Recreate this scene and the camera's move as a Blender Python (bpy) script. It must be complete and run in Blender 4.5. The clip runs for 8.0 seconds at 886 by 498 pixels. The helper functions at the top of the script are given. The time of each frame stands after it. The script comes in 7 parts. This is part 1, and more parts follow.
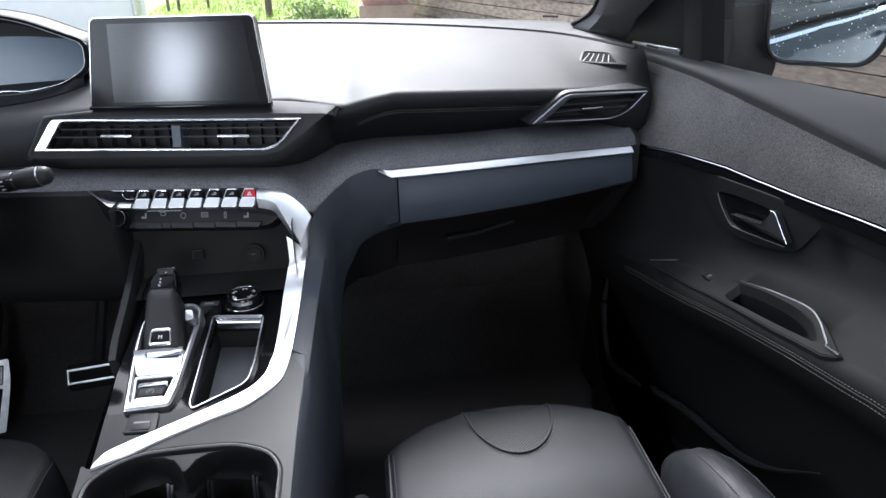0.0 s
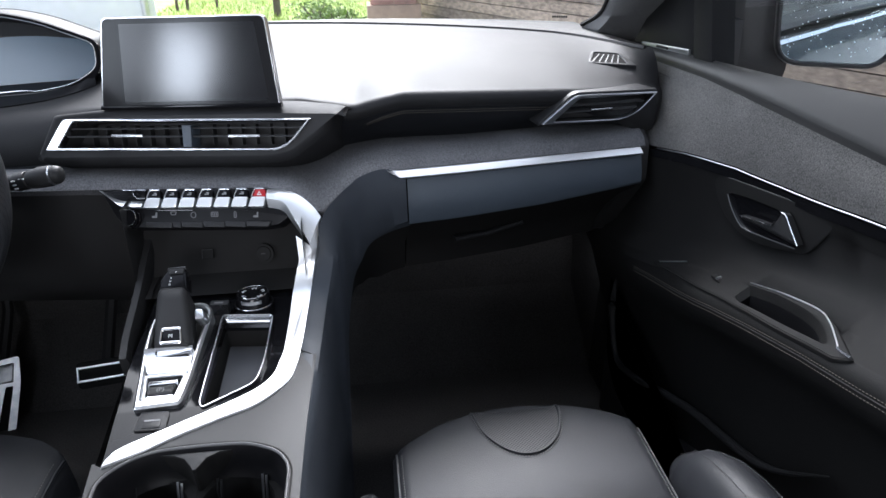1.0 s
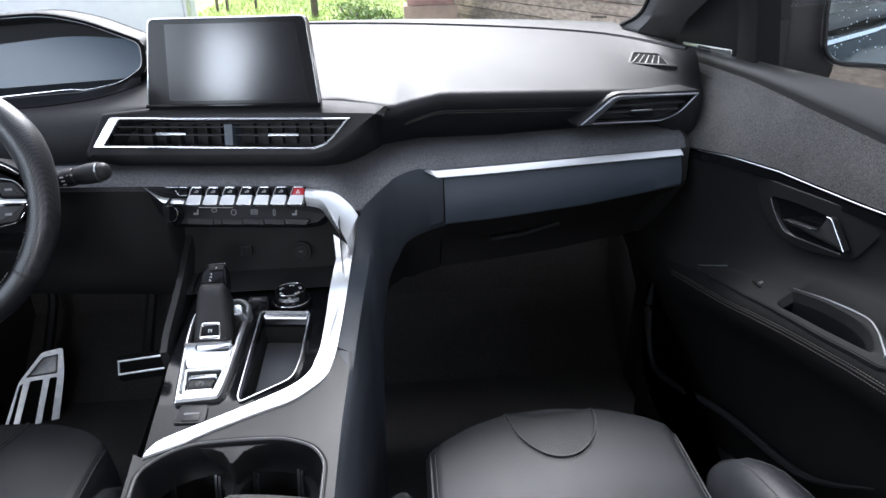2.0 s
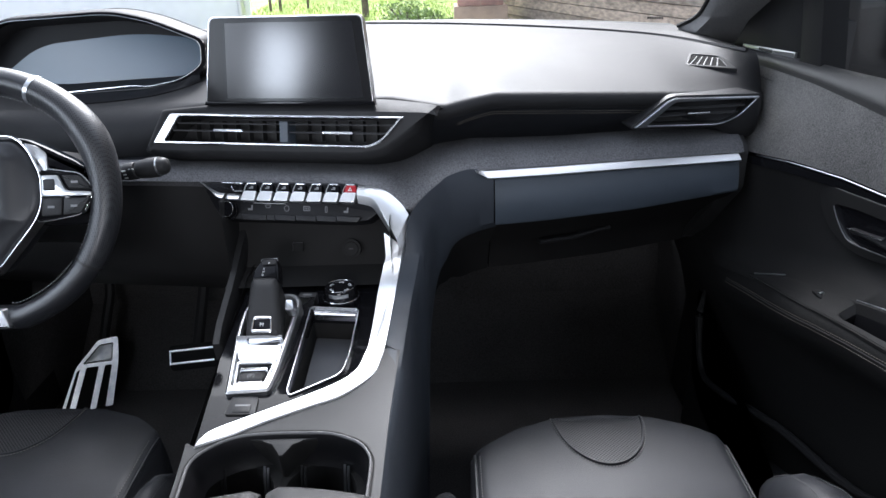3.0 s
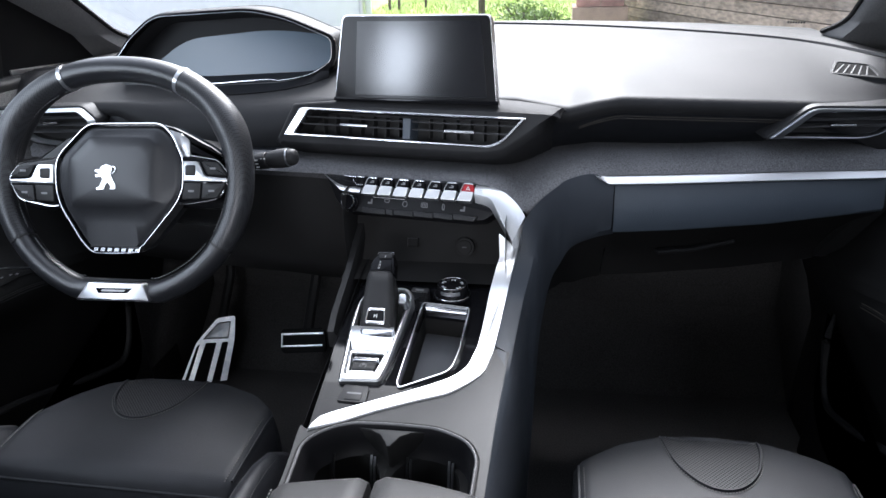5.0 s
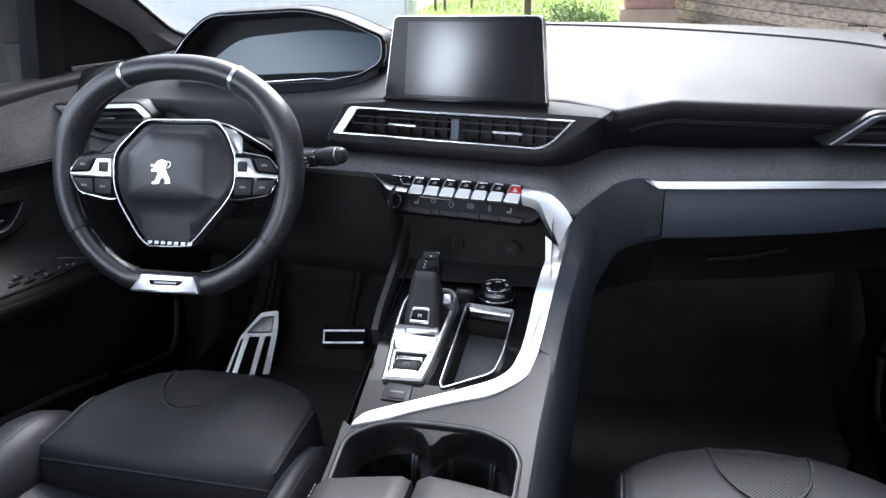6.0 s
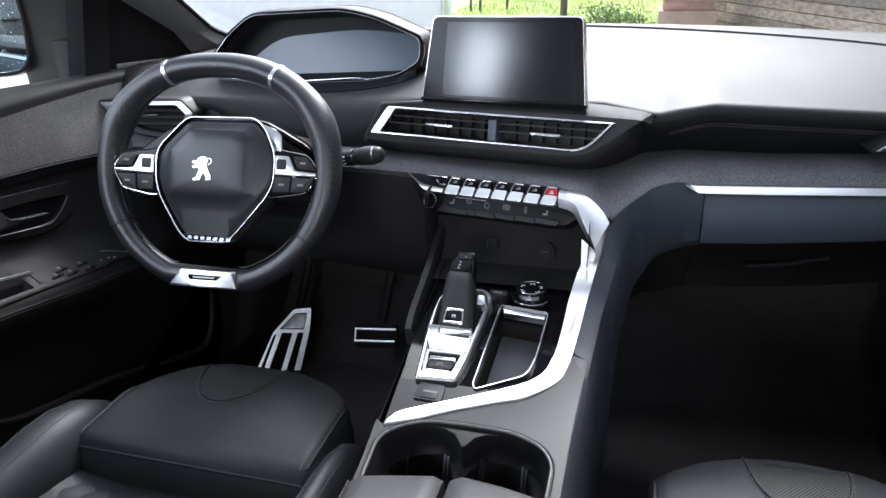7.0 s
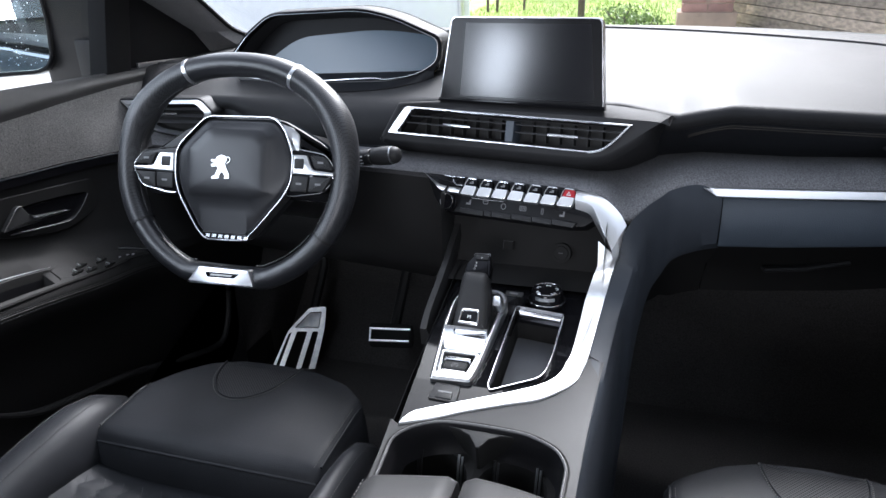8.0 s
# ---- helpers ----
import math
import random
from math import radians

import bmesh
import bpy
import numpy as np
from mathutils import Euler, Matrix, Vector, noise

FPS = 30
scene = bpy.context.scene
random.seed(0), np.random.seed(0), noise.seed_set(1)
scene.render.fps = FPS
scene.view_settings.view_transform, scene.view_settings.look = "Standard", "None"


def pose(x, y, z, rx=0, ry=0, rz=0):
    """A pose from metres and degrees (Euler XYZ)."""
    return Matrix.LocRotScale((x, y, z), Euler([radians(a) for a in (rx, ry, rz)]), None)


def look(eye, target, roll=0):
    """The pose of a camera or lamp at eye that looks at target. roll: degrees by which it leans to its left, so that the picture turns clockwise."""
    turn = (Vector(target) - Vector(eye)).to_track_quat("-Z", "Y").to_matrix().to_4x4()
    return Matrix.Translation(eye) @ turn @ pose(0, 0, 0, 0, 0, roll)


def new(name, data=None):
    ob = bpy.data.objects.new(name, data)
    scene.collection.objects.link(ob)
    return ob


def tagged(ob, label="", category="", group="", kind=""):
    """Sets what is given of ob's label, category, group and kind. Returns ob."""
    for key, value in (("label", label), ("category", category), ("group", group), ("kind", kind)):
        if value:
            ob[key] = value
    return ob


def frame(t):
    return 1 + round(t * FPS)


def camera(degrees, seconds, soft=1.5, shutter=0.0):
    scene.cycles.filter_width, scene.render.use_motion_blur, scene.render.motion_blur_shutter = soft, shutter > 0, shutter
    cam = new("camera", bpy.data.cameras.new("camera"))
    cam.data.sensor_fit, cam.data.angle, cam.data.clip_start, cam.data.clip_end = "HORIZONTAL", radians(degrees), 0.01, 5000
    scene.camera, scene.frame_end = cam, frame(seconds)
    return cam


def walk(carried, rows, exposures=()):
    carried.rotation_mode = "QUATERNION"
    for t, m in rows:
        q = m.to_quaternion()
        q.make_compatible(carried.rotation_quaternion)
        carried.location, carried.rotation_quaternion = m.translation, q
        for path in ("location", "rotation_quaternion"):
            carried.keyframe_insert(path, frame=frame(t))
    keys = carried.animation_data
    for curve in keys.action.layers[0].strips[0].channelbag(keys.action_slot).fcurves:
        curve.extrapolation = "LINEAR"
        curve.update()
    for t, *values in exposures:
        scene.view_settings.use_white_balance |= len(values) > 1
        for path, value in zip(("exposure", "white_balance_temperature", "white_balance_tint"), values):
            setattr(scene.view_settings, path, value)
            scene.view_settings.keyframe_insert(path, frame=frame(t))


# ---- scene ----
cam = camera(65.4, 8.0)
PATH = [
    (0, (0.222, -0.135, 1.114), (0.432, 1.677, 0.294), -1.5),
    (0.5, (0.221, -0.135, 1.114), (0.425, 1.678, 0.294), -1.4),
    (1, (0.219, -0.135, 1.115), (0.41, 1.679, 0.295), -1.5),
    (1.5, (0.217, -0.135, 1.115), (0.369, 1.683, 0.296), -1.7),
    (3, (0.206, -0.133, 1.114), (0.179, 1.695, 0.303), -2.0),
    (3.5, (0.201, -0.132, 1.115), (0.111, 1.694, 0.305), -2.0),
    (4, (0.196, -0.133, 1.114), (0.034, 1.691, 0.308), -2.1),
    (4.5, (0.192, -0.132, 1.115), (-0.052, 1.683, 0.311), -2.1),
    (6, (0.18, -0.133, 1.115), (-0.247, 1.651, 0.319), -2.0),
    (6.5, (0.176, -0.134, 1.115), (-0.297, 1.64, 0.321), -2.0),
    (7, (0.174, -0.134, 1.115), (-0.338, 1.63, 0.323), -1.9),
    (7.5, (0.172, -0.136, 1.116), (-0.367, 1.62, 0.325), -1.8),
    (8, (0.172, -0.135, 1.115), (-0.38, 1.618, 0.326), -1.8),
]
walk(cam, [(t, look(eye, target, roll)) for t, eye, target, roll in PATH], [(0.0, 2.25, 5930, 13), (8.0, 2.25, 5930, 13)])

# ---- daylight: a bright overcast sky ----
world = bpy.data.worlds.new("overcast_sky")
scene.world = world
world.use_nodes = True
wt = world.node_tree
sky = wt.nodes.new("ShaderNodeTexSky")
sky.sky_type = "NISHITA"
sky.sun_disc = False
sky.sun_elevation = radians(46)
sky.sun_rotation = radians(4)
sky.air_density, sky.dust_density, sky.ozone_density = 1.0, 6.0, 1.0
cloud = wt.nodes.new("ShaderNodeHueSaturation")
cloud.inputs["Saturation"].default_value = 0.35
wt.links.new(sky.outputs[0], cloud.inputs["Color"])
wt.links.new(cloud.outputs[0], wt.nodes["Background"].inputs[0])
wt.nodes["Background"].inputs[1].default_value = 0.14
sun = new("sun", bpy.data.lights.new("sun", "SUN"))
sun.data.energy, sun.data.angle, sun.data.color = 1.4, radians(14), (1.0, 0.97, 0.93)
sun.matrix_basis = look((0.5, 7, 7.25), (0, 0, 0))


def window_light(name, watts, size, eye, target, tone=(1.0, 0.985, 0.965)):
    """Skylight that falls in through a window's opening."""
    lamp = new(name, bpy.data.lights.new(name, "AREA"))
    lamp.data.shape, lamp.data.size, lamp.data.size_y, lamp.data.energy = "RECTANGLE", size[0], size[1], watts
    lamp.data.color = tone
    lamp.matrix_basis = look(eye, target)
    return lamp


window_light("rear_window_light", 5.2, (1.1, 0.36), (0, -1.54, 1.17), (0, 0.8, 0.9))
window_light("rear_side_light", 1.0, (0.25, 0.22), (-0.735, -0.52, 1.15), (0.0, -0.50, 1.08), (0.90, 0.96, 1.0))
window_light("front_side_light", 0.55, (0.62, 0.24), (-0.715, 0.22, 1.13), (0.0, 0.42, 0.90), (0.90, 0.96, 1.0))
window_light("rear_side_light", 0.8, (0.34, 0.22), (0.735, -0.40, 1.09), (0.0, -0.40, 1.04), (0.90, 0.96, 1.0))



# ---- materials ----
def material(name, color, rough=0.5, metal=0.0, grain=0.0, grain_size=400.0, mottle=0.1, mottle_size=9.0, coat=0.0, dust=0.0, spec=0.5):
    """A surface with mottled colour at one scale, and fine grain as relief at another."""
    m = bpy.data.materials.new(name)
    m.use_nodes = True
    nt = m.node_tree
    b = nt.nodes["Principled BSDF"]
    co = nt.nodes.new("ShaderNodeTexCoord")
    n1 = nt.nodes.new("ShaderNodeTexNoise")
    n1.inputs["Scale"].default_value, n1.inputs["Detail"].default_value = mottle_size, 4
    nt.links.new(co.outputs["Object"], n1.inputs["Vector"])
    ramp = nt.nodes.new("ShaderNodeValToRGB")
    ramp.color_ramp.elements[0].position, ramp.color_ramp.elements[1].position = 0.3, 0.7
    ramp.color_ramp.elements[0].color = (*[max(0, c * (1 - mottle)) for c in color], 1)
    ramp.color_ramp.elements[1].color = (*[min(1, c * (1 + mottle) + dust) for c in color], 1)
    nt.links.new(n1.outputs[0], ramp.inputs[0])
    nt.links.new(ramp.outputs[0], b.inputs["Base Color"])
    mr = nt.nodes.new("ShaderNodeMapRange")
    mr.inputs[3].default_value, mr.inputs[4].default_value = rough * 0.88, min(1, rough * 1.12)
    nt.links.new(n1.outputs[0], mr.inputs[0])
    nt.links.new(mr.outputs[0], b.inputs["Roughness"])
    b.inputs["Metallic"].default_value = metal
    b.inputs["Coat Weight"].default_value = coat
    b.inputs["Coat Roughness"].default_value = 0.05
    b.inputs["Specular IOR Level"].default_value = spec
    if grain:
        n2 = nt.nodes.new("ShaderNodeTexNoise")
        n2.inputs["Scale"].default_value, n2.inputs["Detail"].default_value = grain_size, 3
        nt.links.new(co.outputs["Object"], n2.inputs["Vector"])
        bp = nt.nodes.new("ShaderNodeBump")
        bp.inputs["Strength"].default_value, bp.inputs["Distance"].default_value = grain, 0.001
        nt.links.new(n2.outputs[0], bp.inputs["Height"])
        nt.links.new(bp.outputs[0], b.inputs["Normal"])
    return m


def speckled(name, dark, light, scale, rough=0.9, bump=0.5):
    """Woven melange cloth, or carpet: flecks of two tones."""
    m = material(name, dark, rough)
    nt = m.node_tree
    b = nt.nodes["Principled BSDF"]
    co = nt.nodes.new("ShaderNodeTexCoord")
    n = nt.nodes.new("ShaderNodeTexNoise")
    n.inputs["Scale"].default_value, n.inputs["Detail"].default_value, n.inputs["Roughness"].default_value = scale, 6, 0.75
    nt.links.new(co.outputs["Object"], n.inputs["Vector"])
    big = nt.nodes.new("ShaderNodeTexNoise")
    big.inputs["Scale"].default_value = 14
    nt.links.new(co.outputs["Object"], big.inputs["Vector"])
    add = nt.nodes.new("ShaderNodeMath")
    add.operation = "MULTIPLY_ADD"
    add.inputs[1].default_value = 0.12
    nt.links.new(big.outputs[0], add.inputs[0])
    nt.links.new(n.outputs[0], add.inputs[2])
    r = nt.nodes.new("ShaderNodeValToRGB")
    r.color_ramp.elements[0].position, r.color_ramp.elements[1].position = 0.43, 0.71
    r.color_ramp.elements[0].color, r.color_ramp.elements[1].color = (*dark, 1), (*light, 1)
    nt.links.new(add.outputs[0], r.inputs[0])
    nt.links.new(r.outputs[0], b.inputs["Base Color"])
    bp = nt.nodes.new("ShaderNodeBump")
    bp.inputs["Strength"].default_value, bp.inputs["Distance"].default_value = bump, 0.001
    nt.links.new(n.outputs[0], bp.inputs["Height"])
    nt.links.new(bp.outputs[0], b.inputs["Normal"])
    return m


def perforated(name, color, pitch, spec=0.4, flat=0.0, depth=0.92):
    """Leather with a grid of small dents."""
    m = material(name, color, 0.5 - 0.14 * flat)
    nt = m.node_tree
    b = nt.nodes["Principled BSDF"]
    co = nt.nodes.new("ShaderNodeTexCoord")
    mp = nt.nodes.new("ShaderNodeMapping")
    mp.inputs["Rotation"].default_value[2] = radians(45)
    mp.inputs["Scale"].default_value = (1, 1, flat)
    nt.links.new(co.outputs["Object"], mp.inputs[0])
    v = nt.nodes.new("ShaderNodeTexVoronoi")
    v.inputs["Scale"].default_value, v.inputs["Randomness"].default_value = 1 / pitch, 0.0
    nt.links.new(mp.outputs[0], v.inputs["Vector"])
    r = nt.nodes.new("ShaderNodeValToRGB")
    r.color_ramp.elements[0].position, r.color_ramp.elements[1].position = 0.25, 0.42
    r.color_ramp.elements[0].color, r.color_ramp.elements[1].color = (*[c * (1 - depth) for c in color], 1), (*color, 1)
    nt.links.new(v.outputs["Distance"], r.inputs[0])
    nt.links.new(r.outputs[0], b.inputs["Base Color"])
    sp = nt.nodes.new("ShaderNodeMapRange")
    sp.inputs[1].default_value, sp.inputs[2].default_value, sp.inputs[3].default_value, sp.inputs[4].default_value = 0.25, 0.42, spec * (1 - depth), spec
    nt.links.new(v.outputs["Distance"], sp.inputs[0])
    nt.links.new(sp.outputs[0], b.inputs["Specular IOR Level"])
    bp = nt.nodes.new("ShaderNodeBump")
    bp.inputs["Strength"].default_value, bp.inputs["Distance"].default_value = 0.38 * depth, 0.0008
    nt.links.new(v.outputs["Distance"], bp.inputs["Height"])
    nt.links.new(bp.outputs[0], b.inputs["Normal"])
    return m


def pane_glass(name, tint=(0.93, 0.96, 0.95)):
    m = bpy.data.materials.new(name)
    m.use_nodes = True
    nt = m.node_tree
    nt.nodes.remove(nt.nodes["Principled BSDF"])
    tr, gl = nt.nodes.new("ShaderNodeBsdfTransparent"), nt.nodes.new("ShaderNodeBsdfGlossy")
    tr.inputs[0].default_value = (*tint, 1)
    gl.inputs["Roughness"].default_value = 0.0
    lw, mix = nt.nodes.new("ShaderNodeLayerWeight"), nt.nodes.new("ShaderNodeMixShader")
    pw, ma = nt.nodes.new("ShaderNodeMath"), nt.nodes.new("ShaderNodeMath")
    pw.operation, ma.operation = "POWER", "MULTIPLY_ADD"
    lw.inputs[0].default_value, pw.inputs[1].default_value = 0.5, 5.0
    ma.inputs[1].default_value, ma.inputs[2].default_value = 0.6, 0.03
    nt.links.new(lw.outputs["Facing"], pw.inputs[0])
    nt.links.new(pw.outputs[0], ma.inputs[0])
    nt.links.new(ma.outputs[0], mix.inputs[0])
    nt.links.new(tr.outputs[0], mix.inputs[1])
    nt.links.new(gl.outputs[0], mix.inputs[2])
    nt.links.new(mix.outputs[0], nt.nodes["Material Output"].inputs[0])
    return m


SOFT = material("soft_touch_black", (0.019, 0.019, 0.020), 0.48, spec=0.22, grain=0.35, grain_size=900, mottle=0.12)
SOFT_TOP = material("grained_dash_skin", (0.019, 0.019, 0.020), 0.55, spec=0.17, grain=0.4, grain_size=700, mottle=0.1)
HARD = material("hard_black_plastic", (0.019, 0.019, 0.020), 0.5, spec=0.25, grain=0.2, grain_size=700)
GREYP = material("graphite_plastic", (0.023, 0.023, 0.0235), 0.47, spec=0.18, grain=0.15, grain_size=900)
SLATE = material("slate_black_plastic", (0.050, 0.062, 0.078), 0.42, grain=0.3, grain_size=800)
DARK = material("deep_black_plastic", (0.022, 0.0215, 0.0215), 0.6, spec=0.3)
PIANO = material("piano_black_lacquer", (0.006, 0.006, 0.007), 0.06, spec=0.15, mottle=0.05)
CHROME = material("satin_chrome", (0.72, 0.73, 0.75), 0.2, metal=1.0, mottle=0.04, grain=0.03)
GUNM = material("dark_chrome", (0.36, 0.37, 0.39), 0.3, metal=1.0, mottle=0.05, grain=0.04)
SATIN = material("brushed_silver", (0.62, 0.63, 0.65), 0.32, metal=1.0, mottle=0.06, grain=0.05, grain_size=1500)
STEEL = material("pedal_steel", (0.86, 0.90, 0.95), 0.35, metal=1.0, mottle=0.15, mottle_size=60, grain=0.1)
SILLM = material("sill_skin", (0.0252, 0.0252, 0.0252), 0.5, spec=0.3, grain=0.2, grain_size=1400)
SAILM = material("matt_black_sail", (0.009, 0.009, 0.0095), 0.6, spec=0.1, grain=0.2, grain_size=900)
RAILM = material("satin_silver_rail", (0.78, 0.79, 0.80), 0.4, metal=1.0, mottle=0.04, grain=0.03)
DOORM = material("door_lower_leather", (0.015, 0.0147, 0.0145), 0.55, spec=0.08, grain=0.3, grain_size=900)
# The lid's slate plastic, darkened for the shade on the console flank.
FLANKM = material("slate_flank_in_shade", (0.033, 0.038, 0.046), 0.46, spec=0.22, grain=0.3, grain_size=800)
CUPM = material("cup_tray_black", (0.012, 0.012, 0.0135), 0.3, spec=0.4, mottle=0.1)
SATIN_GREY = material("grey_edge_plastic", (0.09, 0.09, 0.092), 0.4, spec=0.5)
TRAYM = material("rubber_tray_mat", (0.12, 0.123, 0.132), 0.7, spec=0.3, grain=0.3, grain_size=1200)
SLATM = material("vent_slat_grey", (0.06, 0.06, 0.062), 0.4, spec=0.5)
PANELM = material("satin_black_panel", (0.008, 0.008, 0.009), 0.4, spec=0.12)
# Black of linings and recesses; also colours in the shade on undersides.
PIT = material("black_lining_and_shade", (0.020, 0.0195, 0.0192), 0.9, spec=0.05)
LEATHER = material("black_leather", (0.0128, 0.0137, 0.016), 0.48, spec=0.19, grain=0.3, grain_size=900, mottle=0.18, mottle_size=18)
LEATHER_RIM = material("rim_leather", (0.015, 0.0157, 0.018), 0.29, spec=0.6, grain=0.3, grain_size=900, mottle=0.15)
HUBM = material("airbag_skin", (0.019, 0.0197, 0.022), 0.33, spec=0.4, grain=0.2, grain_size=900)
PODM = material("pod_skin", (0.021, 0.021, 0.022), 0.6, spec=0.09, grain=0.35, grain_size=900)
PERF = perforated("perforated_leather", (0.026, 0.026, 0.028), 0.0030, 0.2, depth=0.8)
PERF_RIM = perforated("grip_leather", (0.021, 0.022, 0.0245), 0.0020, 0.6, 1.0, 0.55)
CLOTH = speckled("melange_cloth", (0.032, 0.032, 0.034), (0.19, 0.19, 0.20), 600)
CLOTH_DOOR = speckled("door_cloth", (0.024, 0.0235, 0.023), (0.155, 0.15, 0.145), 600)
CARPET = speckled("black_carpet", (0.034, 0.0325, 0.032), (0.085, 0.081, 0.079), 300, 0.95, 1.0)
LINING = material("pale_headlining", (0.47, 0.465, 0.455), 0.95, grain=0.3)
THREAD = material("grey_thread", (0.16, 0.16, 0.16), 0.7)
THREAD_SEAM = material("seam_thread", (0.15, 0.13, 0.105), 0.7)
THREAD_STITCH = material("fascia_thread", (0.09, 0.088, 0.085), 0.7)
THREAD_DARK = material("dark_thread", (0.05, 0.05, 0.052), 0.7)
RED = material("red_switch", (0.36, 0.008, 0.014), 0.35)
PRINT = material("white_print", (0.6, 0.6, 0.6), 0.6)
PRINT_DIM = material("grey_print", (0.15, 0.15, 0.155), 0.6)
SCREEN = material("dark_screen_glass", (0.006, 0.006, 0.008), 0.15, mottle=0.03, spec=0.5)
BORDER = material("screen_border_glass", (0.008, 0.008, 0.009), 0.17, mottle=0.03, spec=0.25)
# The sky's bluish reflection is put into this base colour.
DISPLAY = material("sky_tinted_display_glass", (0.045, 0.078, 0.115), 0.22, mottle=0.03, spec=0.55)
PILLAR = speckled("pillar_cloth", (0.10, 0.10, 0.10), (0.19, 0.19, 0.19), 500, 0.9, 0.2)
RUBBER = material("black_rubber", (0.01, 0.01, 0.01), 0.65, spec=0.15, grain=0.2)
PAINT = material("blue_black_car_paint", (0.012, 0.026, 0.042), 0.25, metal=0.2, coat=0.5, spec=0.3, mottle=0.1)
GLASS = pane_glass("clear_glass")
SHELL = material("mirror_housing_black", (0.008, 0.008, 0.009), 0.32, spec=0.2)
MIRROR = material("mirror_silver", (0.58, 0.66, 0.70), 0.02, metal=1.0, mottle=0.0)
DROP = material("water_drop", (0.75, 0.82, 0.88), 0.08)
WOOD = material("weathered_boards", (0.24, 0.19, 0.15), 0.85, grain=0.8, grain_size=60, mottle=0.45, mottle_size=7)
wn = WOOD.node_tree  # grain drawn out along the boards, and a tone of its own for each board
wmap = wn.nodes.new("ShaderNodeMapping")
wmap.inputs["Scale"].default_value = (6, 0.5, 6)
wn.links.new(wn.nodes["Texture Coordinate"].outputs["Object"], wmap.inputs[0])
for nd in [n for n in wn.nodes if n.bl_idname == "ShaderNodeTexNoise"]:
    wn.links.new(wmap.outputs[0], nd.inputs["Vector"])
winfo, whue = wn.nodes.new("ShaderNodeObjectInfo"), wn.nodes.new("ShaderNodeHueSaturation")
wrange = wn.nodes.new("ShaderNodeMapRange")
wrange.inputs[3].default_value, wrange.inputs[4].default_value = 0.55, 1.5
wn.links.new(winfo.outputs["Random"], wrange.inputs[0])
wn.links.new(wrange.outputs[0], whue.inputs["Value"])
wn.links.new(wn.nodes["Color Ramp"].outputs[0], whue.inputs["Color"])
wn.links.new(whue.outputs[0], wn.nodes["Principled BSDF"].inputs["Base Color"])
POSTW = material("dark_post_wood", (0.06, 0.045, 0.035), 0.8, grain=0.5, mottle=0.3)
GRASS = material("lawn_green", (0.24, 0.32, 0.06), 0.9, grain=0.6, grain_size=40, mottle=0.5, mottle_size=3)
BLADE = material("grass_blade", (0.25, 0.34, 0.06), 0.7, mottle=0.35, mottle_size=2)
LEAF = material("shrub_leaf", (0.13, 0.20, 0.045), 0.6, mottle=0.5, mottle_size=12)
PAVE = material("yard_paving", (0.36, 0.355, 0.345), 0.85, grain=0.5, grain_size=80, mottle=0.2)
RENDERW = material("white_render", (0.86, 0.86, 0.86), 0.9, grain=0.5, grain_size=200, mottle=0.05)
BRICK = material("red_brick", (0.36, 0.2, 0.16), 0.85, grain=0.5, grain_size=90, mottle=0.3)
SAND = material("sandstone_plinth", (0.36, 0.26, 0.19), 0.85, grain=0.5, grain_size=90, mottle=0.2)


# ---- mesh tools ----
def finish(bm, mat, name, sharp=38):
    bmesh.ops.remove_doubles(bm, verts=bm.verts, dist=1e-6)
    bmesh.ops.recalc_face_normals(bm, faces=bm.faces)
    lim = radians(sharp)
    for f in bm.faces:
        f.smooth = True
    for e in bm.edges:
        if len(e.link_faces) == 2 and e.calc_face_angle(0) > lim:
            e.smooth = False
    me = bpy.data.meshes.new(name)
    bm.to_mesh(me)
    bm.free()
    me.materials.append(mat)
    return me


def part(name, bm, mat, parent=None, label="", sharp=38):
    ob = new(name, finish(bm, mat, name, sharp))
    ob.parent = parent
    if parent:
        ob.matrix_parent_inverse = Matrix.Translation(-parent.location)
    if label:
        ob["label"] = label
    return ob


def thing(name, label, category, at=(0, 0, 0), group="", kind=""):
    """An Empty at the base of a thing; parts are built in world metres and keep their place."""
    ob = new(name)
    ob.location = at
    ob.empty_display_size = 0.02
    return tagged(ob, label, category, group, kind)


def V(*a):
    return Vector(a)


class Face:
    """A leaning plane y = y0 + sx (x - x0) + sz (z - z0); at() lifts a point off it towards the seats."""

    def __init__(self, y0, x0=0.0, sx=0.0, z0=0.0, sz=0.0):
        self.c = (y0, x0, sx, z0, sz)
        self.n = Vector((sx, -1, sz)).normalized()

    def at(self, x, z, d=0.0):
        y0, x0, sx, z0, sz = self.c
        return Vector((x, y0 + sx * (x - x0) + sz * (z - z0), z)) + d * self.n


class Deck:
    """A leaning plane z = z0 + sy (y - y0) + sx (x - x0); at() lifts a point above it."""

    def __init__(self, z0, y0=0.0, sy=0.0, x0=0.0, sx=0.0):
        self.c = (z0, y0, sy, x0, sx)
        self.n = Vector((-sx, -sy, 1)).normalized()

    def at(self, x, y, d=0.0):
        z0, y0, sy, x0, sx = self.c
        return Vector((x, y, z0 + sy * (y - y0) + sx * (x - x0))) + d * self.n


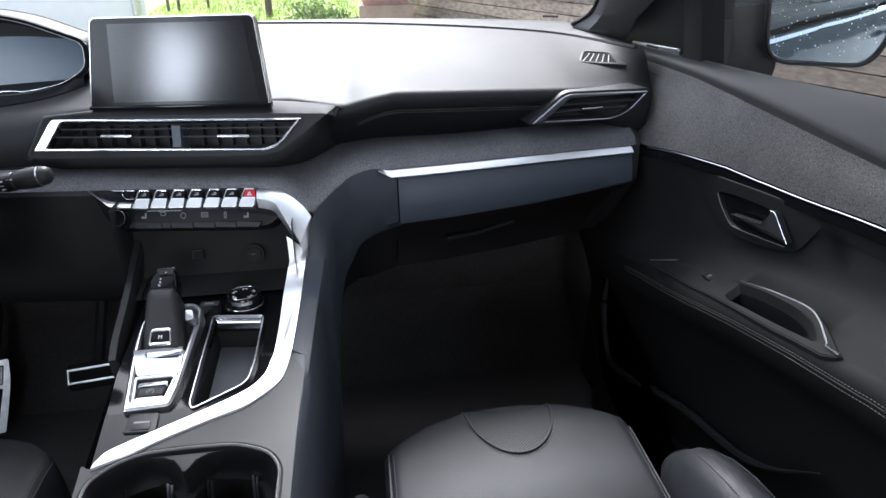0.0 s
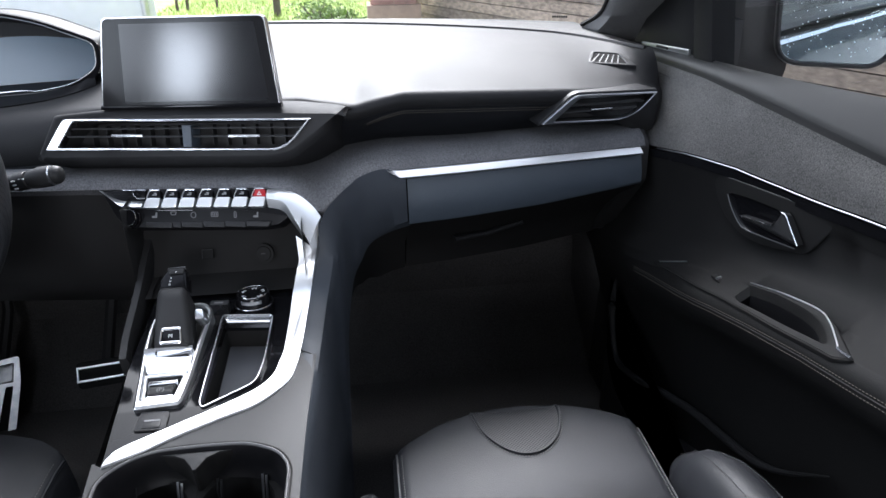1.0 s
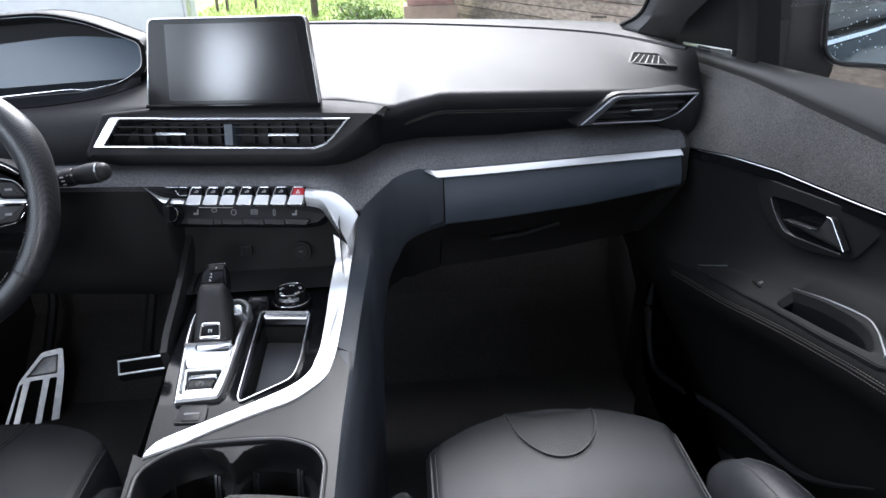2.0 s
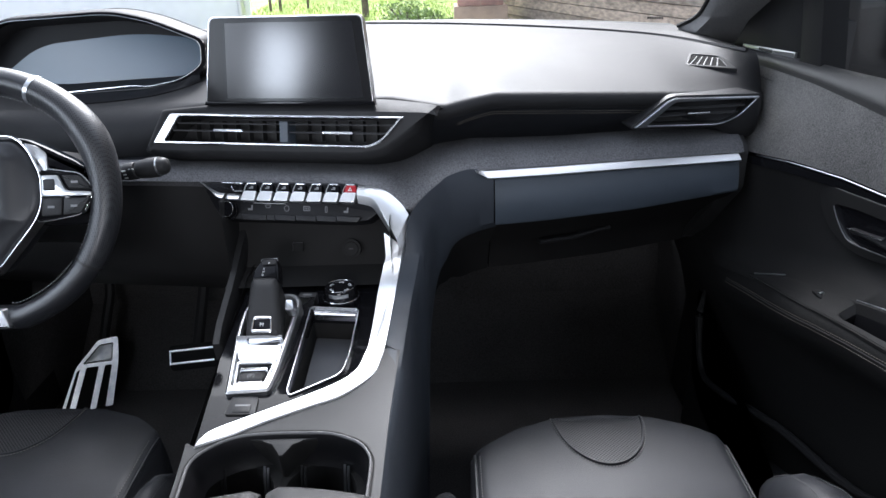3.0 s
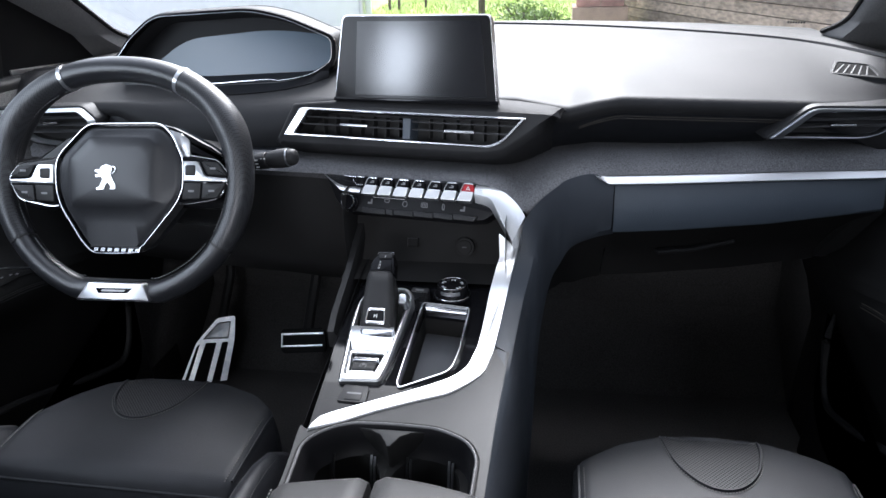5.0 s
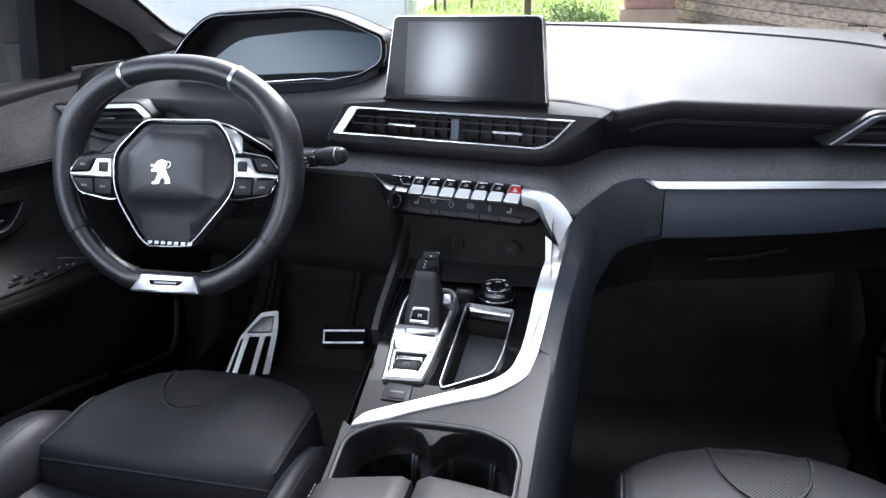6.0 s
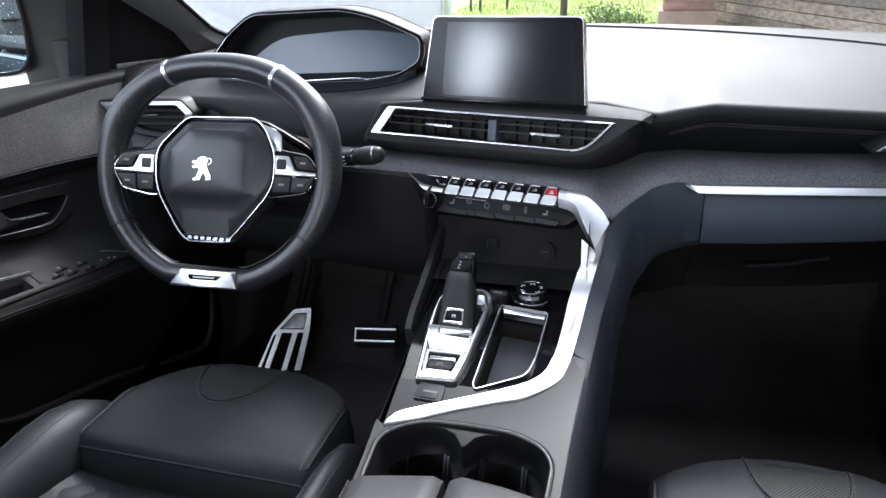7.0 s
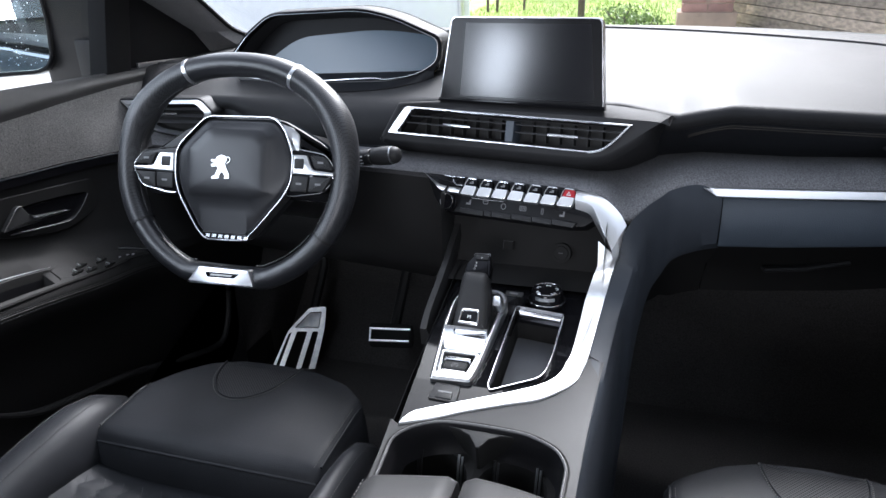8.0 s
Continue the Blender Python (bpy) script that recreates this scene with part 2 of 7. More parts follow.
class Side:
    """A leaning plane x = x0 + sz (z - z0) + sy (y - y0), seen from the middle of the car; side is +1 or -1."""

    def __init__(self, side, x0, z0=0.0, sz=0.0, y0=0.0, sy=0.0):
        self.c = (x0, z0, sz, y0, sy)
        self.side = side
        self.n = Vector((-side, sy, sz)).normalized()

    def at(self, y, z, d=0.0):
        x0, z0, sz, y0, sy = self.c
        return Vector((self.side * (x0 + sz * (z - z0) + sy * (y - y0)), y, z)) + d * self.n


def fillet(pts, r, k=5):
    """A closed outline with its corners rounded. r: one radius or one for each corner."""
    out, n = [], len(pts)
    rs = r if isinstance(r, (list, tuple)) else [r] * n
    for i in range(n):
        p0, p, p1 = Vector(pts[i - 1]), Vector(pts[i]), Vector(pts[(i + 1) % n])
        a, b = (p0 - p), (p1 - p)
        c = min(rs[i], a.length * 0.45, b.length * 0.45)
        a, b = p + a.normalized() * c, p + b.normalized() * c
        for j in range(k + 1):
            t = j / k
            out.append(a * (1 - t) ** 2 + p * 2 * t * (1 - t) + b * t * t)
    return out


def spline(pts, n=6, closed=False):
    """Points along a smooth curve through pts."""
    P = [Vector(p) for p in pts]
    m = len(P)
    out = []
    for i in range(m if closed else m - 1):
        p1, p2 = P[i], P[(i + 1) % m]
        p0 = P[i - 1] if closed or i else p1 * 2 - p2
        p3 = P[(i + 2) % m] if closed or i + 2 < m else p2 * 2 - p1
        for j in range(n):
            t = j / n
            out.append(0.5 * ((2 * p1) + (p2 - p0) * t + (2 * p0 - 5 * p1 + 4 * p2 - p3) * t * t + (3 * p1 - p0 - 3 * p2 + p3) * t ** 3))
    if not closed:
        out.append(P[-1])
    return out


def offset(pts, d):
    """A closed outline moved inwards by d (outwards: minus)."""
    P = [Vector(p) for p in pts]
    area = sum(P[i - 1].x * P[i].y - P[i].x * P[i - 1].y for i in range(len(P)))
    s = 1 if area > 0 else -1
    out = []
    for i in range(len(P)):
        t = (P[(i + 1) % len(P)] - P[i - 1])
        t = t.normalized() if t.length > 1e-9 else Vector((1, 0))
        out.append(P[i] + s * d * Vector((-t.y, t.x)))
    return out


def loft(bm, rows, closed=False, loop=False, cap=False):
    """A skin over rows of points. closed: each row is a ring; loop: the last row meets the first; cap: closes the end rings."""
    vs = [[bm.verts.new(p) for p in row] for row in rows]
    n = len(vs[0])
    for i in range(len(vs) if loop else len(vs) - 1):
        a, b = vs[i], vs[(i + 1) % len(vs)]
        for j in range(n if closed else n - 1):
            k = (j + 1) % n
            bm.faces.new((a[j], a[k], b[k], b[j]))
    if cap:
        for row in (vs[0], vs[-1]):
            if len(row) > 2:
                bm.faces.new(row)
    return bm


def prism(outline, plane, d0, d1, bevel=0.0, bm=None):
    """A plate on a plane, from depth d0 to d1, with a bevelled upper edge."""
    bm = bm or bmesh.new()
    rows = [[plane.at(p[0], p[1], d0) for p in outline]]
    if bevel:
        rows.append([plane.at(p[0], p[1], d1 - bevel) for p in outline])
        mid, small = offset(outline, bevel * 0.3), offset(outline, bevel)
        rows.append([plane.at(p[0], p[1], d1 - bevel * 0.3) for p in mid])
        rows.append([plane.at(p[0], p[1], d1) for p in small])
    else:
        rows.append([plane.at(p[0], p[1], d1) for p in outline])
    return loft(bm, rows, closed=True, cap=True)


def rim_ring(outer, inner, plane, d0, d1, bevel=0.0, bm=None):
    """A frame between two outlines of equal count."""
    bm = bm or bmesh.new()
    o2, i2 = (offset(outer, bevel), offset(inner, -bevel)) if bevel else (outer, inner)
    rows = [[plane.at(p[0], p[1], d0) for p in outer], [plane.at(p[0], p[1], d1 - bevel) for p in outer],
            [plane.at(p[0], p[1], d1) for p in o2], [plane.at(p[0], p[1], d1) for p in i2],
            [plane.at(p[0], p[1], d1 - bevel) for p in inner], [plane.at(p[0], p[1], d0) for p in inner]]
    if not bevel:
        rows = [rows[0], rows[2], rows[3], rows[5]]
    return loft(bm, rows, closed=True, loop=True)


def plate(outer, holes, plane, d0, d1):
    """A plate with holes through it."""
    from mathutils.geometry import tessellate_polygon
    bm = bmesh.new()
    loops = [outer, *holes]
    flat = [p for l in loops for p in l]
    tris = tessellate_polygon([[Vector((p[0], p[1], 0)) for p in l] for l in loops])
    top = [bm.verts.new(plane.at(p[0], p[1], d1)) for p in flat]
    low = [bm.verts.new(plane.at(p[0], p[1], d0)) for p in flat]
    for a, b, c in tris:
        if len({a, b, c}) == 3:
            bm.faces.new((top[a], top[b], top[c]))
            bm.faces.new((low[a], low[b], low[c]))
    i = 0
    for l in loops:
        n = len(l)
        for j in range(n):
            a, b = i + j, i + (j + 1) % n
            bm.faces.new((top[a], top[b], low[b], low[a]))
        i += n
    return bm


def sweep(path, profile, closed=False, up=(0, 0, 1), scale=None, bm=None):
    """A profile (x across, y up) carried along a path. scale: a function of 0..1, or None."""
    bm = bm or bmesh.new()
    P = [Vector(p) for p in path]
    n = len(P)
    rows = []
    for i in range(n):
        t = (P[(i + 1) % n] - P[i - 1]) if closed or 0 < i < n - 1 else (P[1] - P[0] if i == 0 else P[-1] - P[-2])
        t.normalize()
        side = t.cross(Vector(up)).normalized()
        top = side.cross(t)
        s = scale(i / (n - 1)) if scale else 1.0
        rows.append([P[i] + side * (q[0] * s) + top * (q[1] * s) for q in profile])
    return loft(bm, rows, closed=True, loop=closed, cap=not closed)


def disc(r, k=10, flat=1.0):
    return [(r * math.cos(2 * math.pi * i / k), r * flat * math.sin(2 * math.pi * i / k)) for i in range(k)]


def tube(path, r, k=8, closed=False, up=(0, 0, 1), bm=None, scale=None):
    return sweep(path, disc(r, k), closed, up, scale, bm)


def block(c, size, bevel=0.0, rot=None, bm=None):
    """A bevelled block round its centre."""
    bm = bm or bmesh.new()
    made = bmesh.ops.create_cube(bm, size=1.0)["verts"]
    m = Matrix.Translation(c) @ (rot or Matrix.Identity(4)) @ Matrix.Diagonal((*size, 1))
    bmesh.ops.transform(bm, matrix=m, verts=made)
    if bevel:
        es = {e for v in made for e in v.link_edges}
        bmesh.ops.bevel(bm, geom=list(es), offset=bevel, segments=2, affect="EDGES", profile=0.6)
    return bm


def stitches(path, step=0.005, r=0.0006, up=(0, 0, 1)):
    """Short stitches along a seam, as one mesh."""
    bm = bmesh.new()
    P = [Vector(p) for p in path]
    run = 0.0
    for a, b in zip(P, P[1:]):
        L = (b - a).length
        while run < L:
            p = a.lerp(b, run / L) if L else a
            t = (b - a).normalized()
            side = t.cross(Vector(up)).normalized() * r
            top = side.cross(t).normalized() * r
            q = p + t * step * 0.6
            vs = [bm.verts.new(x) for x in (p - side, p + top, p + side, q - side, q + top, q + side)]
            for f in ((0, 1, 4, 3), (1, 2, 5, 4)):
                bm.faces.new([vs[k] for k in f])
            run += step
        run -= L
    return bm


def lerp(x, xs, ys):
    return float(np.interp(x, xs, ys))


# ---- the car's shell ----
FLOOR, ROOF = 0.15, 1.42


def lerp_foot(x):
    """Where the dash top meets its rear joint."""
    a = abs(x)
    xs = (0, 0.2, 0.3, 0.4, 0.5, 0.575, 0.615, 0.645, 0.671, 0.69, 0.76)
    ys = (1.37, 1.328, 1.30, 1.27, 1.235, 1.195, 1.155, 1.10, 1.03, 0.99, 0.97)
    for i in range(len(xs) - 1):
        if a <= xs[i + 1]:
            k = (a - xs[i]) / (xs[i + 1] - xs[i])
            return ys[i] + (ys[i + 1] - ys[i]) * k
    return ys[-1]


def windscreen_foot(x):
    return sum(lerp_foot(x + d) for d in (-0.02, -0.01, 0, 0.01, 0.02)) / 5


def setting(name, bm, mat, label, category, sharp=38):
    return tagged(part(name, bm, mat, sharp=sharp), label, category, kind="structure")


floor_bm = block((0, -0.1, FLOOR - 0.02), (1.56, 3.2, 0.04))
loft(floor_bm, [[V(x, 1.25, FLOOR), V(x, 1.42, 0.30), V(x, 1.46, 0.78), V(x, 1.50, 0.78), V(x, 1.47, 0.26), V(x, 1.27, FLOOR - 0.03)] for x in (-0.78, 0, 0.78)], closed=True)
setting("floor", floor_bm, CARPET, "black carpeted car floor rising into the footwells", "floor")

roof_bm = bmesh.new()
for up in (0.0, 0.04):
    loft(roof_bm, [[V(x, y, ROOF + up - 0.05 * (x / 0.62) ** 2 + 0.02 * math.cos(y)) for x in np.linspace(-0.64, 0.64, 11)] for y in np.linspace(0.33, -1.62, 9)])
setting("ceiling", roof_bm, LINING, "pale fabric headlining of the car roof", "ceiling")

screen_bm = bmesh.new()
loft(screen_bm, [[V(x * (1 - 0.12 * k), (1.475 - 0.14 * x * x) * (1 - k) + (0.36 - 0.10 * x * x) * k, (0.958 - 0.025 * (x / 0.7) ** 2) * (1 - k) + (ROOF + 0.015 - 0.05 * (x / 0.66) ** 2) * k)
                  for x in np.linspace(-0.74, 0.74, 25)] for k in (-0.03, 0.25, 0.5, 0.75, 1.0)])
wind = setting("window_front", screen_bm, GLASS, "clear curved windscreen above the dashboard", "windscreen")
wind.visible_shadow = False
for i in range(7):
    x = 0.617 + 0.0046 * i
    part("print_mark", block((x, 1.338 - 0.12 * (x - 0.617), 0.9615 - 0.035 * (x - 0.617)), (0.0034, 0.001, 0.0042)), DARK, wind)

rear_bm = block((0, -1.62, 0.55), (1.5, 0.05, 0.85))
block((0, -1.60, 1.40), (1.3, 0.08, 0.1), bm=rear_bm)
setting("wall_rear", rear_bm, HARD, "black trim closing the rear of the cabin", "wall")
for s in (-1, 1):
    # Out-of-view rail, added to keep sky light out beside the roof.
    rail_bm = bmesh.new()
    loft(rail_bm, [[V(s * x, y, z) for x, z in ((0.60, 1.405), (0.645, 1.375), (0.715, 1.335), (0.775, 1.325), (0.79, 1.36), (0.70, 1.44), (0.61, 1.455))] for y in (0.42, 0.2, 0.0, -0.2)], closed=True, cap=True)
    setting("ceiling_filler_rail", rail_bm, HARD, "plain black rail added out of view to close the roof gap", "roof rail")
    side_bm = bmesh.new()
    block((s * 0.76, -1.18, 0.55), (0.06, 0.9, 0.8), bm=side_bm)
    loft(side_bm, [[V(s * (0.735 - 0.115 * k), y + dy * k, 0.93 + 0.48 * k) for y in (-0.02, -0.20)] for k in (0, 0.5, 1) for dy in (-0.06,)])
    loft(side_bm, [[V(s * (0.735 - 0.115 * k), y - 0.02 * k, 0.93 + 0.48 * k) for y in (-0.58 if s > 0 else -0.72, -1.5)] for k in (0, 0.5, 1)])
    loft(side_bm, [[V(s * (0.735 - 0.115 * k), y, 0.93 + 0.48 * k) for y in (-0.15, -0.85)] for k in (0.82, 0.92, 1.02)])
    setting("wall_side", side_bm, HARD, "black pillar trim and rear side panel", "wall")
    setting("wall_kick", block((s * 0.735, 1.22, 0.52), (0.04, 0.52, 0.76)), CARPET, "black carpeted kick panel beside the footwell", "panel")
    # windscreen pillar, from its foot by the dashboard up to the roof
    rows = []
    for k in list(np.linspace(-0.06, 0.14, 13)) + list(np.linspace(0.2, 1, 8)):
        a = V(s * ((0.692 if s > 0 else 0.730) - 0.135 * k), 1.23 - 0.88 * k, 0.945 + 0.475 * k)
        flare = max(0.0, 1 - max(k, 0) / 0.085) ** 2
        rows.append([a + V(-s * 0.020 * flare, 0.05 + 0.03 * flare, 0), a + V(-s * 0.012 * flare, 0.0, 0.0), a + V(s * 0.03, -0.024, 0), a + V(s * 0.07, -0.034, -0.002),
                     a + V(s * 0.11, -0.034, -0.004), a + V(s * 0.14, 0.03, 0), a + V(s * 0.07, 0.09, 0)])
    pillar = bmesh.new()
    loft(pillar, rows, closed=True, cap=True)
    setting("pillar_trim", pillar, PILLAR, "dark grey fabric-finished windscreen pillar trim", "pillar", 60)
    seal = tube([V(s * ((0.692 if s > 0 else 0.730) - 0.135 * k - 0.020 * max(0.0, 1 - max(k, 0) / 0.085) ** 2), 1.282 - 0.88 * k + 0.03 * max(0.0, 1 - max(k, 0) / 0.085) ** 2, 0.947 + 0.475 * k) for k in list(np.linspace(0.0, 0.14, 9)) + list(np.linspace(0.2, 1, 8))], 0.005, 6)
    setting("trim_pillar_seal", seal, RUBBER, "black rubber seal along the windscreen pillar", "seal")

# ---- the dashboard ----
BX = (-0.745, -0.70, -0.55, -0.40, -0.20, -0.10, 0.13, 0.20, 0.235, 0.27, 0.35, 0.52, 0.62, 0.665, 0.682, 0.694, 0.702)
BY = (0.93, 0.872, 0.858, 0.85, 0.83, 0.82, 0.81, 0.805, 0.806, 0.813, 0.827, 0.858, 0.875, 0.886, 0.912, 0.935, 0.965)
BZ = (0.90, 0.897, 0.908, 0.908, 0.915, 0.924, 0.924, 0.912, 0.920, 0.925, 0.920, 0.909, 0.901, 0.894, 0.889, 0.887, 0.886)
LX = (-0.745, -0.55, -0.30, -0.13, 0.0, 0.08, 0.11, 0.131, 0.152, 0.1725, 0.19, 0.205, 0.24, 0.64, 0.68)
LY = (0.87, 0.83, 0.79, 0.757, 0.742, 0.731, 0.722, 0.712, 0.698, 0.726, 0.745, 0.759, 0.775, 0.855, 0.863)
LZ = (0.822, 0.825, 0.829, 0.833, 0.832, 0.832, 0.829, 0.820, 0.802, 0.812, 0.821, 0.8275, 0.831, 0.822, 0.820)
FX = (-0.745, -0.53, -0.20, 0.05, 0.10, 0.19, 0.24, 0.36, 0.50, 0.63, 0.68)
FY = (0.93, 0.875, 0.842, 0.885, 0.875, 0.879, 0.884, 0.896, 0.91, 0.923, 0.93)
FZ = (0.838, 0.838, 0.838, 0.82, 0.818, 0.839, 0.844, 0.840, 0.842, 0.838, 0.836)


def roll_at(x):
    """How far the brow is a broad roll: below the instruments and at the passenger's end."""
    if x > 0:
        return 0.7 * min(1.0, max(0.0, (x - 0.54) / 0.09)) * min(1.0, max(0.0, (0.695 - x) / 0.03))
    return min(1.0, max(0.0, (-0.14 - x) / 0.09)) * min(1.0, max(0.0, (x + 0.50) / 0.10))


def dash_top(x):
    """The dash skin's section at x, from the windscreen to the rounded brow."""
    yb, zb = lerp(x, BX, BY), lerp(x, BX, BZ)
    yr = max(windscreen_foot(x), yb + 0.05)
    zr = 0.966 - 0.026 * (x / 0.7) ** 2
    pts = [V(x, yr + 0.002, zr - 0.02), V(x, yr, zr)]
    for k in (0.2, 0.4, 0.6, 0.8, 0.93):
        pts.append(V(x, yr + (yb + 0.012 + 0.04 * roll_at(x) - yr) * k, zr + (zb - zr) * k + 0.010 * math.sin(math.pi * k)))
    w = roll_at(x)
    r = 0.012 + 0.040 * w
    for a in (0, 18, 36, 54, 72, 90, 125 - 20 * w, 160 - 50 * w):
        a = radians(a)
        pts.append(V(x, yb + r - r * math.sin(a), zb - r + r * math.cos(a)))
    return pts


XS = np.linspace(-0.745, 0.696, 156)
dashboard = thing("dashboard", "black soft-touch car dashboard with stitched leather, cloth band and chrome trim", "dashboard", (0, 1.1, 0.6))
bm = bmesh.new()
loft(bm, [dash_top(x) for x in XS])
part("top_pad", bm, SOFT_TOP, dashboard, "grained black dash top", 60)

bm = bmesh.new()
loft(bm, [[V(x, max(windscreen_foot(x), lerp(x, BX, BY) + 0.05) + d, 0.9645 - 0.026 * (x / 0.7) ** 2 + e) for d, e in ((0.004, -0.012), (0.005, -0.0005), (0.012, 0.001))] + [V(x, 1.46, 0.962 - 0.026 * (x / 0.7) ** 2), V(x, 1.52, 0.952 - 0.026 * (x / 0.7) ** 2)] for x in np.linspace(-0.75, 0.698, 90)])
part("cowl", bm, SOFT_TOP, dashboard, "black cowl strip at the foot of the windscreen")
part("cowl_gap", tube([V(x, max(windscreen_foot(x), lerp(x, BX, BY) + 0.05), 0.9655 - 0.026 * (x / 0.7) ** 2) for x in XS[2:-1]], 0.0045, 6), DARK, dashboard, "dark joint along the dash top")
bm = bmesh.new()
rows = []
for x in XS:
    p = dash_top(x)[-1]
    f = V(x, lerp(x, FX, FY), lerp(x, FX, FZ))
    rows.append([p, p.lerp(f, 0.25) + V(0, -0.006, 0), p.lerp(f, 0.5) + V(0, -0.008, 0), p.lerp(f, 0.8) + V(0, -0.005, 0), f])
loft(bm, rows)
part("fascia", bm, LEATHER, dashboard, "stitched black leather fascia")
for dz in (0.0045, 0.0105):
    line = []
    for x in np.linspace(0.218, 0.51, 60):
        p = dash_top(x)[-1]
        f = V(x, lerp(x, FX, FY), lerp(x, FX, FZ))
        k = (dz + 0.012 * max(0, (0.262 - x) / 0.044) ** 1.5) / (p - f).length
        line.append(p.lerp(f, k) + V(0, -0.0062, -0.0005))
    part("seam", stitches(line, 0.0030, 0.00032, (0, -1, 0)), THREAD_SEAM, dashboard, "fine grey double stitching")

bm = bmesh.new()
rows = []
for x in [x for x in XS if x < 0.645]:
    f = V(x, lerp(x, FX, FY), lerp(x, FX, FZ))
    l = V(x, lerp(x, LX, LY), lerp(x, LX, LZ))
    rows.append([f + V(0, 0.01, 0), f.lerp(l, 0.3) + V(0, 0, 0.006), f.lerp(l, 0.6) + V(0, 0, 0.009), f.lerp(l, 0.85) + V(0, 0, 0.006), l + V(0, 0.004, 0.001), l + V(0, 0, -0.004), l + V(0, 0.012, -0.016)])
loft(bm, rows)
part("cloth_band", bm, CLOTH, dashboard, "grey melange cloth band", 60)

STRIP = Face(0.774, 0.24, 0.2)
bm = bmesh.new()
rows = []
for x in [0.2405, 0.245, 0.25, 0.257] + list(np.linspace(0.265, 0.632, 20)):
    zt = lerp(x, (0.24, 0.346, 0.475, 0.63), (0.8292, 0.8265, 0.824, 0.820))
    zb = lerp(x, (0.24, 0.257, 0.275, 0.346, 0.476, 0.632), (0.8275, 0.8155, 0.8145, 0.8125, 0.8105, 0.8075))
    rows.append([STRIP.at(x, zt, -0.012), STRIP.at(x, zt, -0.0068), STRIP.at(x, zt - (zt - zb) * 0.3, -0.0012), STRIP.at(x, zt - (zt - zb) * 0.62, 0.0046), STRIP.at(x, zt - (zt - zb) * 0.84, 0.0078), STRIP.at(x, zb, 0.0070), STRIP.at(x, zb, -0.012)])
loft(bm, rows, closed=True, cap=True)
part("trim_strip", bm, RAILM, dashboard, "long satin chrome strip")

# glovebox lid, and the flank that sweeps from it into the console
bm = bmesh.new()
rows, under = [], []
for x in np.linspace(0.2675, 0.634, 24):
    y = 0.774 + 0.2 * (x - 0.24)
    top = lerp(x, (0.26, 0.346, 0.476, 0.632), (0.8145, 0.8118, 0.8098, 0.8065))
    low = lerp(x, (0.266, 0.344, 0.478, 0.635), (0.743, 0.742, 0.745, 0.757))
    low += 0.004
    rows.append([V(x, y + 0.02, top + 0.001), V(x, y + 0.003, top), V(x, y, top - 0.004), V(x, y - 0.007, (top + low) / 2), V(x, y - 0.0095, low + 0.004), V(x, y - 0.007, low), V(x, y + 0.006, low - 0.004)])
    under.append([V(x, y - 0.004, low - 0.001), V(x, y + 0.010, low - 0.009), V(x, y + 0.10, low - 0.07), V(x, y + 0.15, low - 0.115), V(x, y + 0.17, low - 0.15), V(x, y + 0.3, low - 0.15)])
loft(bm, rows)
# The shade under the lid is put in as a blacker material.
low_bm = bmesh.new()
loft(low_bm, under)
part("glovebox_underside", low_bm, PIT, dashboard, "underside of the glovebox, blackened for its shade")
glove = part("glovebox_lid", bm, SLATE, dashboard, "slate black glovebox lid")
hand = [V(x, 0.774 + 0.2 * (x - 0.24) + 0.088 + 0.004 * math.sin((x - 0.35) * 25), 0.672 + 0.012 * max(0, (x - 0.40) / 0.06)) for x in np.linspace(0.345, 0.462, 12)]
part("handle", sweep(hand, [(-0.008, 0.0), (-0.006, 0.003), (0.006, 0.004), (0.009, 0.001), (0.005, -0.003), (-0.006, -0.0025)]), SOFT, glove, "moulded glovebox handle lip")

FL = [(0.1325, 0.20, 0.6235, 0.16), (0.1345, 0.36, 0.6505, 0.16), (0.1385, 0.44, 0.6640, 0.16), (0.1425, 0.50, 0.6735, 0.16), (0.1462, 0.560, 0.6848, 0.16), (0.1490, 0.60, 0.6925, 0.16), (0.1535, 0.645, 0.707, 0.30), (0.1620, 0.672, 0.740, 0.50), (0.1685, 0.692, 0.776, 0.62),
      (0.180, 0.722, 0.793, 0.69), (0.194, 0.740, 0.803, 0.715), (0.208, 0.752, 0.811, 0.733), (0.236, 0.765, 0.816, 0.742), (0.2655, 0.773, 0.8155, 0.747)]
FI = [(0.130, 0.20, 0.6245), (0.1325, 0.36, 0.6517), (0.1350, 0.44, 0.6653), (0.1370, 0.50, 0.6755), (0.1262, 0.560, 0.6880), (0.1285, 0.60, 0.6970), (0.1330, 0.652, 0.7140), (0.1400, 0.676, 0.745), (0.1525, 0.690, 0.7955),
      (0.1725, 0.724, 0.8115), (0.190, 0.744, 0.8205), (0.205, 0.758, 0.827), (0.237, 0.772, 0.8305), (0.2655, 0.779, 0.8165)]
bm = bmesh.new()
rows = []
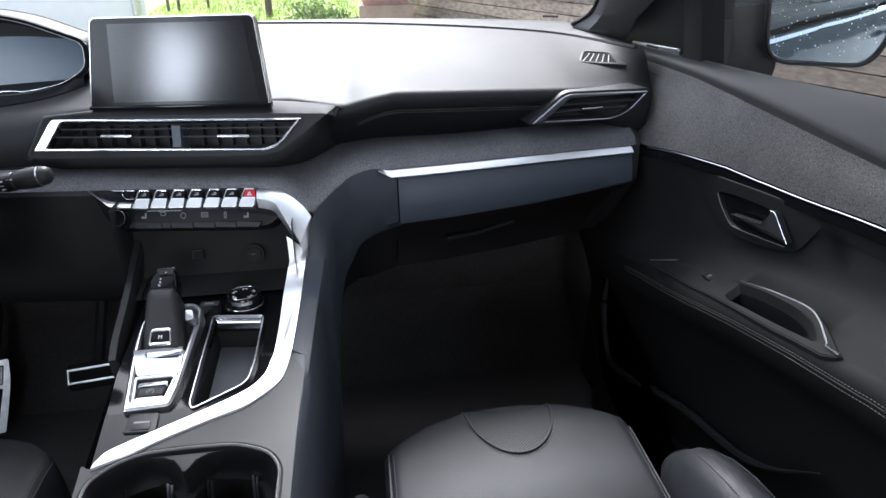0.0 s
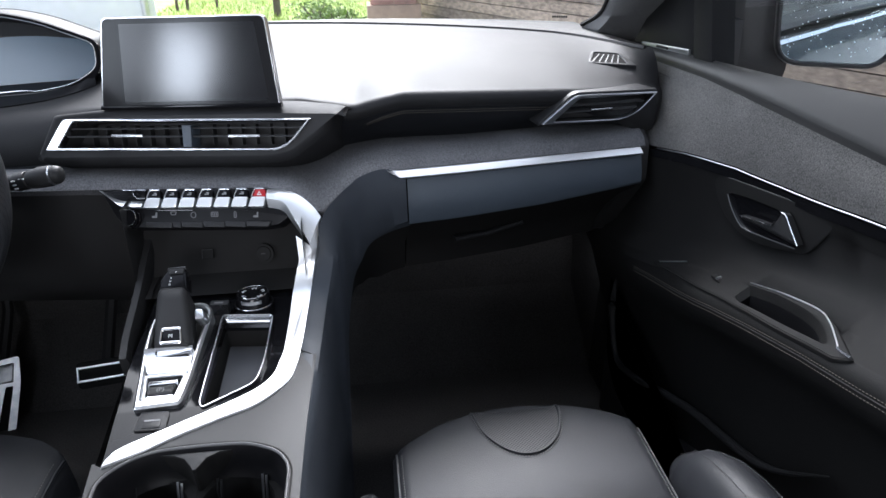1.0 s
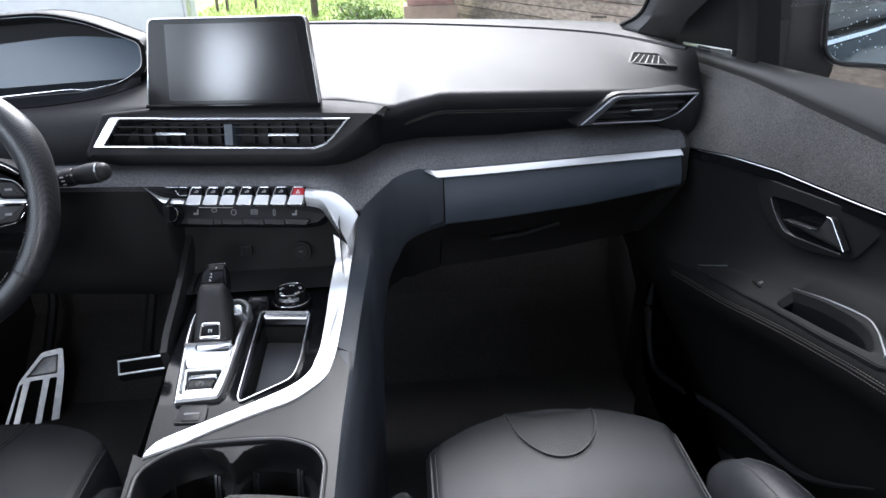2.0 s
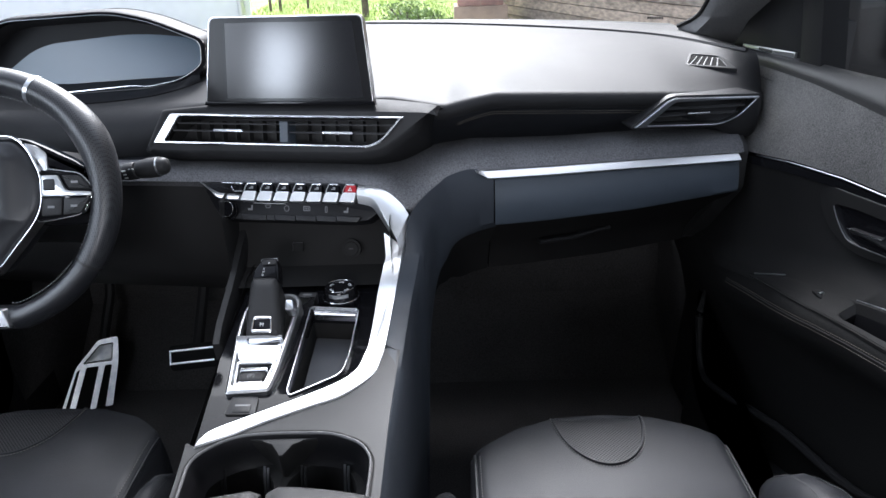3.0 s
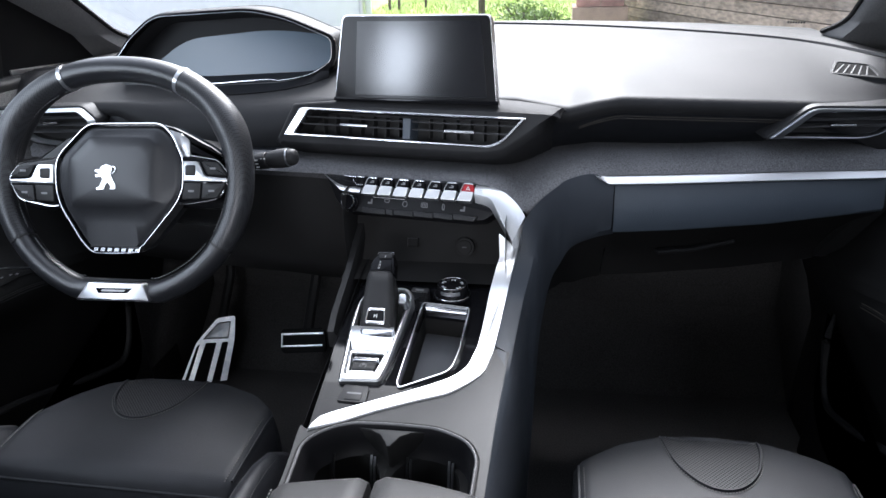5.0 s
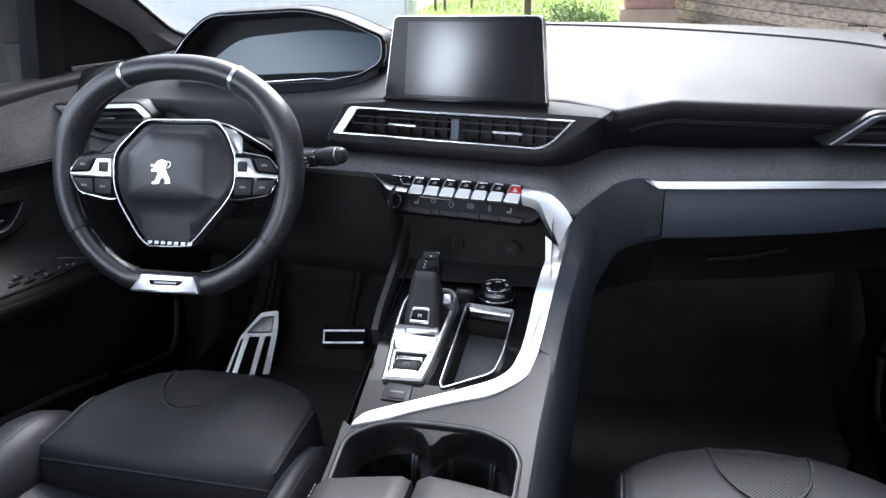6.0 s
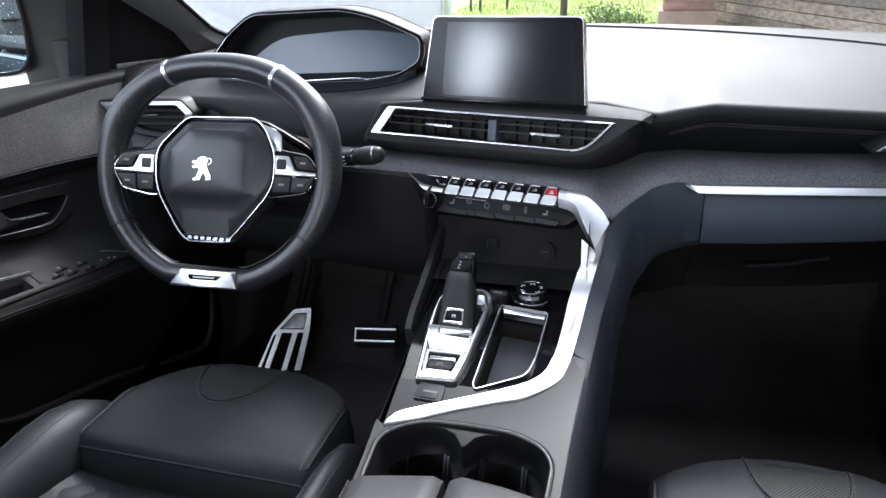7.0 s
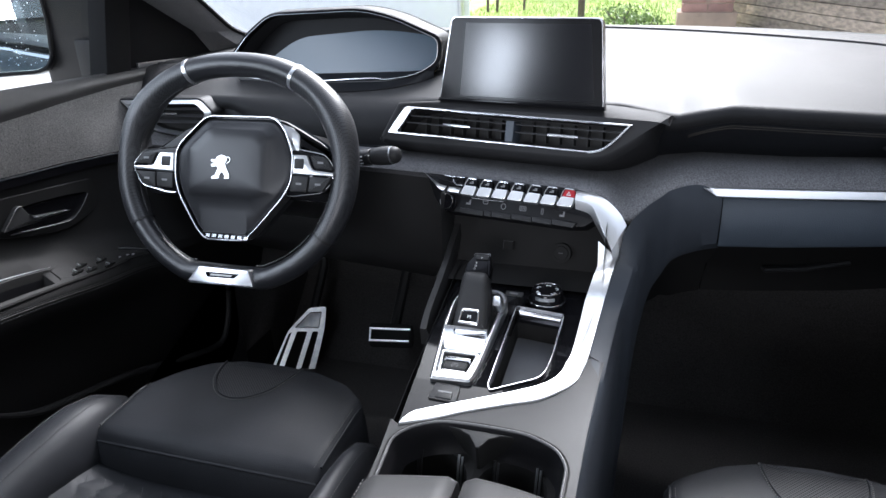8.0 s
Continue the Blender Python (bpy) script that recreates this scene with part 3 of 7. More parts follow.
for (x, y, zt, zb), inner in zip([tuple(a) + tuple(b) for a, b in zip(spline([q[:2] for q in FL], 7), spline([q[2:] for q in FL], 7))], spline(FI, 7)):
    k = min(1.0, max(0.0, (x - 0.150) / 0.075))
    k = k * k * (3 - 2 * k)
    o = V(x, y, zt)
    rows.append([inner + V(-0.002, 0.006, -0.006), inner, inner.lerp(o, 0.5) + V(0, 0, 0.002), o, V(x + 0.005 * (1 - k), y - 0.004 * k, zt - 0.012), V(x + 0.006 * (1 - k), y - 0.006 * k, (zt + zb) / 2), V(x + 0.006 * (1 - k), y - 0.002, zb + 0.005),
                 V(x + 0.004, y + 0.01 * k, zb - 0.006), V(x, y + 0.10 * k + 0.002, zb - 0.07 * k), V(x, y + 0.17 * k + 0.004, zb - 0.15 * k)])
loft(bm, [r[:8] for r in rows])
part("flank", bm, FLANKM, dashboard, "curved slate black side panel", 34)
# The flank curls on below; a blacker material stands for its shade.
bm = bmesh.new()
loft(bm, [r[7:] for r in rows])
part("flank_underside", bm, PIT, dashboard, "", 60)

part("joint", tube([V(0.1245, 0.556, 0.6880), V(0.136, 0.550, 0.6862), V(0.1445, 0.544, 0.681), V(0.150, 0.538, 0.662)], 0.0007, 5), DARK, dashboard)

# lower dash on the driver's side and the dark bulk behind
bm = bmesh.new()
rows = []
for x in np.linspace(-0.745, -0.115, 16):
    y, z = lerp(x, LX, LY), lerp(x, LX, LZ)
    rows.append([V(x, y + 0.010, z - 0.014), V(x, y + 0.02, z - 0.08), V(x, y + 0.06, z - 0.17), V(x, y + 0.16, z - 0.25), V(x, y + 0.4, z - 0.26)])
loft(bm, rows)
part("knee_panel", bm, DARK, dashboard, "hard black plastic under the wheel")
for s, x0 in ((1, 0.640), (-1, 0.735)):
    bm = bmesh.new()
    cap = [(lerp(s * x0, LX, LY) + 0.03, 0.836), (lerp(s * x0, LX, LY) + 0.004, 0.822), (lerp(s * x0, LX, LY) + 0.004, 0.76), (lerp(s * x0, LX, LY) + 0.15, 0.62), (1.05, 0.6), (1.05, 0.84)]
    prism(fillet(cap, 0.01, 3), Side(s, x0), -0.008, 0.02, 0.0, bm)
    part("end_cap", bm, DARK, dashboard)
    bm = bmesh.new()
    xe = s * (0.696 if s > 0 else 0.745)
    ring = dash_top(xe)[1:]
    loft(bm, [ring, [V(xe - s * 0.02, q.y + 0.02, min(q.z, 0.86)) for q in ring], [V(xe - s * 0.04, q.y + 0.05, 0.835) for q in ring]])
    part("end_cheek", bm, SOFT_TOP, dashboard, "rounded dash end", 60)
part("carcass", block((-0.03, 1.18, 0.745), (1.40, 0.30, 0.27)), DARK, dashboard, "dark inner structure of the dashboard")
part("carcass_shelf", block((0.42, 1.0, 0.777), (0.42, 0.10, 0.045)), DARK, dashboard)

# side defroster grille by the passenger pillar
def dash_z(x, y):
    p = dash_top(x)
    ys, zs = [q.y for q in p[1:8]][::-1], [q.z for q in p[1:8]][::-1]
    return lerp(y, ys, zs)


DV = Deck(dash_z(0.625, 1.0) + 0.0008, 1.0, (dash_z(0.625, 1.03) - dash_z(0.625, 0.97)) / 0.06, 0.625, (dash_z(0.645, 1.0) - dash_z(0.605, 1.0)) / 0.04)
vent = part("defroster_vent", rim_ring(fillet([(0.582, 0.984), (0.603, 1.031), (0.648, 1.017), (0.658, 0.961)], [0.006, 0.006, 0.012, 0.004], 4), fillet([(0.588, 0.986), (0.6055, 1.024), (0.643, 1.012), (0.645, 0.972)], 0.005, 4), DV, -0.004, 0.0022, 0.001), HARD, dashboard, "slotted side defroster vent")
# Flat black plate on the surface stands in for the slots' dark depth.
part("slot_shade", prism(fillet([(0.588, 0.986), (0.6055, 1.024), (0.643, 1.012), (0.645, 0.972)], 0.005, 4), DV, -0.004, 0.0008), PIT, vent)
lo, hi = (V(0.590, 0.988), V(0.641, 0.974)), (V(0.603, 1.018), V(0.643, 1.006))
for i in range(5):
    u = 0.02 + 0.19 * i
    part("fin", prism([lo[0].lerp(lo[1], u), lo[0].lerp(lo[1], u + 0.045), hi[0].lerp(hi[1], u + 0.215), hi[0].lerp(hi[1], u + 0.17)], DV, 0.0, 0.0018, 0.0004), SLATM, vent)


def air_vent(outer, inner, plane, depth, slats, tabs, name="air_vent", label="louvred air vent with a satin chrome frame", chrome=CHROME, lean=0.0):
    """A vent; lean: how far its frame rises towards the opening. It has a chrome frame, dark throat, level slats and bright tabs. slats: (x0, z0, x1, z1)."""
    if lean:
        ring = bmesh.new()
        loft(ring, [[plane.at(*(p + (q - p) * k), d) for p, q in zip(map(Vector, outer), map(Vector, inner))] for k, d in ((0, -0.010), (0, 0.003 - lean), (0.04, 0.0038 - lean), (0.92, 0.005), (1.0, 0.0042), (1.0, -0.010))], closed=True)
    else:
        ring = rim_ring(outer, inner, plane, -0.01, 0.005, 0.0012)
    v = part(name, ring, chrome, dashboard, label)
    throat = bmesh.new()
    loft(throat, [[plane.at(p[0], p[1], d) for p in ring] for ring, d in ((offset(inner, -0.001), 0.002), (inner, -depth))], closed=True)
    throat.faces.new([throat.verts.new(plane.at(p[0], p[1], -depth)) for p in inner])
    part("throat", throat, DARK, v)
    for x0, z0, x1, z1 in slats:
        bm = bmesh.new()
        rows = []
        for x, z in ((x0, z0), ((x0 + x1) / 2, (z0 + z1) / 2), (x1, z1)):
            rows.append([plane.at(x, z, -0.003), plane.at(x, z + 0.0011, -0.0045), plane.at(x, z + 0.0016, -0.016), plane.at(x, z + 0.0002, -0.016), plane.at(x, z - 0.0011, -0.0045)])
        loft(bm, rows, closed=True, cap=True)
        part("slat", bm, SLATM, v)
    for x0, z0, x1, z1 in tabs:
        q = [(x0, z0 + 0.0018), (x1, z1 + 0.0018), (x1, z1 - 0.0018), (x0, z0 - 0.0018)]
        part("tab", prism(q, plane, -0.008, 0.0005, 0.0006), CHROME, v, "bright adjuster tab")
    return v


def housing(outline, plane):
    """The moulded box round a side vent."""
    bm = bmesh.new()
    loft(bm, [[plane.at(q[0], q[1], d) for q in offset(outline, e)] for e, d in ((0.0, 0.001), (-0.003, 0.0), (-0.004, -0.004), (-0.002, -0.06))], closed=True)
    part("vent_housing", bm, SOFT, dashboard)


# centre pod that carries the vents
POD = Face(0.765, -0.01, -0.14, 0.893, 0.3)
pod = [(-0.216, 0.866), (-0.178, 0.922), (-0.12, 0.9275), (0.0, 0.9275), (0.113, 0.9275), (0.182, 0.926), (0.203, 0.919), (0.165, 0.892), (0.121, 0.862), (0.09, 0.857), (-0.195, 0.858)]
pod_r = fillet(pod, [0.006, 0.012, 0.02, 0.02, 0.02, 0.01, 0.01, 0.02, 0.012, 0.012, 0.006], 4)
bm = bmesh.new()
back = [(p[0] * 0.97, 0.895 + (p[1] - 0.895) * 0.9) for p in pod_r]
def pod_row(k):
    """A ring of the pod, from its seam on the dash top (0) to its face (1)."""
    row = []
    for p, f, b in zip(pod_r, offset(pod_r, 0.0105), back):
        w = min(1.0, max(0.0, (p[1] - 0.893) / 0.022))
        face = POD.at(f[0], f[1], 0)
        seam = V(p[0], 0.802 + 0.03 * max(0, -0.1 - p[0]), lerp(p[0], (-0.22, -0.1, 0.05, 0.103, 0.150, 0.184, 0.195, 0.205), (0.915, 0.924, 0.926, 0.9243, 0.9205, 0.9145, 0.9108, 0.905)))
        if k < 0:
            top, side = seam + V(0, 0.05, -0.025), POD.at(b[0], b[1], -0.16) + V(0, 0, -0.02)
        else:
            top = seam.lerp(face, k) + V(0, -0.0035, 0.0035) * math.sin(math.pi * k)
            side = POD.at(p[0] + (f[0] - p[0]) * k, p[1] + (f[1] - p[1]) * k, -0.009 * (1 - k) ** 2)
        row.append(side.lerp(top, w))
    return row


loft(bm, [pod_row(k) for k in (-1, 0, 0.12, 0.3, 0.5, 0.7, 0.85, 0.95, 1)], closed=True)
part("centre_pod", bm, PODM, dashboard, "black moulded pod round the centre vents", 50)
co = fillet([(-0.196, 0.8765), (-0.169, 0.9145), (0.149, 0.9105), (0.121, 0.880), (0.100, 0.8722)], [0.003, 0.006, 0.002, 0.02, 0.02], 4)
ci = fillet([(-0.179, 0.8795), (-0.156, 0.9112), (0.1425, 0.9085), (0.116, 0.8812), (0.099, 0.8748)], [0.002, 0.005, 0.002, 0.018, 0.018], 4)
part("pod_face", plate(offset(pod_r, 0.0102), [offset(ci, -0.002)], POD, -0.004, 0.0), SOFT, dashboard)
cv = air_vent(co, ci, POD, 0.045, [(-0.162, 0.9030, -0.019, 0.9015), (-0.006, 0.9015, 0.134, 0.9005), (-0.170, 0.8935, -0.019, 0.8915), (-0.006, 0.8915, 0.124, 0.8900)],
              [(-0.110, 0.8935, -0.070, 0.893), (0.040, 0.891, 0.080, 0.8905)], "centre_vent", "wide centre air vent in a satin chrome frame")
part("divider", prism([(-0.018, 0.905), (-0.0065, 0.905), (-0.0075, 0.8785), (-0.0185, 0.8785)], POD, -0.03, 0.001, 0.001), SLATE, cv, "flat grey divider")

for x in list(np.linspace(-0.150, -0.035, 7)) + list(np.linspace(0.010, 0.105, 6)):
    part("vane", prism([(x - 0.0006, 0.881), (x + 0.0006, 0.881), (x + 0.0006, 0.907), (x - 0.0006, 0.907)], POD, -0.044, -0.030), DARK, cv)

VENT_P = Face(0.792, 0.2, 0.18)
so = fillet([(0.470, 0.8635), (0.522, 0.9025), (0.658, 0.8965), (0.628, 0.868), (0.600, 0.8585)], [0.001, 0.012, 0.003, 0.015, 0.015], 4)
si = fillet([(0.489, 0.8660), (0.528, 0.8965), (0.652, 0.8938), (0.625, 0.8683), (0.5995, 0.8602)], [0.001, 0.006, 0.002, 0.014, 0.014], 4)
housing(so, VENT_P)
air_vent(so, si, VENT_P, 0.022, [(0.505, 0.876, 0.632, 0.8735), (0.517, 0.885, 0.640, 0.8825)], [(0.551, 0.8768, 0.585, 0.8762)], "side_vent", "slanted side air vent in a satin chrome frame", GUNM)
VENT_D = Face(0.838, -0.54, -0.11)
so = fillet([(-0.722, 0.8945), (-0.545, 0.9045), (-0.523, 0.884), (-0.560, 0.838), (-0.66, 0.845)], [0.003, 0.008, 0.006, 0.01, 0.02], 4)
si = fillet([(-0.708, 0.8895), (-0.552, 0.898), (-0.536, 0.883), (-0.567, 0.842), (-0.656, 0.849)], [0.002, 0.006, 0.005, 0.008, 0.018], 4)
housing(so, VENT_D)
air_vent(so, si, VENT_D, 0.022, [(-0.69, 0.880, -0.545, 0.887), (-0.68, 0.870, -0.55, 0.875), (-0.67, 0.859, -0.56, 0.864)], [(-0.628, 0.876, -0.600, 0.8775)], "side_vent", "slanted side air vent in a satin chrome frame", RAILM, 0.0016)
# ---- touchscreen and instruments ----
TS = Face(0.775, -0.005, -0.14, 0.925, 0.14)
touch = thing("touchscreen", "switched-off touchscreen in a thin silver frame above the centre vents", "screen", (0, 0.8, 0.925))
so = fillet([(-0.1175, 0.926), (-0.1005, 1.036), (0.1015, 1.036), (0.1105, 0.926)], [0.002, 0.008, 0.008, 0.002], 5)
si = fillet([(-0.1155, 0.928), (-0.0987, 1.034), (0.0997, 1.034), (0.1083, 0.928)], [0.001, 0.007, 0.007, 0.001], 5)
part("bezel", rim_ring(so, si, TS, -0.010, 0.0015, 0.0006), CHROME, touch, "thin silver edge")
part("lower_edge", prism([(-0.1185, 0.9250), (-0.1178, 0.9300), (0.1112, 0.9300), (0.1118, 0.9250)], TS, -0.008, 0.0022, 0.0004), PIANO, touch, "black lower edge")
part("body", prism(offset(so, 0.001), TS, -0.016, -0.001), HARD, touch)
part("glass", prism(si, TS, -0.002, 0.0006), BORDER, touch, "glossy black front glass")
part("display", prism(fillet([(-0.0865, 0.934), (-0.0795, 1.028), (0.088, 1.028), (0.097, 0.934)], 0.001, 2), TS, 0.0004, 0.0012), SCREEN, touch, "dark switched-off display")

CL = Face(0.95, 0.0, 0.0, 0.98, 0.25)
cluster = thing("instrument_cluster", "hooded digital instrument display, switched off, behind the steering wheel", "instrument panel", (-0.35, 1.0, 0.91))
hood_in = fillet([(-0.545, 0.955), (-0.512, 0.994), (-0.470, 1.026), (-0.300, 1.0325), (-0.241, 1.019), (-0.166, 0.989), (-0.166, 0.955), (-0.20, 0.934), (-0.257, 0.9245), (-0.43, 0.918), (-0.52, 0.925)], [0.01, 0.01, 0.02, 0.03, 0.02, 0.012, 0.012, 0.02, 0.03, 0.03, 0.02], 4)
hood_out = offset(hood_in, -0.007)
bm = bmesh.new()


def hood_row(inset, d, rise, spread=1.0, drop=0.0):
    """A ring of the hood; its brow swells upwards towards the windscreen."""
    row = []
    for p in offset(hood_in, inset):
        w = min(1.0, max(0.0, (p[1] - 0.955) / 0.035))
        row.append(CL.at(-0.35 + (p[0] + 0.35) * spread, p[1] + (rise - drop) * w, d))
    return row


loft(bm, [hood_row(0.004, -0.085, 0), hood_row(0.0, 0.0, 0), hood_row(-0.0012, 0.0012, 0), hood_row(-0.004, -0.001, 0), hood_row(-0.0055, -0.005, 0.0005), hood_row(-0.0062, -0.014, 0.0025), hood_row(-0.0068, -0.030, 0.006), hood_row(-0.007, -0.055, 0.0098),
          hood_row(-0.007, -0.09, 0.0098, 0.985, 0.004), hood_row(-0.007, -0.16, 0.0098, 0.93, 0.020), [CL.at(-0.35 + (p[0] + 0.35) * 0.82, 0.94 + (p[1] - 0.94) * 0.2, -0.30) for p in hood_out]], closed=True)
part("hood", bm, SOFT_TOP, cluster, "black binnacle hood", 60)
ring_in = offset(hood_in, 0.001)
ring_out = [(p[0] + 0.002 * (p[0] > -0.22), p[1] - 0.011 * min(1.0, max(0.0, (0.955 - p[1]) / 0.030))) for p in offset(hood_in, -0.0035)]
part("bezel", rim_ring(ring_out, ring_in, CL, -0.012, 0.0022, 0.0008), PIANO, cluster, "gloss black bezel")
bm = bmesh.new()
rows = []
for x in np.linspace(-0.44, -0.172, 24):
    z = lerp(x, (-0.44, -0.43, -0.257, -0.20, -0.166), (0.9175, 0.918, 0.9245, 0.934, 0.953)) - 0.001
    k = math.sin(math.pi * (x + 0.44) / 0.268) ** 0.7 if x < -0.172 else 0.0
    p = CL.at(x, z, 0.0015)
    y2 = p.y - 0.004 - 0.034 * k
    q = V(x, y2, min(p.z, max(dash_z(x, y2) + 0.0015, p.z - 0.022)))
    rows.append([p + V(0, 0.004, -0.004), p, p.lerp(q, 0.5) + V(0, 0, 0.001), q, q + V(0, 0.001, -0.006)])
loft(bm, rows)
part("bezel_foot", bm, PANELM, cluster, "black crescent under the display")
part("hood_edge", tube([q for q, p in zip(hood_row(-0.007, -0.056, 0.0098), hood_out) if p[1] > 0.955], 0.0013, 6), RUBBER, cluster, "dark joint along the hood")
top_i = next(i for i in range(len(ring_in)) if ring_in[i][1] >= 0.992)
around_low = [q for q in ring_in[top_i:] + ring_in[:top_i] if q[1] < 0.992]
part("edge_trim", tube([CL.at(q[0], q[1] + 0.0035 * max(0.0, min(1.0, (0.055 - abs(q[0] + 0.315)) / 0.012)) * (q[1] < 0.93), 0.0028) for q in around_low], 0.0010, 6, up=(0, -1, 0.3)), CHROME, cluster, "thin bright edge line")
part("upper_trim", tube([CL.at(q[0], q[1], 0.0026) for q in ring_in if q[1] >= 0.988], 0.0006, 6, up=(0, -1, 0.3)), GUNM, cluster)
part("lens", prism(offset(hood_in, 0.002), Face(1.0, 0, 0, 0.975, 0.22), -0.01, 0.0), PANELM, cluster, "black surround of the display")
dp = fillet([(-0.50, 0.914), (-0.500, 0.945), (-0.44, 0.985), (-0.28, 0.999), (-0.172, 0.986), (-0.165, 0.940), (-0.21, 0.914)], [0.01, 0.03, 0.05, 0.05, 0.015, 0.01, 0.01], 6)
part("display", prism(dp, Face(1.0, 0, 0, 0.975, 0.22), 0.0, 0.0025), DISPLAY, cluster, "unlit display coloured with a grey-blue sky reflection")

# ---- steering wheel ----
WH = Face(0.612, 0.0, 0.0, 0.866, 0.38)
WX, WZ = -0.3415, 0.8645
wheel = thing("steering_wheel", "small flat-bottomed black leather steering wheel with silver accents", "steering wheel", (WX, 0.66, 0.84))


def rim_at(a, d=0.0, inset=0.0):
    """The rim's centre line: a rounded square above, an oval cut flat below. a: degrees from the right, turning up."""
    c, s = math.cos(radians(a)), math.sin(radians(a))
    e = 2 / 2.25 if s > 0 else 2 / 2.02
    x = (0.1585 - inset) * math.copysign(abs(c) ** e, c)
    z = (0.1255 - inset if s > 0 else 0.137 - inset) * math.copysign(abs(s) ** e, s)
    z = max(z, -0.1290 + inset)
    return WH.at(WX - 0.003 + x, WZ + z, d)


def rim_r(a):
    """The rim swells where the thumbs rest and is slimmer below."""
    bulge = sum(math.exp(-((a - c) / 15) ** 2) for c in (27, 153))
    low = min(1.0, max(0.0, -math.sin(radians(a)) * 1.6))
    return 0.0156 + 0.0026 * bulge - 0.0012 * low


def rim_piece(name, a0, a1, mat, label, more=0.0, steps=28):
    path = [rim_at(a0 + (a1 - a0) * i / steps) for i in range(steps + 1)]
    return part(name, sweep(path, disc(1.0, 18, 1.12), up=WH.n, scale=lambda k: rim_r(a0 + (a1 - a0) * k) + more), mat, wheel, label, 60)


rim_piece("rim_top", 61, 114, LEATHER_RIM, "smooth leather top of the rim")
rim_piece("rim_left", 114, 212, PERF_RIM, "perforated leather grip", 0.0006)
rim_piece("rim_right", -32, 61, PERF_RIM, "perforated leather grip", 0.0006)
rim_piece("rim_bottom", 212, 328, LEATHER_RIM, "smooth leather bottom of the rim")
for a in (61, 114):
    path = [rim_at(a - 0.9 + 0.6 * i) for i in range(4)]
    part("ring", sweep(path, disc(0.0168, 18, 1.12), up=WH.n), SATIN, wheel, "silver ring on the rim")
for a in (212, 328):
    path = [rim_at(a - 0.5 + 0.34 * i) for i in range(4)]
    part("seam", sweep(path, disc(rim_r(a) + 0.0009, 18, 1.12), up=WH.n), DARK, wheel)
for a0, a1 in ((63, 117), (-28, 58), (122, 208), (216, 252), (288, 324)):
    part("stitching", stitches([rim_at(a0 + (a1 - a0) * i / 40, 0.004, 0.0158) for i in range(41)], 0.0042, 0.00055, WH.n), THREAD, wheel, "grey rim stitching")
bd = fillet([(-0.3925, 0.7235), (-0.375, 0.7455), (-0.301, 0.7465), (-0.2925, 0.7255)], [0.004, 0.003, 0.003, 0.004], 3)
badge = part("badge", prism(bd, WH, -0.014, 0.0215, 0.003), SATIN, wheel, "brushed silver lower badge")
part("inlay", prism(fillet([(-0.360, 0.7335), (-0.363, 0.7395), (-0.3135, 0.7405), (-0.3215, 0.7345)], 0.0015, 2), WH, 0.020, 0.0222, 0.0004), PIANO, badge)
part("mark", prism([(-0.355, 0.7358), (-0.354, 0.7378), (-0.323, 0.7384), (-0.325, 0.7364)], WH, 0.022, 0.0227), PRINT, badge)

hub = fillet([(x + 0.0125, z) for x, z in [(-0.432, 0.880), (-0.425, 0.893), (-0.388, 0.9265), (-0.291, 0.9275), (-0.275, 0.914), (-0.261, 0.885), (-0.262, 0.853), (-0.271, 0.836), (-0.3085, 0.794), (-0.3235, 0.780), (-0.3805, 0.778), (-0.395, 0.790), (-0.424, 0.830), (-0.431, 0.850)]],
             [0.01, 0.01, 0.012, 0.012, 0.01, 0.01, 0.01, 0.01, 0.008, 0.008, 0.008, 0.008, 0.01, 0.01], 4)
part("hub_trim", rim_ring(hub, offset(hub, 0.0016), WH, 0.0, 0.020, 0.0005), CHROME, wheel, "polished chrome outline")
cover = offset(hub, 0.0032)
bm = bmesh.new()
cx, cz = -0.336, 0.862
inner = offset(cover, 0.003)
rows = [[WH.at(p[0], p[1], -0.02) for p in cover], [WH.at(p[0], p[1], 0.014) for p in cover], [WH.at(p[0], p[1], 0.0185) for p in inner]]


def plateau(p, k, grow):
    """The raised middle of the cover: boxy, with its lower edge well above the rim's badge."""
    x, z = cx + (p[0] - cx) * k, cz + (p[1] - cz) * k
    return min(max(x, -0.393 - grow), -0.281 + grow), min(max(z, 0.8335 - grow), 0.916 + grow)


for k, grow, d in ((0.95, 0.02, 0.0205), (0.88, 0.006, 0.0222), (0.84, 0.002, 0.0248), (0.80, -0.003, 0.0268), (0.60, -0.010, 0.0284), (0.30, -0.02, 0.0292), (0.02, 0, 0.0294)):
    rows.append([WH.at(*plateau(p, k, grow), d) for p in inner])
loft(bm, rows, closed=True, cap=True)
part("airbag_cover", bm, HUBM, wheel, "grained black airbag cover", 50)
em = [(x, z - 0.0103) for x, z in [(-0.3491, 0.8873), (-0.3430, 0.8897), (-0.3373, 0.8884), (-0.3351, 0.8840), (-0.3378, 0.8803), (-0.3356, 0.8750), (-0.3310, 0.8672), (-0.3307, 0.8627), (-0.3381, 0.8623), (-0.3364, 0.8648), (-0.3409, 0.8705), (-0.3446, 0.8661), (-0.3459, 0.8621),
      (-0.3559, 0.8612), (-0.3557, 0.8637), (-0.3513, 0.8651), (-0.3497, 0.8692), (-0.3474, 0.8732), (-0.3491, 0.8764), (-0.3565, 0.8754), (-0.3574, 0.8781), (-0.3508, 0.8797), (-0.3577, 0.8817), (-0.3571, 0.8839), (-0.3511, 0.8839)]]
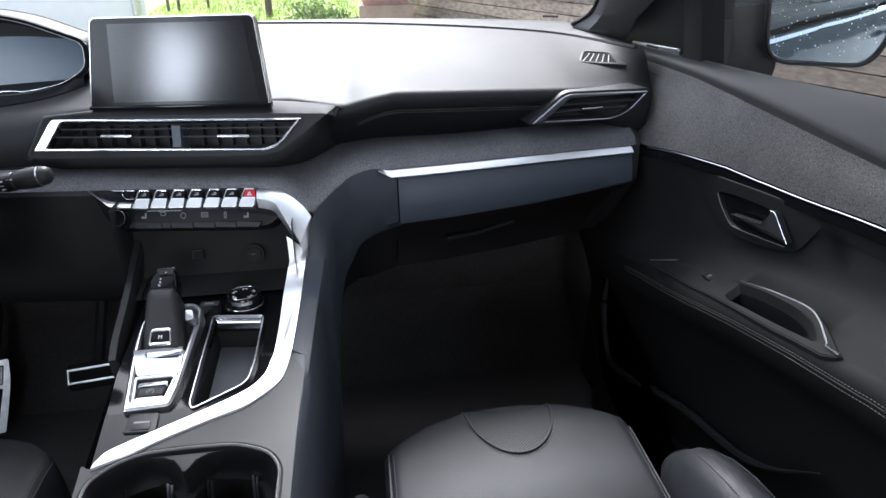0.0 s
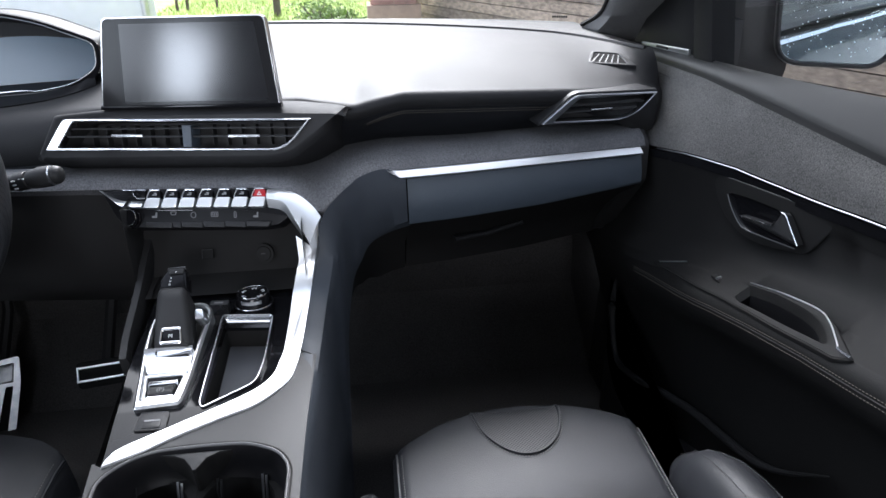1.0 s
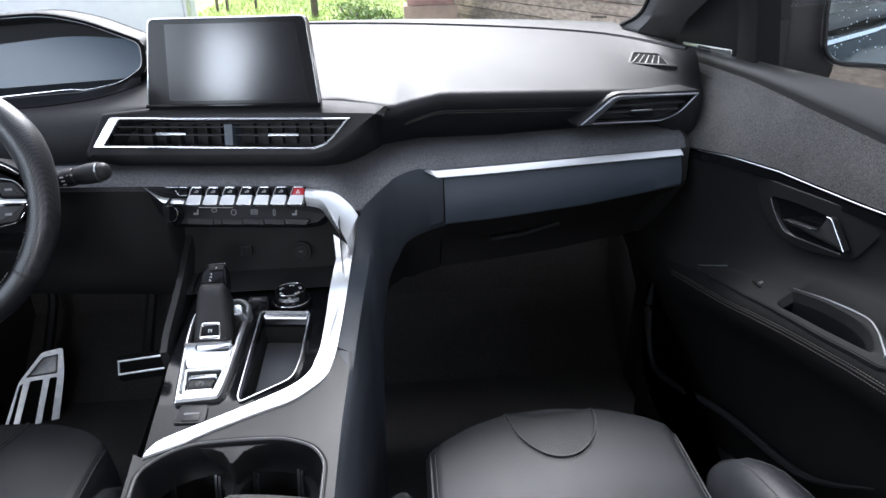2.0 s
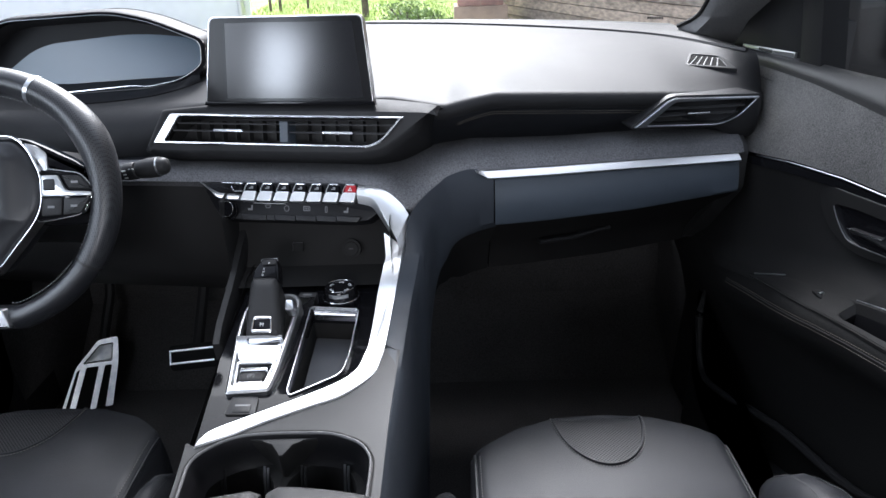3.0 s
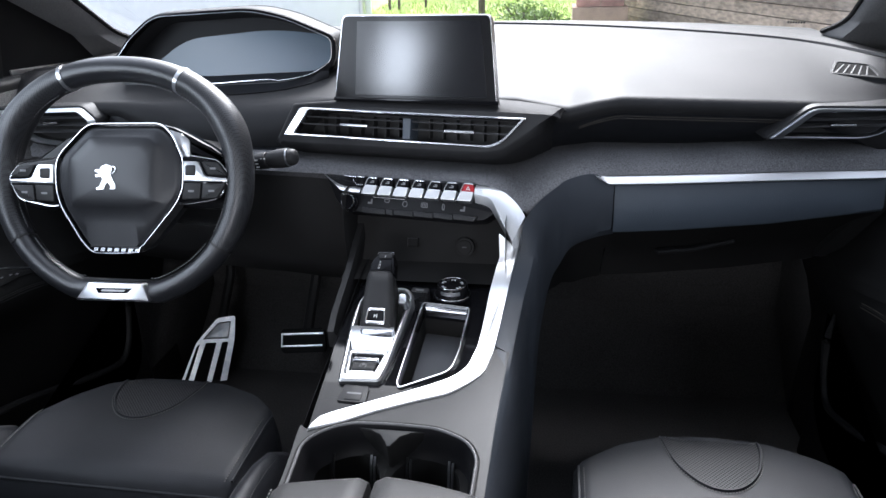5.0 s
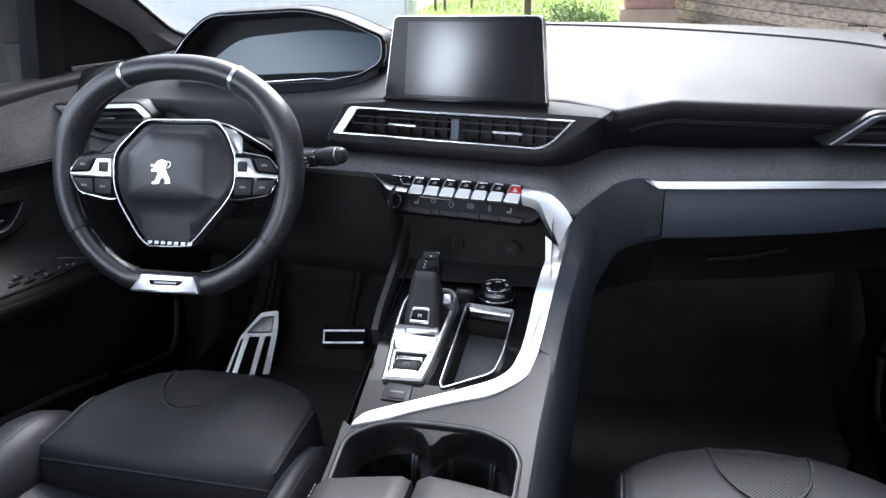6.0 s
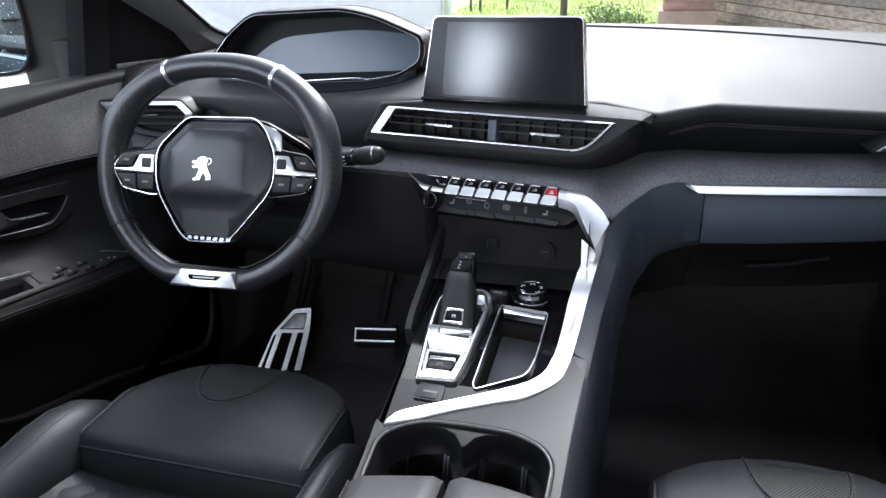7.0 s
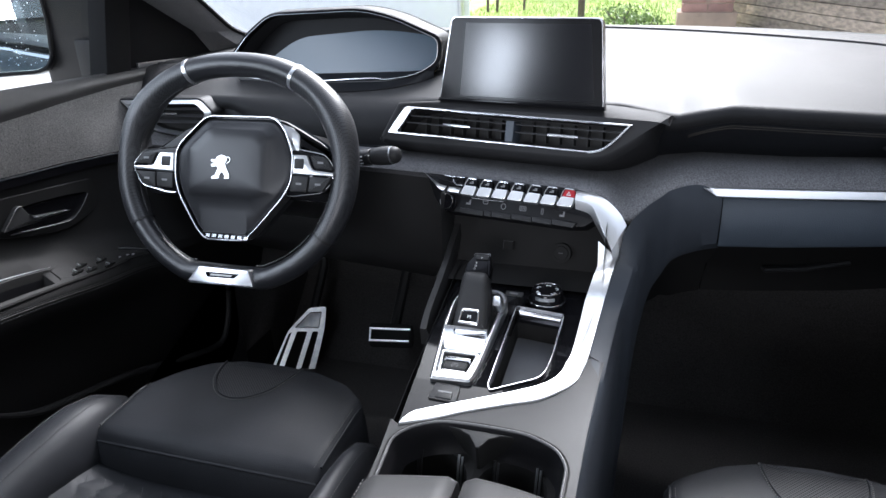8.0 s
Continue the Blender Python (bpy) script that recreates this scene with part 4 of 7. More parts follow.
part("emblem", plate(fillet(em, 0.0006, 2), [], WH, 0.022, 0.0305), RAILM, wheel, "bright abstract emblem")
part("tail", tube([WH.at(x, z - 0.0103, 0.030) for x, z in spline([(-0.3352, 0.8798), (-0.3310, 0.8831), (-0.3316, 0.8866), (-0.3346, 0.8874), (-0.3367, 0.8858)], 4)], 0.0007, 6, up=WH.n), RAILM, wheel)
for i in range(7):
    x = -0.3665 + i * 0.0092
    part("mark", prism([(x, 0.7815), (x + 0.001, 0.7855), (x + 0.007, 0.7855), (x + 0.006, 0.7815)], WH, 0.018, 0.0208), CHROME, wheel)
part("base_trim", prism(fillet([(-0.3735, 0.7875), (-0.368, 0.7797), (-0.311, 0.7815), (-0.3045, 0.7885)], 0.002, 2), WH, 0.0, 0.0192, 0.001), PIANO, wheel)


def spoke(s):
    """A spoke with its switches; s: +1 right, -1 left."""
    def q(pts):
        return [(WX + (-0.0045 if s > 0 else 0.0054) + s * a, WZ + b + (0.004 if s > 0 else -0.002)) for a, b in pts]
    def q2(pts):
        return [(x + (0.0085 if s > 0 else 0.0), z) for x, z in q([(0.086 + (a - 0.086) * (0.94 if s > 0 else 1.0), b) for a, b in pts])]
    sp = part("spoke", prism(fillet(q([(0.075, 0.026), (0.090, 0.024), (0.138, 0.018), (0.153, 0.0), (0.138, -0.024), (0.095, -0.031), (0.075, -0.030)]), 0.008, 4), WH, -0.02, 0.0165, 0.005), PIANO, wheel, "gloss black spoke with switches")
    part("arm", prism(fillet(q([(0.06, 0.055), (0.085, 0.050), (0.125, 0.026), (0.148, 0.012), (0.148, -0.030), (0.13, -0.036), (0.06, -0.036)]), 0.008, 4), WH, -0.035, -0.004, 0.004), PIANO, wheel)
    part("silver_trim", prism(fillet(q2([(0.086, 0.0165), (0.108, 0.0165), (0.117, 0.000), (0.147, -0.0015), (0.147, -0.0055), (0.086, -0.0055)]), [0.001, 0.003, 0.004, 0.001, 0.001, 0.001], 3), WH, 0.008, 0.0190, 0.001), SATIN, sp, "satin silver switch surround")
    part("thumb_wheel", prism(fillet(q2([(0.0905, 0.0125), (0.1045, 0.0125), (0.1045, 0.0005), (0.0905, 0.0005)]), 0.002, 3), WH, 0.008, 0.0200, 0.001), HARD, sp)
    btns = ([(0.112, 0.0165), (0.134, 0.0155), (0.146, 0.0015), (0.120, 0.0025)], [(0.086, -0.0075), (0.112, -0.0075), (0.110, -0.025), (0.086, -0.026)], [(0.114, -0.0075), (0.145, -0.0075), (0.133, -0.0235), (0.112, -0.025)])
    for i, k in enumerate(btns):
        b = part("button", prism(fillet(q2(k), 0.002, 3), WH, 0.008, 0.0187, 0.0012), GREYP, sp)
        mx, mz = sum(p[0] for p in k) / 4, sum(p[1] for p in k) / 4
        part("mark", prism(q2([(mx - 0.004, mz - 0.0012), (mx + 0.004, mz - 0.0012), (mx + 0.004, mz + 0.0012), (mx - 0.004, mz + 0.0012)]), WH, 0.0185, 0.0192), PRINT_DIM, b)
    if s > 0:
        part("wing", prism(fillet(q([(0.060, 0.059), (0.080, 0.055), (0.100, 0.0465), (0.126, 0.034), (0.147, 0.0185), (0.130, 0.0175), (0.104, 0.026), (0.095, 0.0195), (0.08, 0.03)]), 0.004, 3), WH, -0.01, 0.0125, 0.004), PIANO, wheel, "gloss black upper wing")
    pod = fillet(q([(0.080, 0.0265), (0.090, 0.0245), (0.138, 0.0185), (0.1535, 0.0), (0.138, -0.0245), (0.095, -0.0315), (0.080, -0.0305)]), 0.008, 4)
    part("pod_edge", tube([WH.at(p[0], p[1], 0.0125) for p in pod], 0.0009, 5, closed=True, up=WH.n), CHROME, sp, "fine chrome outline")
    if s < 0:
        return
    # Silver plate stands in for a reflection on the gloss black wing.
    part("wing_reflection", prism(fillet(q([(0.074, 0.0525), (0.091, 0.0475), (0.1015, 0.040), (0.102, 0.0225), (0.0965, 0.0185), (0.090, 0.030)]), 0.003, 3), WH, 0.0, 0.0140, 0.002), SATIN, wheel)


spoke(1)
spoke(-1)
col = bmesh.new()
loft(col, [[V(WX + p[0], y, 0.862 - 0.36 * (y - 0.62) + p[1]) for p in disc(r, 20)] for y, r in ((0.645, 0.05), (0.70, 0.062), (0.80, 0.07), (0.95, 0.07))], closed=True, cap=True)
part("column", col, HARD, wheel, "black steering column shroud")

stalk = thing("indicator_stalk", "black wiper stalk with a knurled round end, behind the steering wheel", "stalk", (-0.2, 0.70, 0.86))
part("lever", tube([V(-0.30, 0.715, 0.848), V(-0.24, 0.71, 0.856), V(-0.205, 0.705, 0.8612), V(-0.200, 0.7045, 0.862)], 0.0105, 14, scale=lambda t: 0.8 + 0.2 * t), HARD, stalk)
part("sleeve", tube([V(-0.2035, 0.705, 0.8612), V(-0.202, 0.7048, 0.8616), V(-0.190, 0.7035, 0.8636), V(-0.1885, 0.7033, 0.864)], 0.0112, 18, scale=lambda t: (0.92, 1, 1, 0.94)[min(3, int(t * 3.01))]), HARD, stalk, "turning black sleeve")
part("end_knob", tube([V(-0.1865, 0.703, 0.8645), V(-0.183, 0.7027, 0.865), V(-0.172, 0.7016, 0.8668), V(-0.160, 0.7003, 0.8686), V(-0.1570, 0.7000, 0.8691)], 0.0127, 20, scale=lambda t: (0.82, 0.92, 1.0, 0.99, 0.93)[min(4, int(t * 4.01))]), HARD, stalk, "rounded switch end")
part("end_ring", tube([V(-0.1580, 0.7001, 0.8690), V(-0.1563, 0.6999, 0.8693)], 0.0122, 20), SATIN, stalk, "fine silver ring")
part("end_button", tube([V(-0.1570, 0.7000, 0.8691), V(-0.152, 0.6995, 0.8699), V(-0.1485, 0.6991, 0.8704), V(-0.1465, 0.6989, 0.8707), V(-0.1458, 0.6988, 0.8708)], 0.0112, 20, scale=lambda t: (1, 0.97, 0.82, 0.55, 0.2)[min(4, int(t * 4.01))]), GREYP, stalk, "domed push button")
for i, (x, z) in enumerate(((-0.2015, 0.866), (-0.2005, 0.8615), (-0.1995, 0.857), (-0.194, 0.868), (-0.1905, 0.868), (-0.173, 0.8725), (-0.169, 0.8728))):
    part("mark", block((x, 0.6935 if i < 3 else 0.6945, z), (0.0042 if i < 3 else 0.0028, 0.0012, 0.0016), rot=Matrix.Rotation(-0.12, 4, "Y")), PRINT, stalk)
# ---- centre console ----
CP = Deck(0.66, 0.40, 0.17)
console = thing("centre_console", "dark centre console with gloss black panel and sweeping satin chrome rail", "console", (0.03, 0.5, FLOOR))
# rear deck round the cup holders
cup_o = fillet([(-0.052, 0.30), (-0.055, 0.398), (-0.036, 0.416), (-0.012, 0.4265), (0.03, 0.4285), (0.079, 0.427), (0.109, 0.414), (0.1205, 0.396), (0.1185, 0.30)], [0.001, 0.012, 0.012, 0.02, 0.02, 0.02, 0.014, 0.012, 0.001], 4)
deck_o = fillet([(-0.0625, 0.26), (-0.0625, 0.36), (-0.0665, 0.4215), (-0.0575, 0.4150), (0.012, 0.446), (0.083, 0.4775), (0.112, 0.507), (0.1205, 0.54), (0.1237, 0.553), (0.1425, 0.549), (0.139, 0.50), (0.1355, 0.44), (0.131, 0.26)],
                [0.001, 0.02, 0.003, 0.004, 0.02, 0.03, 0.02, 0.02, 0.001, 0.001, 0.03, 0.03, 0.001], 4)
part("deck", plate(deck_o, [cup_o], CP, -0.02, 0.0), GREYP, console, "graphite soft-touch console deck")
part("cup_trim", rim_ring(offset(cup_o, -0.0030), offset(cup_o, -0.0002), CP, -0.004, 0.0025, 0.0012), SATIN_GREY, console, "raised edge round the cup holders")
part("cup_gap", rim_ring(offset(cup_o, -0.0052), offset(cup_o, -0.0036), CP, -0.004, 0.0006), PIT, console, "dark gap round the edge")
well = bmesh.new()
loft(well, [[CP.at(p[0], p[1], d) for p in offset(cup_o, i)] for d, i in ((0.0, 0.0005), (-0.004, 0.0015), (-0.016, 0.0026), (-0.030, 0.0050), (-0.037, 0.0090))], closed=True)
part("cup_tray", well, CUPM, console, "gloss black cup holder tray")
CUPS, CUP_Y = (-0.0135, 0.0685), 0.384
cups = [[(cx + a, CUP_Y + e) for a, e in disc(0.0365, 32)] for cx in CUPS]
tray_o = offset(cup_o, 0.0030)


def rim_hit(c, a):
    """Where a ray from a cup's middle meets the tray's edge or the middle line."""
    d = Vector((math.cos(a), math.sin(a)))
    best = 1.0
    for i in range(len(tray_o)):
        p, q = tray_o[i - 1], tray_o[i]
        e = q - p
        den = d.x * e.y - d.y * e.x
        if abs(den) > 1e-12:
            t, u = ((p - c).x * e.y - (p - c).y * e.x) / den, ((p - c).x * d.y - (p - c).y * d.x) / den
            if t > 0 and -0.001 <= u <= 1.001:
                best = min(best, t)
    if (0.0275 - c.x) * d.x > 0:
        best = min(best, (0.0275 - c.x) / d.x)
    return c + d * best


for cx in CUPS:
    c = Vector((cx, CUP_Y))
    bm = bmesh.new()
    angles = [2 * math.pi * i / 128 for i in range(129)]
    loft(bm, [[CP.at(cx + 0.0365 * math.cos(a), CUP_Y + 0.0365 * math.sin(a), -0.036) for a in angles], [CP.at(*rim_hit(c, a), -0.034) for a in angles]])
    part("cup_floor", bm, PIT, console, "black rim round the cups")
for cx in CUPS:
    ring = disc(0.0365, 32)
    cup = bmesh.new()
    loft(cup, [[CP.at(cx + p[0] * k, CUP_Y + p[1] * k, d) for p in ring] for k, d in ((1.0, -0.0358), (0.985, -0.038), (0.93, -0.095), (0.01, -0.096))], closed=True)
    c = part("cup_holder", cup, PIT, console, "deep round cup holder")
    for k in (0, 1):
        for e in (0, 1):
            x, y = cx + (0.022 - 0.044 * k) + 0.004 * e, CUP_Y + 0.020 - 0.002 * e
            part("rib", tube([CP.at(x, y + 0.010, -0.030), CP.at(x, y + 0.005, -0.036), CP.at(x - 0.001, y - 0.001, -0.055), CP.at(x - 0.001, y - 0.002, -0.08)], 0.0013, 6, up=(1, 0, 0)), SATIN if k == 0 else HARD, c, "gripping rib")
wedge = [(-0.004, 0.4255), (0.0098, 0.4225), (0.0195, 0.4185), (0.0261, 0.410), (0.0295, 0.4045), (0.0325, 0.4045), (0.0355, 0.409), (0.0405, 0.4175), (0.050, 0.4225), (0.064, 0.4255)]
part("cup_lobe", prism(wedge, CP, -0.037, -0.0045), PIT, console, "dark wall between the cup holders")
part("cup_bridge", prism(wedge, CP, -0.0044, -0.0024, 0.0008), GREYP, console, "grey bridge between the cup holders")
# left wall of the console
bm = bmesh.new()
loft(bm, [[V(-0.0630 - 0.012 * k - 0.008 * min(1, max(0, (y - 0.42) / 0.1)), y, z) for k, z in ((0, zt), (0.4, zt - 0.01), (0.9, zt - 0.05), (1.0, 0.16))] for y, zt in ((0.20, 0.63), (0.37, 0.655), (0.418, 0.662), (0.50, 0.668), (0.62, 0.69), (0.70, 0.71), (0.85, 0.72))])
part("side_wall", bm, HARD, console)

# gloss black panel inside the rail
part("gloss_lip", plate([(-0.0570, 0.4170), (-0.054, 0.4155), (0.012, 0.4475), (0.045, 0.4645), (0.040, 0.4850), (-0.0612, 0.4850)], [], CP, -0.012, -0.001), PIANO, console, "gloss black lip by the cup holders")
bin_o = fillet([(0.0265, 0.6315), (0.0865, 0.625), (0.084, 0.545), (0.0785, 0.512), (0.0262, 0.4812), (0.0225, 0.489)], [0.004, 0.004, 0.02, 0.012, 0.004, 0.004], 4)
panel_o = [(-0.0612, 0.4855), (-0.054, 0.4855), (0.012, 0.4855), (0.0235, 0.4790), (0.078, 0.483), (0.103, 0.51), (0.116, 0.56), (0.122, 0.62), (0.124, 0.70), (-0.072, 0.70), (-0.068, 0.55)]
PP = Deck(0.6735, 0.486, 0.105)
part("gloss_panel", plate(panel_o, [bin_o], PP, -0.012, -0.001), PIANO, console, "gloss black lacquered panel")
part("bin_trim", rim_ring(offset(bin_o, -0.0011), offset(bin_o, 0.0007), CP, -0.006, 0.0018, 0.0006), CHROME, console, "thin chrome edge of the storage tray")
bn = bmesh.new()
loft(bn, [[CP.at(p[0], p[1], d) for p in bin_o] for d in (0, -0.05)], closed=True)
part("storage_tray", bn, PIT, console, "open storage tray")
part("tray_mat", prism(offset(bin_o, 0.0005), CP, -0.056, -0.05), TRAYM, console, "grey rubber tray mat")
part("tray_lip", prism([(0.030, 0.6295), (0.084, 0.6235), (0.083, 0.6165), (0.0315, 0.622)], CP, -0.012, -0.003, 0.001), CHROME, console)

# chrome rail
rail_out = [(-0.056, 0.4135, 0.6628), (-0.02, 0.4295, 0.6655), (0.010, 0.445, 0.6685), (0.052, 0.464, 0.6715), (0.084, 0.478, 0.674), (0.113, 0.507, 0.6785), (0.121, 0.532, 0.683), (0.1247, 0.559, 0.688), (0.1290, 0.619, 0.699), (0.1335, 0.655, 0.716), (0.1395, 0.6715, 0.744), (0.1447, 0.6735, 0.765)]
rail_in = [(-0.052, 0.423, 0.665), (-0.041, 0.435, 0.667), (0.008, 0.460, 0.671), (0.045, 0.479, 0.674), (0.080, 0.4985, 0.678), (0.0965, 0.518, 0.681), (0.1025, 0.540, 0.685), (0.1055, 0.560, 0.688), (0.1078, 0.615, 0.698), (0.110, 0.648, 0.711), (0.1155, 0.6655, 0.7315), (0.1205, 0.6685, 0.748)]
ROWF = Face(0.715, 0.078, -0.14, 0.82, 0.6)
head_out = [(0.1505, 0.7985), (0.1413, 0.8104), (0.1241, 0.8231), (0.1064, 0.8290), (0.0850, 0.8304)]
head_mid = [(0.1365, 0.7674), (0.1290, 0.7800), (0.1170, 0.7990), (0.1060, 0.8140), (0.0850, 0.8184)]
head_low = [(0.1365, 0.7655), (0.1275, 0.7755), (0.1135, 0.7935), (0.1030, 0.8050), (0.0850, 0.8090)]
ro, ri = spline(rail_out, 4), spline(rail_in, 4)
rows, facet = [], []
for i, (a, b) in enumerate(zip(ro, ri)):
    up = min(1.0, max(0.0, (i - 24) / 12))
    up = up * up * (3 - 2 * up)
    lay = 1 - up
    mid = a.lerp(b, 0.80 - 0.52 * up) + V(0, -0.0004 * lay, 0.0030 * lay)
    rows.append([a + V(0.001, 0.002 * up, -0.006), a + V(0, 0, 0.0012 * lay), a.lerp(mid, 0.10) + V(0, -0.0006 * lay, 0.0016 * lay), a.lerp(mid, 0.5) + V(0, -0.0006 * lay, 0.0014 * lay), mid + V(0.0006, 0, 0), mid - V(0.0008, 0, 0.0004), mid + V(-0.0004, 0.003, -0.004), mid + V(0.001, 0.010, -0.014)])
    facet.append([mid + V(-0.0004, 0.0006, -0.0008), b + V(0, 0.004 * up, 0.0022 * lay), b + V(0.002, 0.012 * up, -0.030 + 0.02 * up)])
for a, c, b in zip(spline(head_out, 5), spline(head_mid, 5), spline(head_low, 5)):
    rows.append([ROWF.at(*a, -0.014), ROWF.at(*a, -0.005), ROWF.at(*a.lerp(c, 0.22), -0.0005), ROWF.at(*a.lerp(c, 0.55), 0.003), ROWF.at(*a.lerp(c, 0.97), 0.0042), ROWF.at(*c.lerp(b, 0.1), 0.0036), ROWF.at(*b, -0.0035), ROWF.at(*b, -0.014)])
facet.append([V(0.1352, 0.6745, 0.7675), V(0.1188, 0.6850, 0.7765), V(0.1188, 0.6850, 0.7765) + V(0.002, 0.012, -0.010)])
bm = bmesh.new()
loft(bm, rows, closed=True, cap=True)
rail = part("rail", bm, RAILM, console, "sweeping satin chrome rail", 24)
bm = bmesh.new()
loft(bm, facet)
part("rail_facet", bm, RAILM, rail, "inner facet of the rail", 24)
# the recess in front of the selector, with socket and port
bm = bmesh.new()
loft(bm, [[V(x, y, z) for y, z in ((0.740, 0.806), (0.770, 0.796), (0.7685, 0.772), (0.7485, 0.722), (0.738, 0.708), (0.69, 0.700))] for x in (-0.10, 0.0, 0.130)])
part("recess", bm, PIT, console, "black storage recess under the key row")
bm = bmesh.new()
loft(bm, [[V(0.128, y, z) for z in (0.69, 0.80)] for y in (0.665, 0.77)])
part("recess_side", bm, DARK, console)
bm = bmesh.new()
loft(bm, [[V(-0.092, y, z) for z in (0.66, 0.82)] for y in (0.70, 0.77)])
part("recess_side", bm, DARK, console)
REC = Face(0.7500, z0=0.735, sz=0.35)
port = part("usb_port", prism(fillet([(-0.0165, 0.7265), (-0.0015, 0.7265), (-0.0015, 0.7385), (-0.0165, 0.7385)], 0.001, 2), REC, -0.004, 0.002, 0.0008), PIT, console, "small data socket")
part("opening", prism([(-0.0145, 0.7285), (-0.0035, 0.7285), (-0.0035, 0.7355), (-0.0145, 0.7355)], REC, 0.001, 0.0024), PIT, port)
part("port_edge", tube([REC.at(x, z, 0.0022) for x, z in ((-0.016, 0.7270), (-0.016, 0.7381), (-0.002, 0.7381))], 0.0003, 5), SATIN_GREY, port)
sock = part("power_socket", tube([REC.at(0.0656, 0.728, d) for d in (-0.01, 0.0035, 0.005)], 0.0135, 24), PIT, console, "round capped power socket")
part("cap", tube([REC.at(0.0656, 0.728, d) for d in (0.003, 0.0058, 0.0066)], 0.0108, 24, scale=lambda k: 1 - 0.12 * k), PIT, sock, "black socket cap")
part("mark", prism([(0.0625, 0.7275), (0.0685, 0.7275), (0.0685, 0.729), (0.0625, 0.729)], REC, 0.006, 0.0069), THREAD_DARK, sock)
# slim blade beside the driver's knee
blade = [V(-0.086, 0.80, 0.76), V(-0.088, 0.75, 0.735), V(-0.09, 0.69, 0.70), V(-0.092, 0.63, 0.672), V(-0.090, 0.60, 0.66)]
part("knee_blade", sweep(spline(blade, 4), [(-0.006, -0.02), (-0.008, 0.0), (-0.005, 0.012), (0.003, 0.012), (0.005, -0.02)]), GREYP, console, "grey knee-side edge")

# key row
keyrow = thing("key_row", "row of seven silver toggle keys, one red, under the centre vents", "switches", (0, 0.72, 0.79))
bar = fillet([(-0.129, 0.8300), (-0.068, 0.8325), (0.086, 0.8305), (0.100, 0.815), (0.112, 0.800), (0.098, 0.7905), (0.074, 0.7880), (-0.072, 0.789), (-0.098, 0.7885), (-0.112, 0.803)], 0.004, 3)
part("panel", prism(bar, ROWF, -0.03, -0.003, 0.002), PANELM, keyrow, "black panel")
wt_, wb_ = spline([(-0.1285, 0.8305), (-0.1129, 0.8231), (-0.0982, 0.8204), (-0.0735, 0.8202)], 5), spline([(-0.1280, 0.8298), (-0.1120, 0.8190), (-0.0990, 0.8112), (-0.0741, 0.8101)], 5)
bm = bmesh.new()
loft(bm, [[ROWF.at(*a, -0.012), ROWF.at(*a, -0.006), ROWF.at(*a.lerp(b, 0.3), -0.0012), ROWF.at(*a.lerp(b, 0.7), 0.0036), ROWF.at(*a.lerp(b, 0.94), 0.0048), ROWF.at(*b, 0.003), ROWF.at(*b, -0.008)] for a, b in zip(wt_, wb_)], closed=True, cap=True)
part("end_wing", bm, RAILM, keyrow, "pointed chrome end piece", 30)
part("upper_key", prism(fillet([(-0.0855, 0.8290), (-0.0690, 0.8288), (-0.0700, 0.8207), (-0.0805, 0.8208), (-0.0850, 0.8250)], 0.001, 2), ROWF, -0.004, 0.002, 0.001), PIANO, keyrow)
part("upper_key_edge", tube([ROWF.at(x, z, 0.0022) for x, z in ((-0.0850, 0.8262), (-0.0842, 0.8240), (-0.0802, 0.8207), (-0.0702, 0.8206))], 0.0006, 6), CHROME, keyrow)
for x0, x1 in ((-0.0985, -0.0820), (-0.0802, -0.0693)):
    part("upper_edge", prism([(x0, 0.8305), (x1, 0.8302), (x1, 0.8290), (x0 + 0.0008, 0.8293)], ROWF, -0.002, 0.003, 0.0004), CHROME, keyrow)
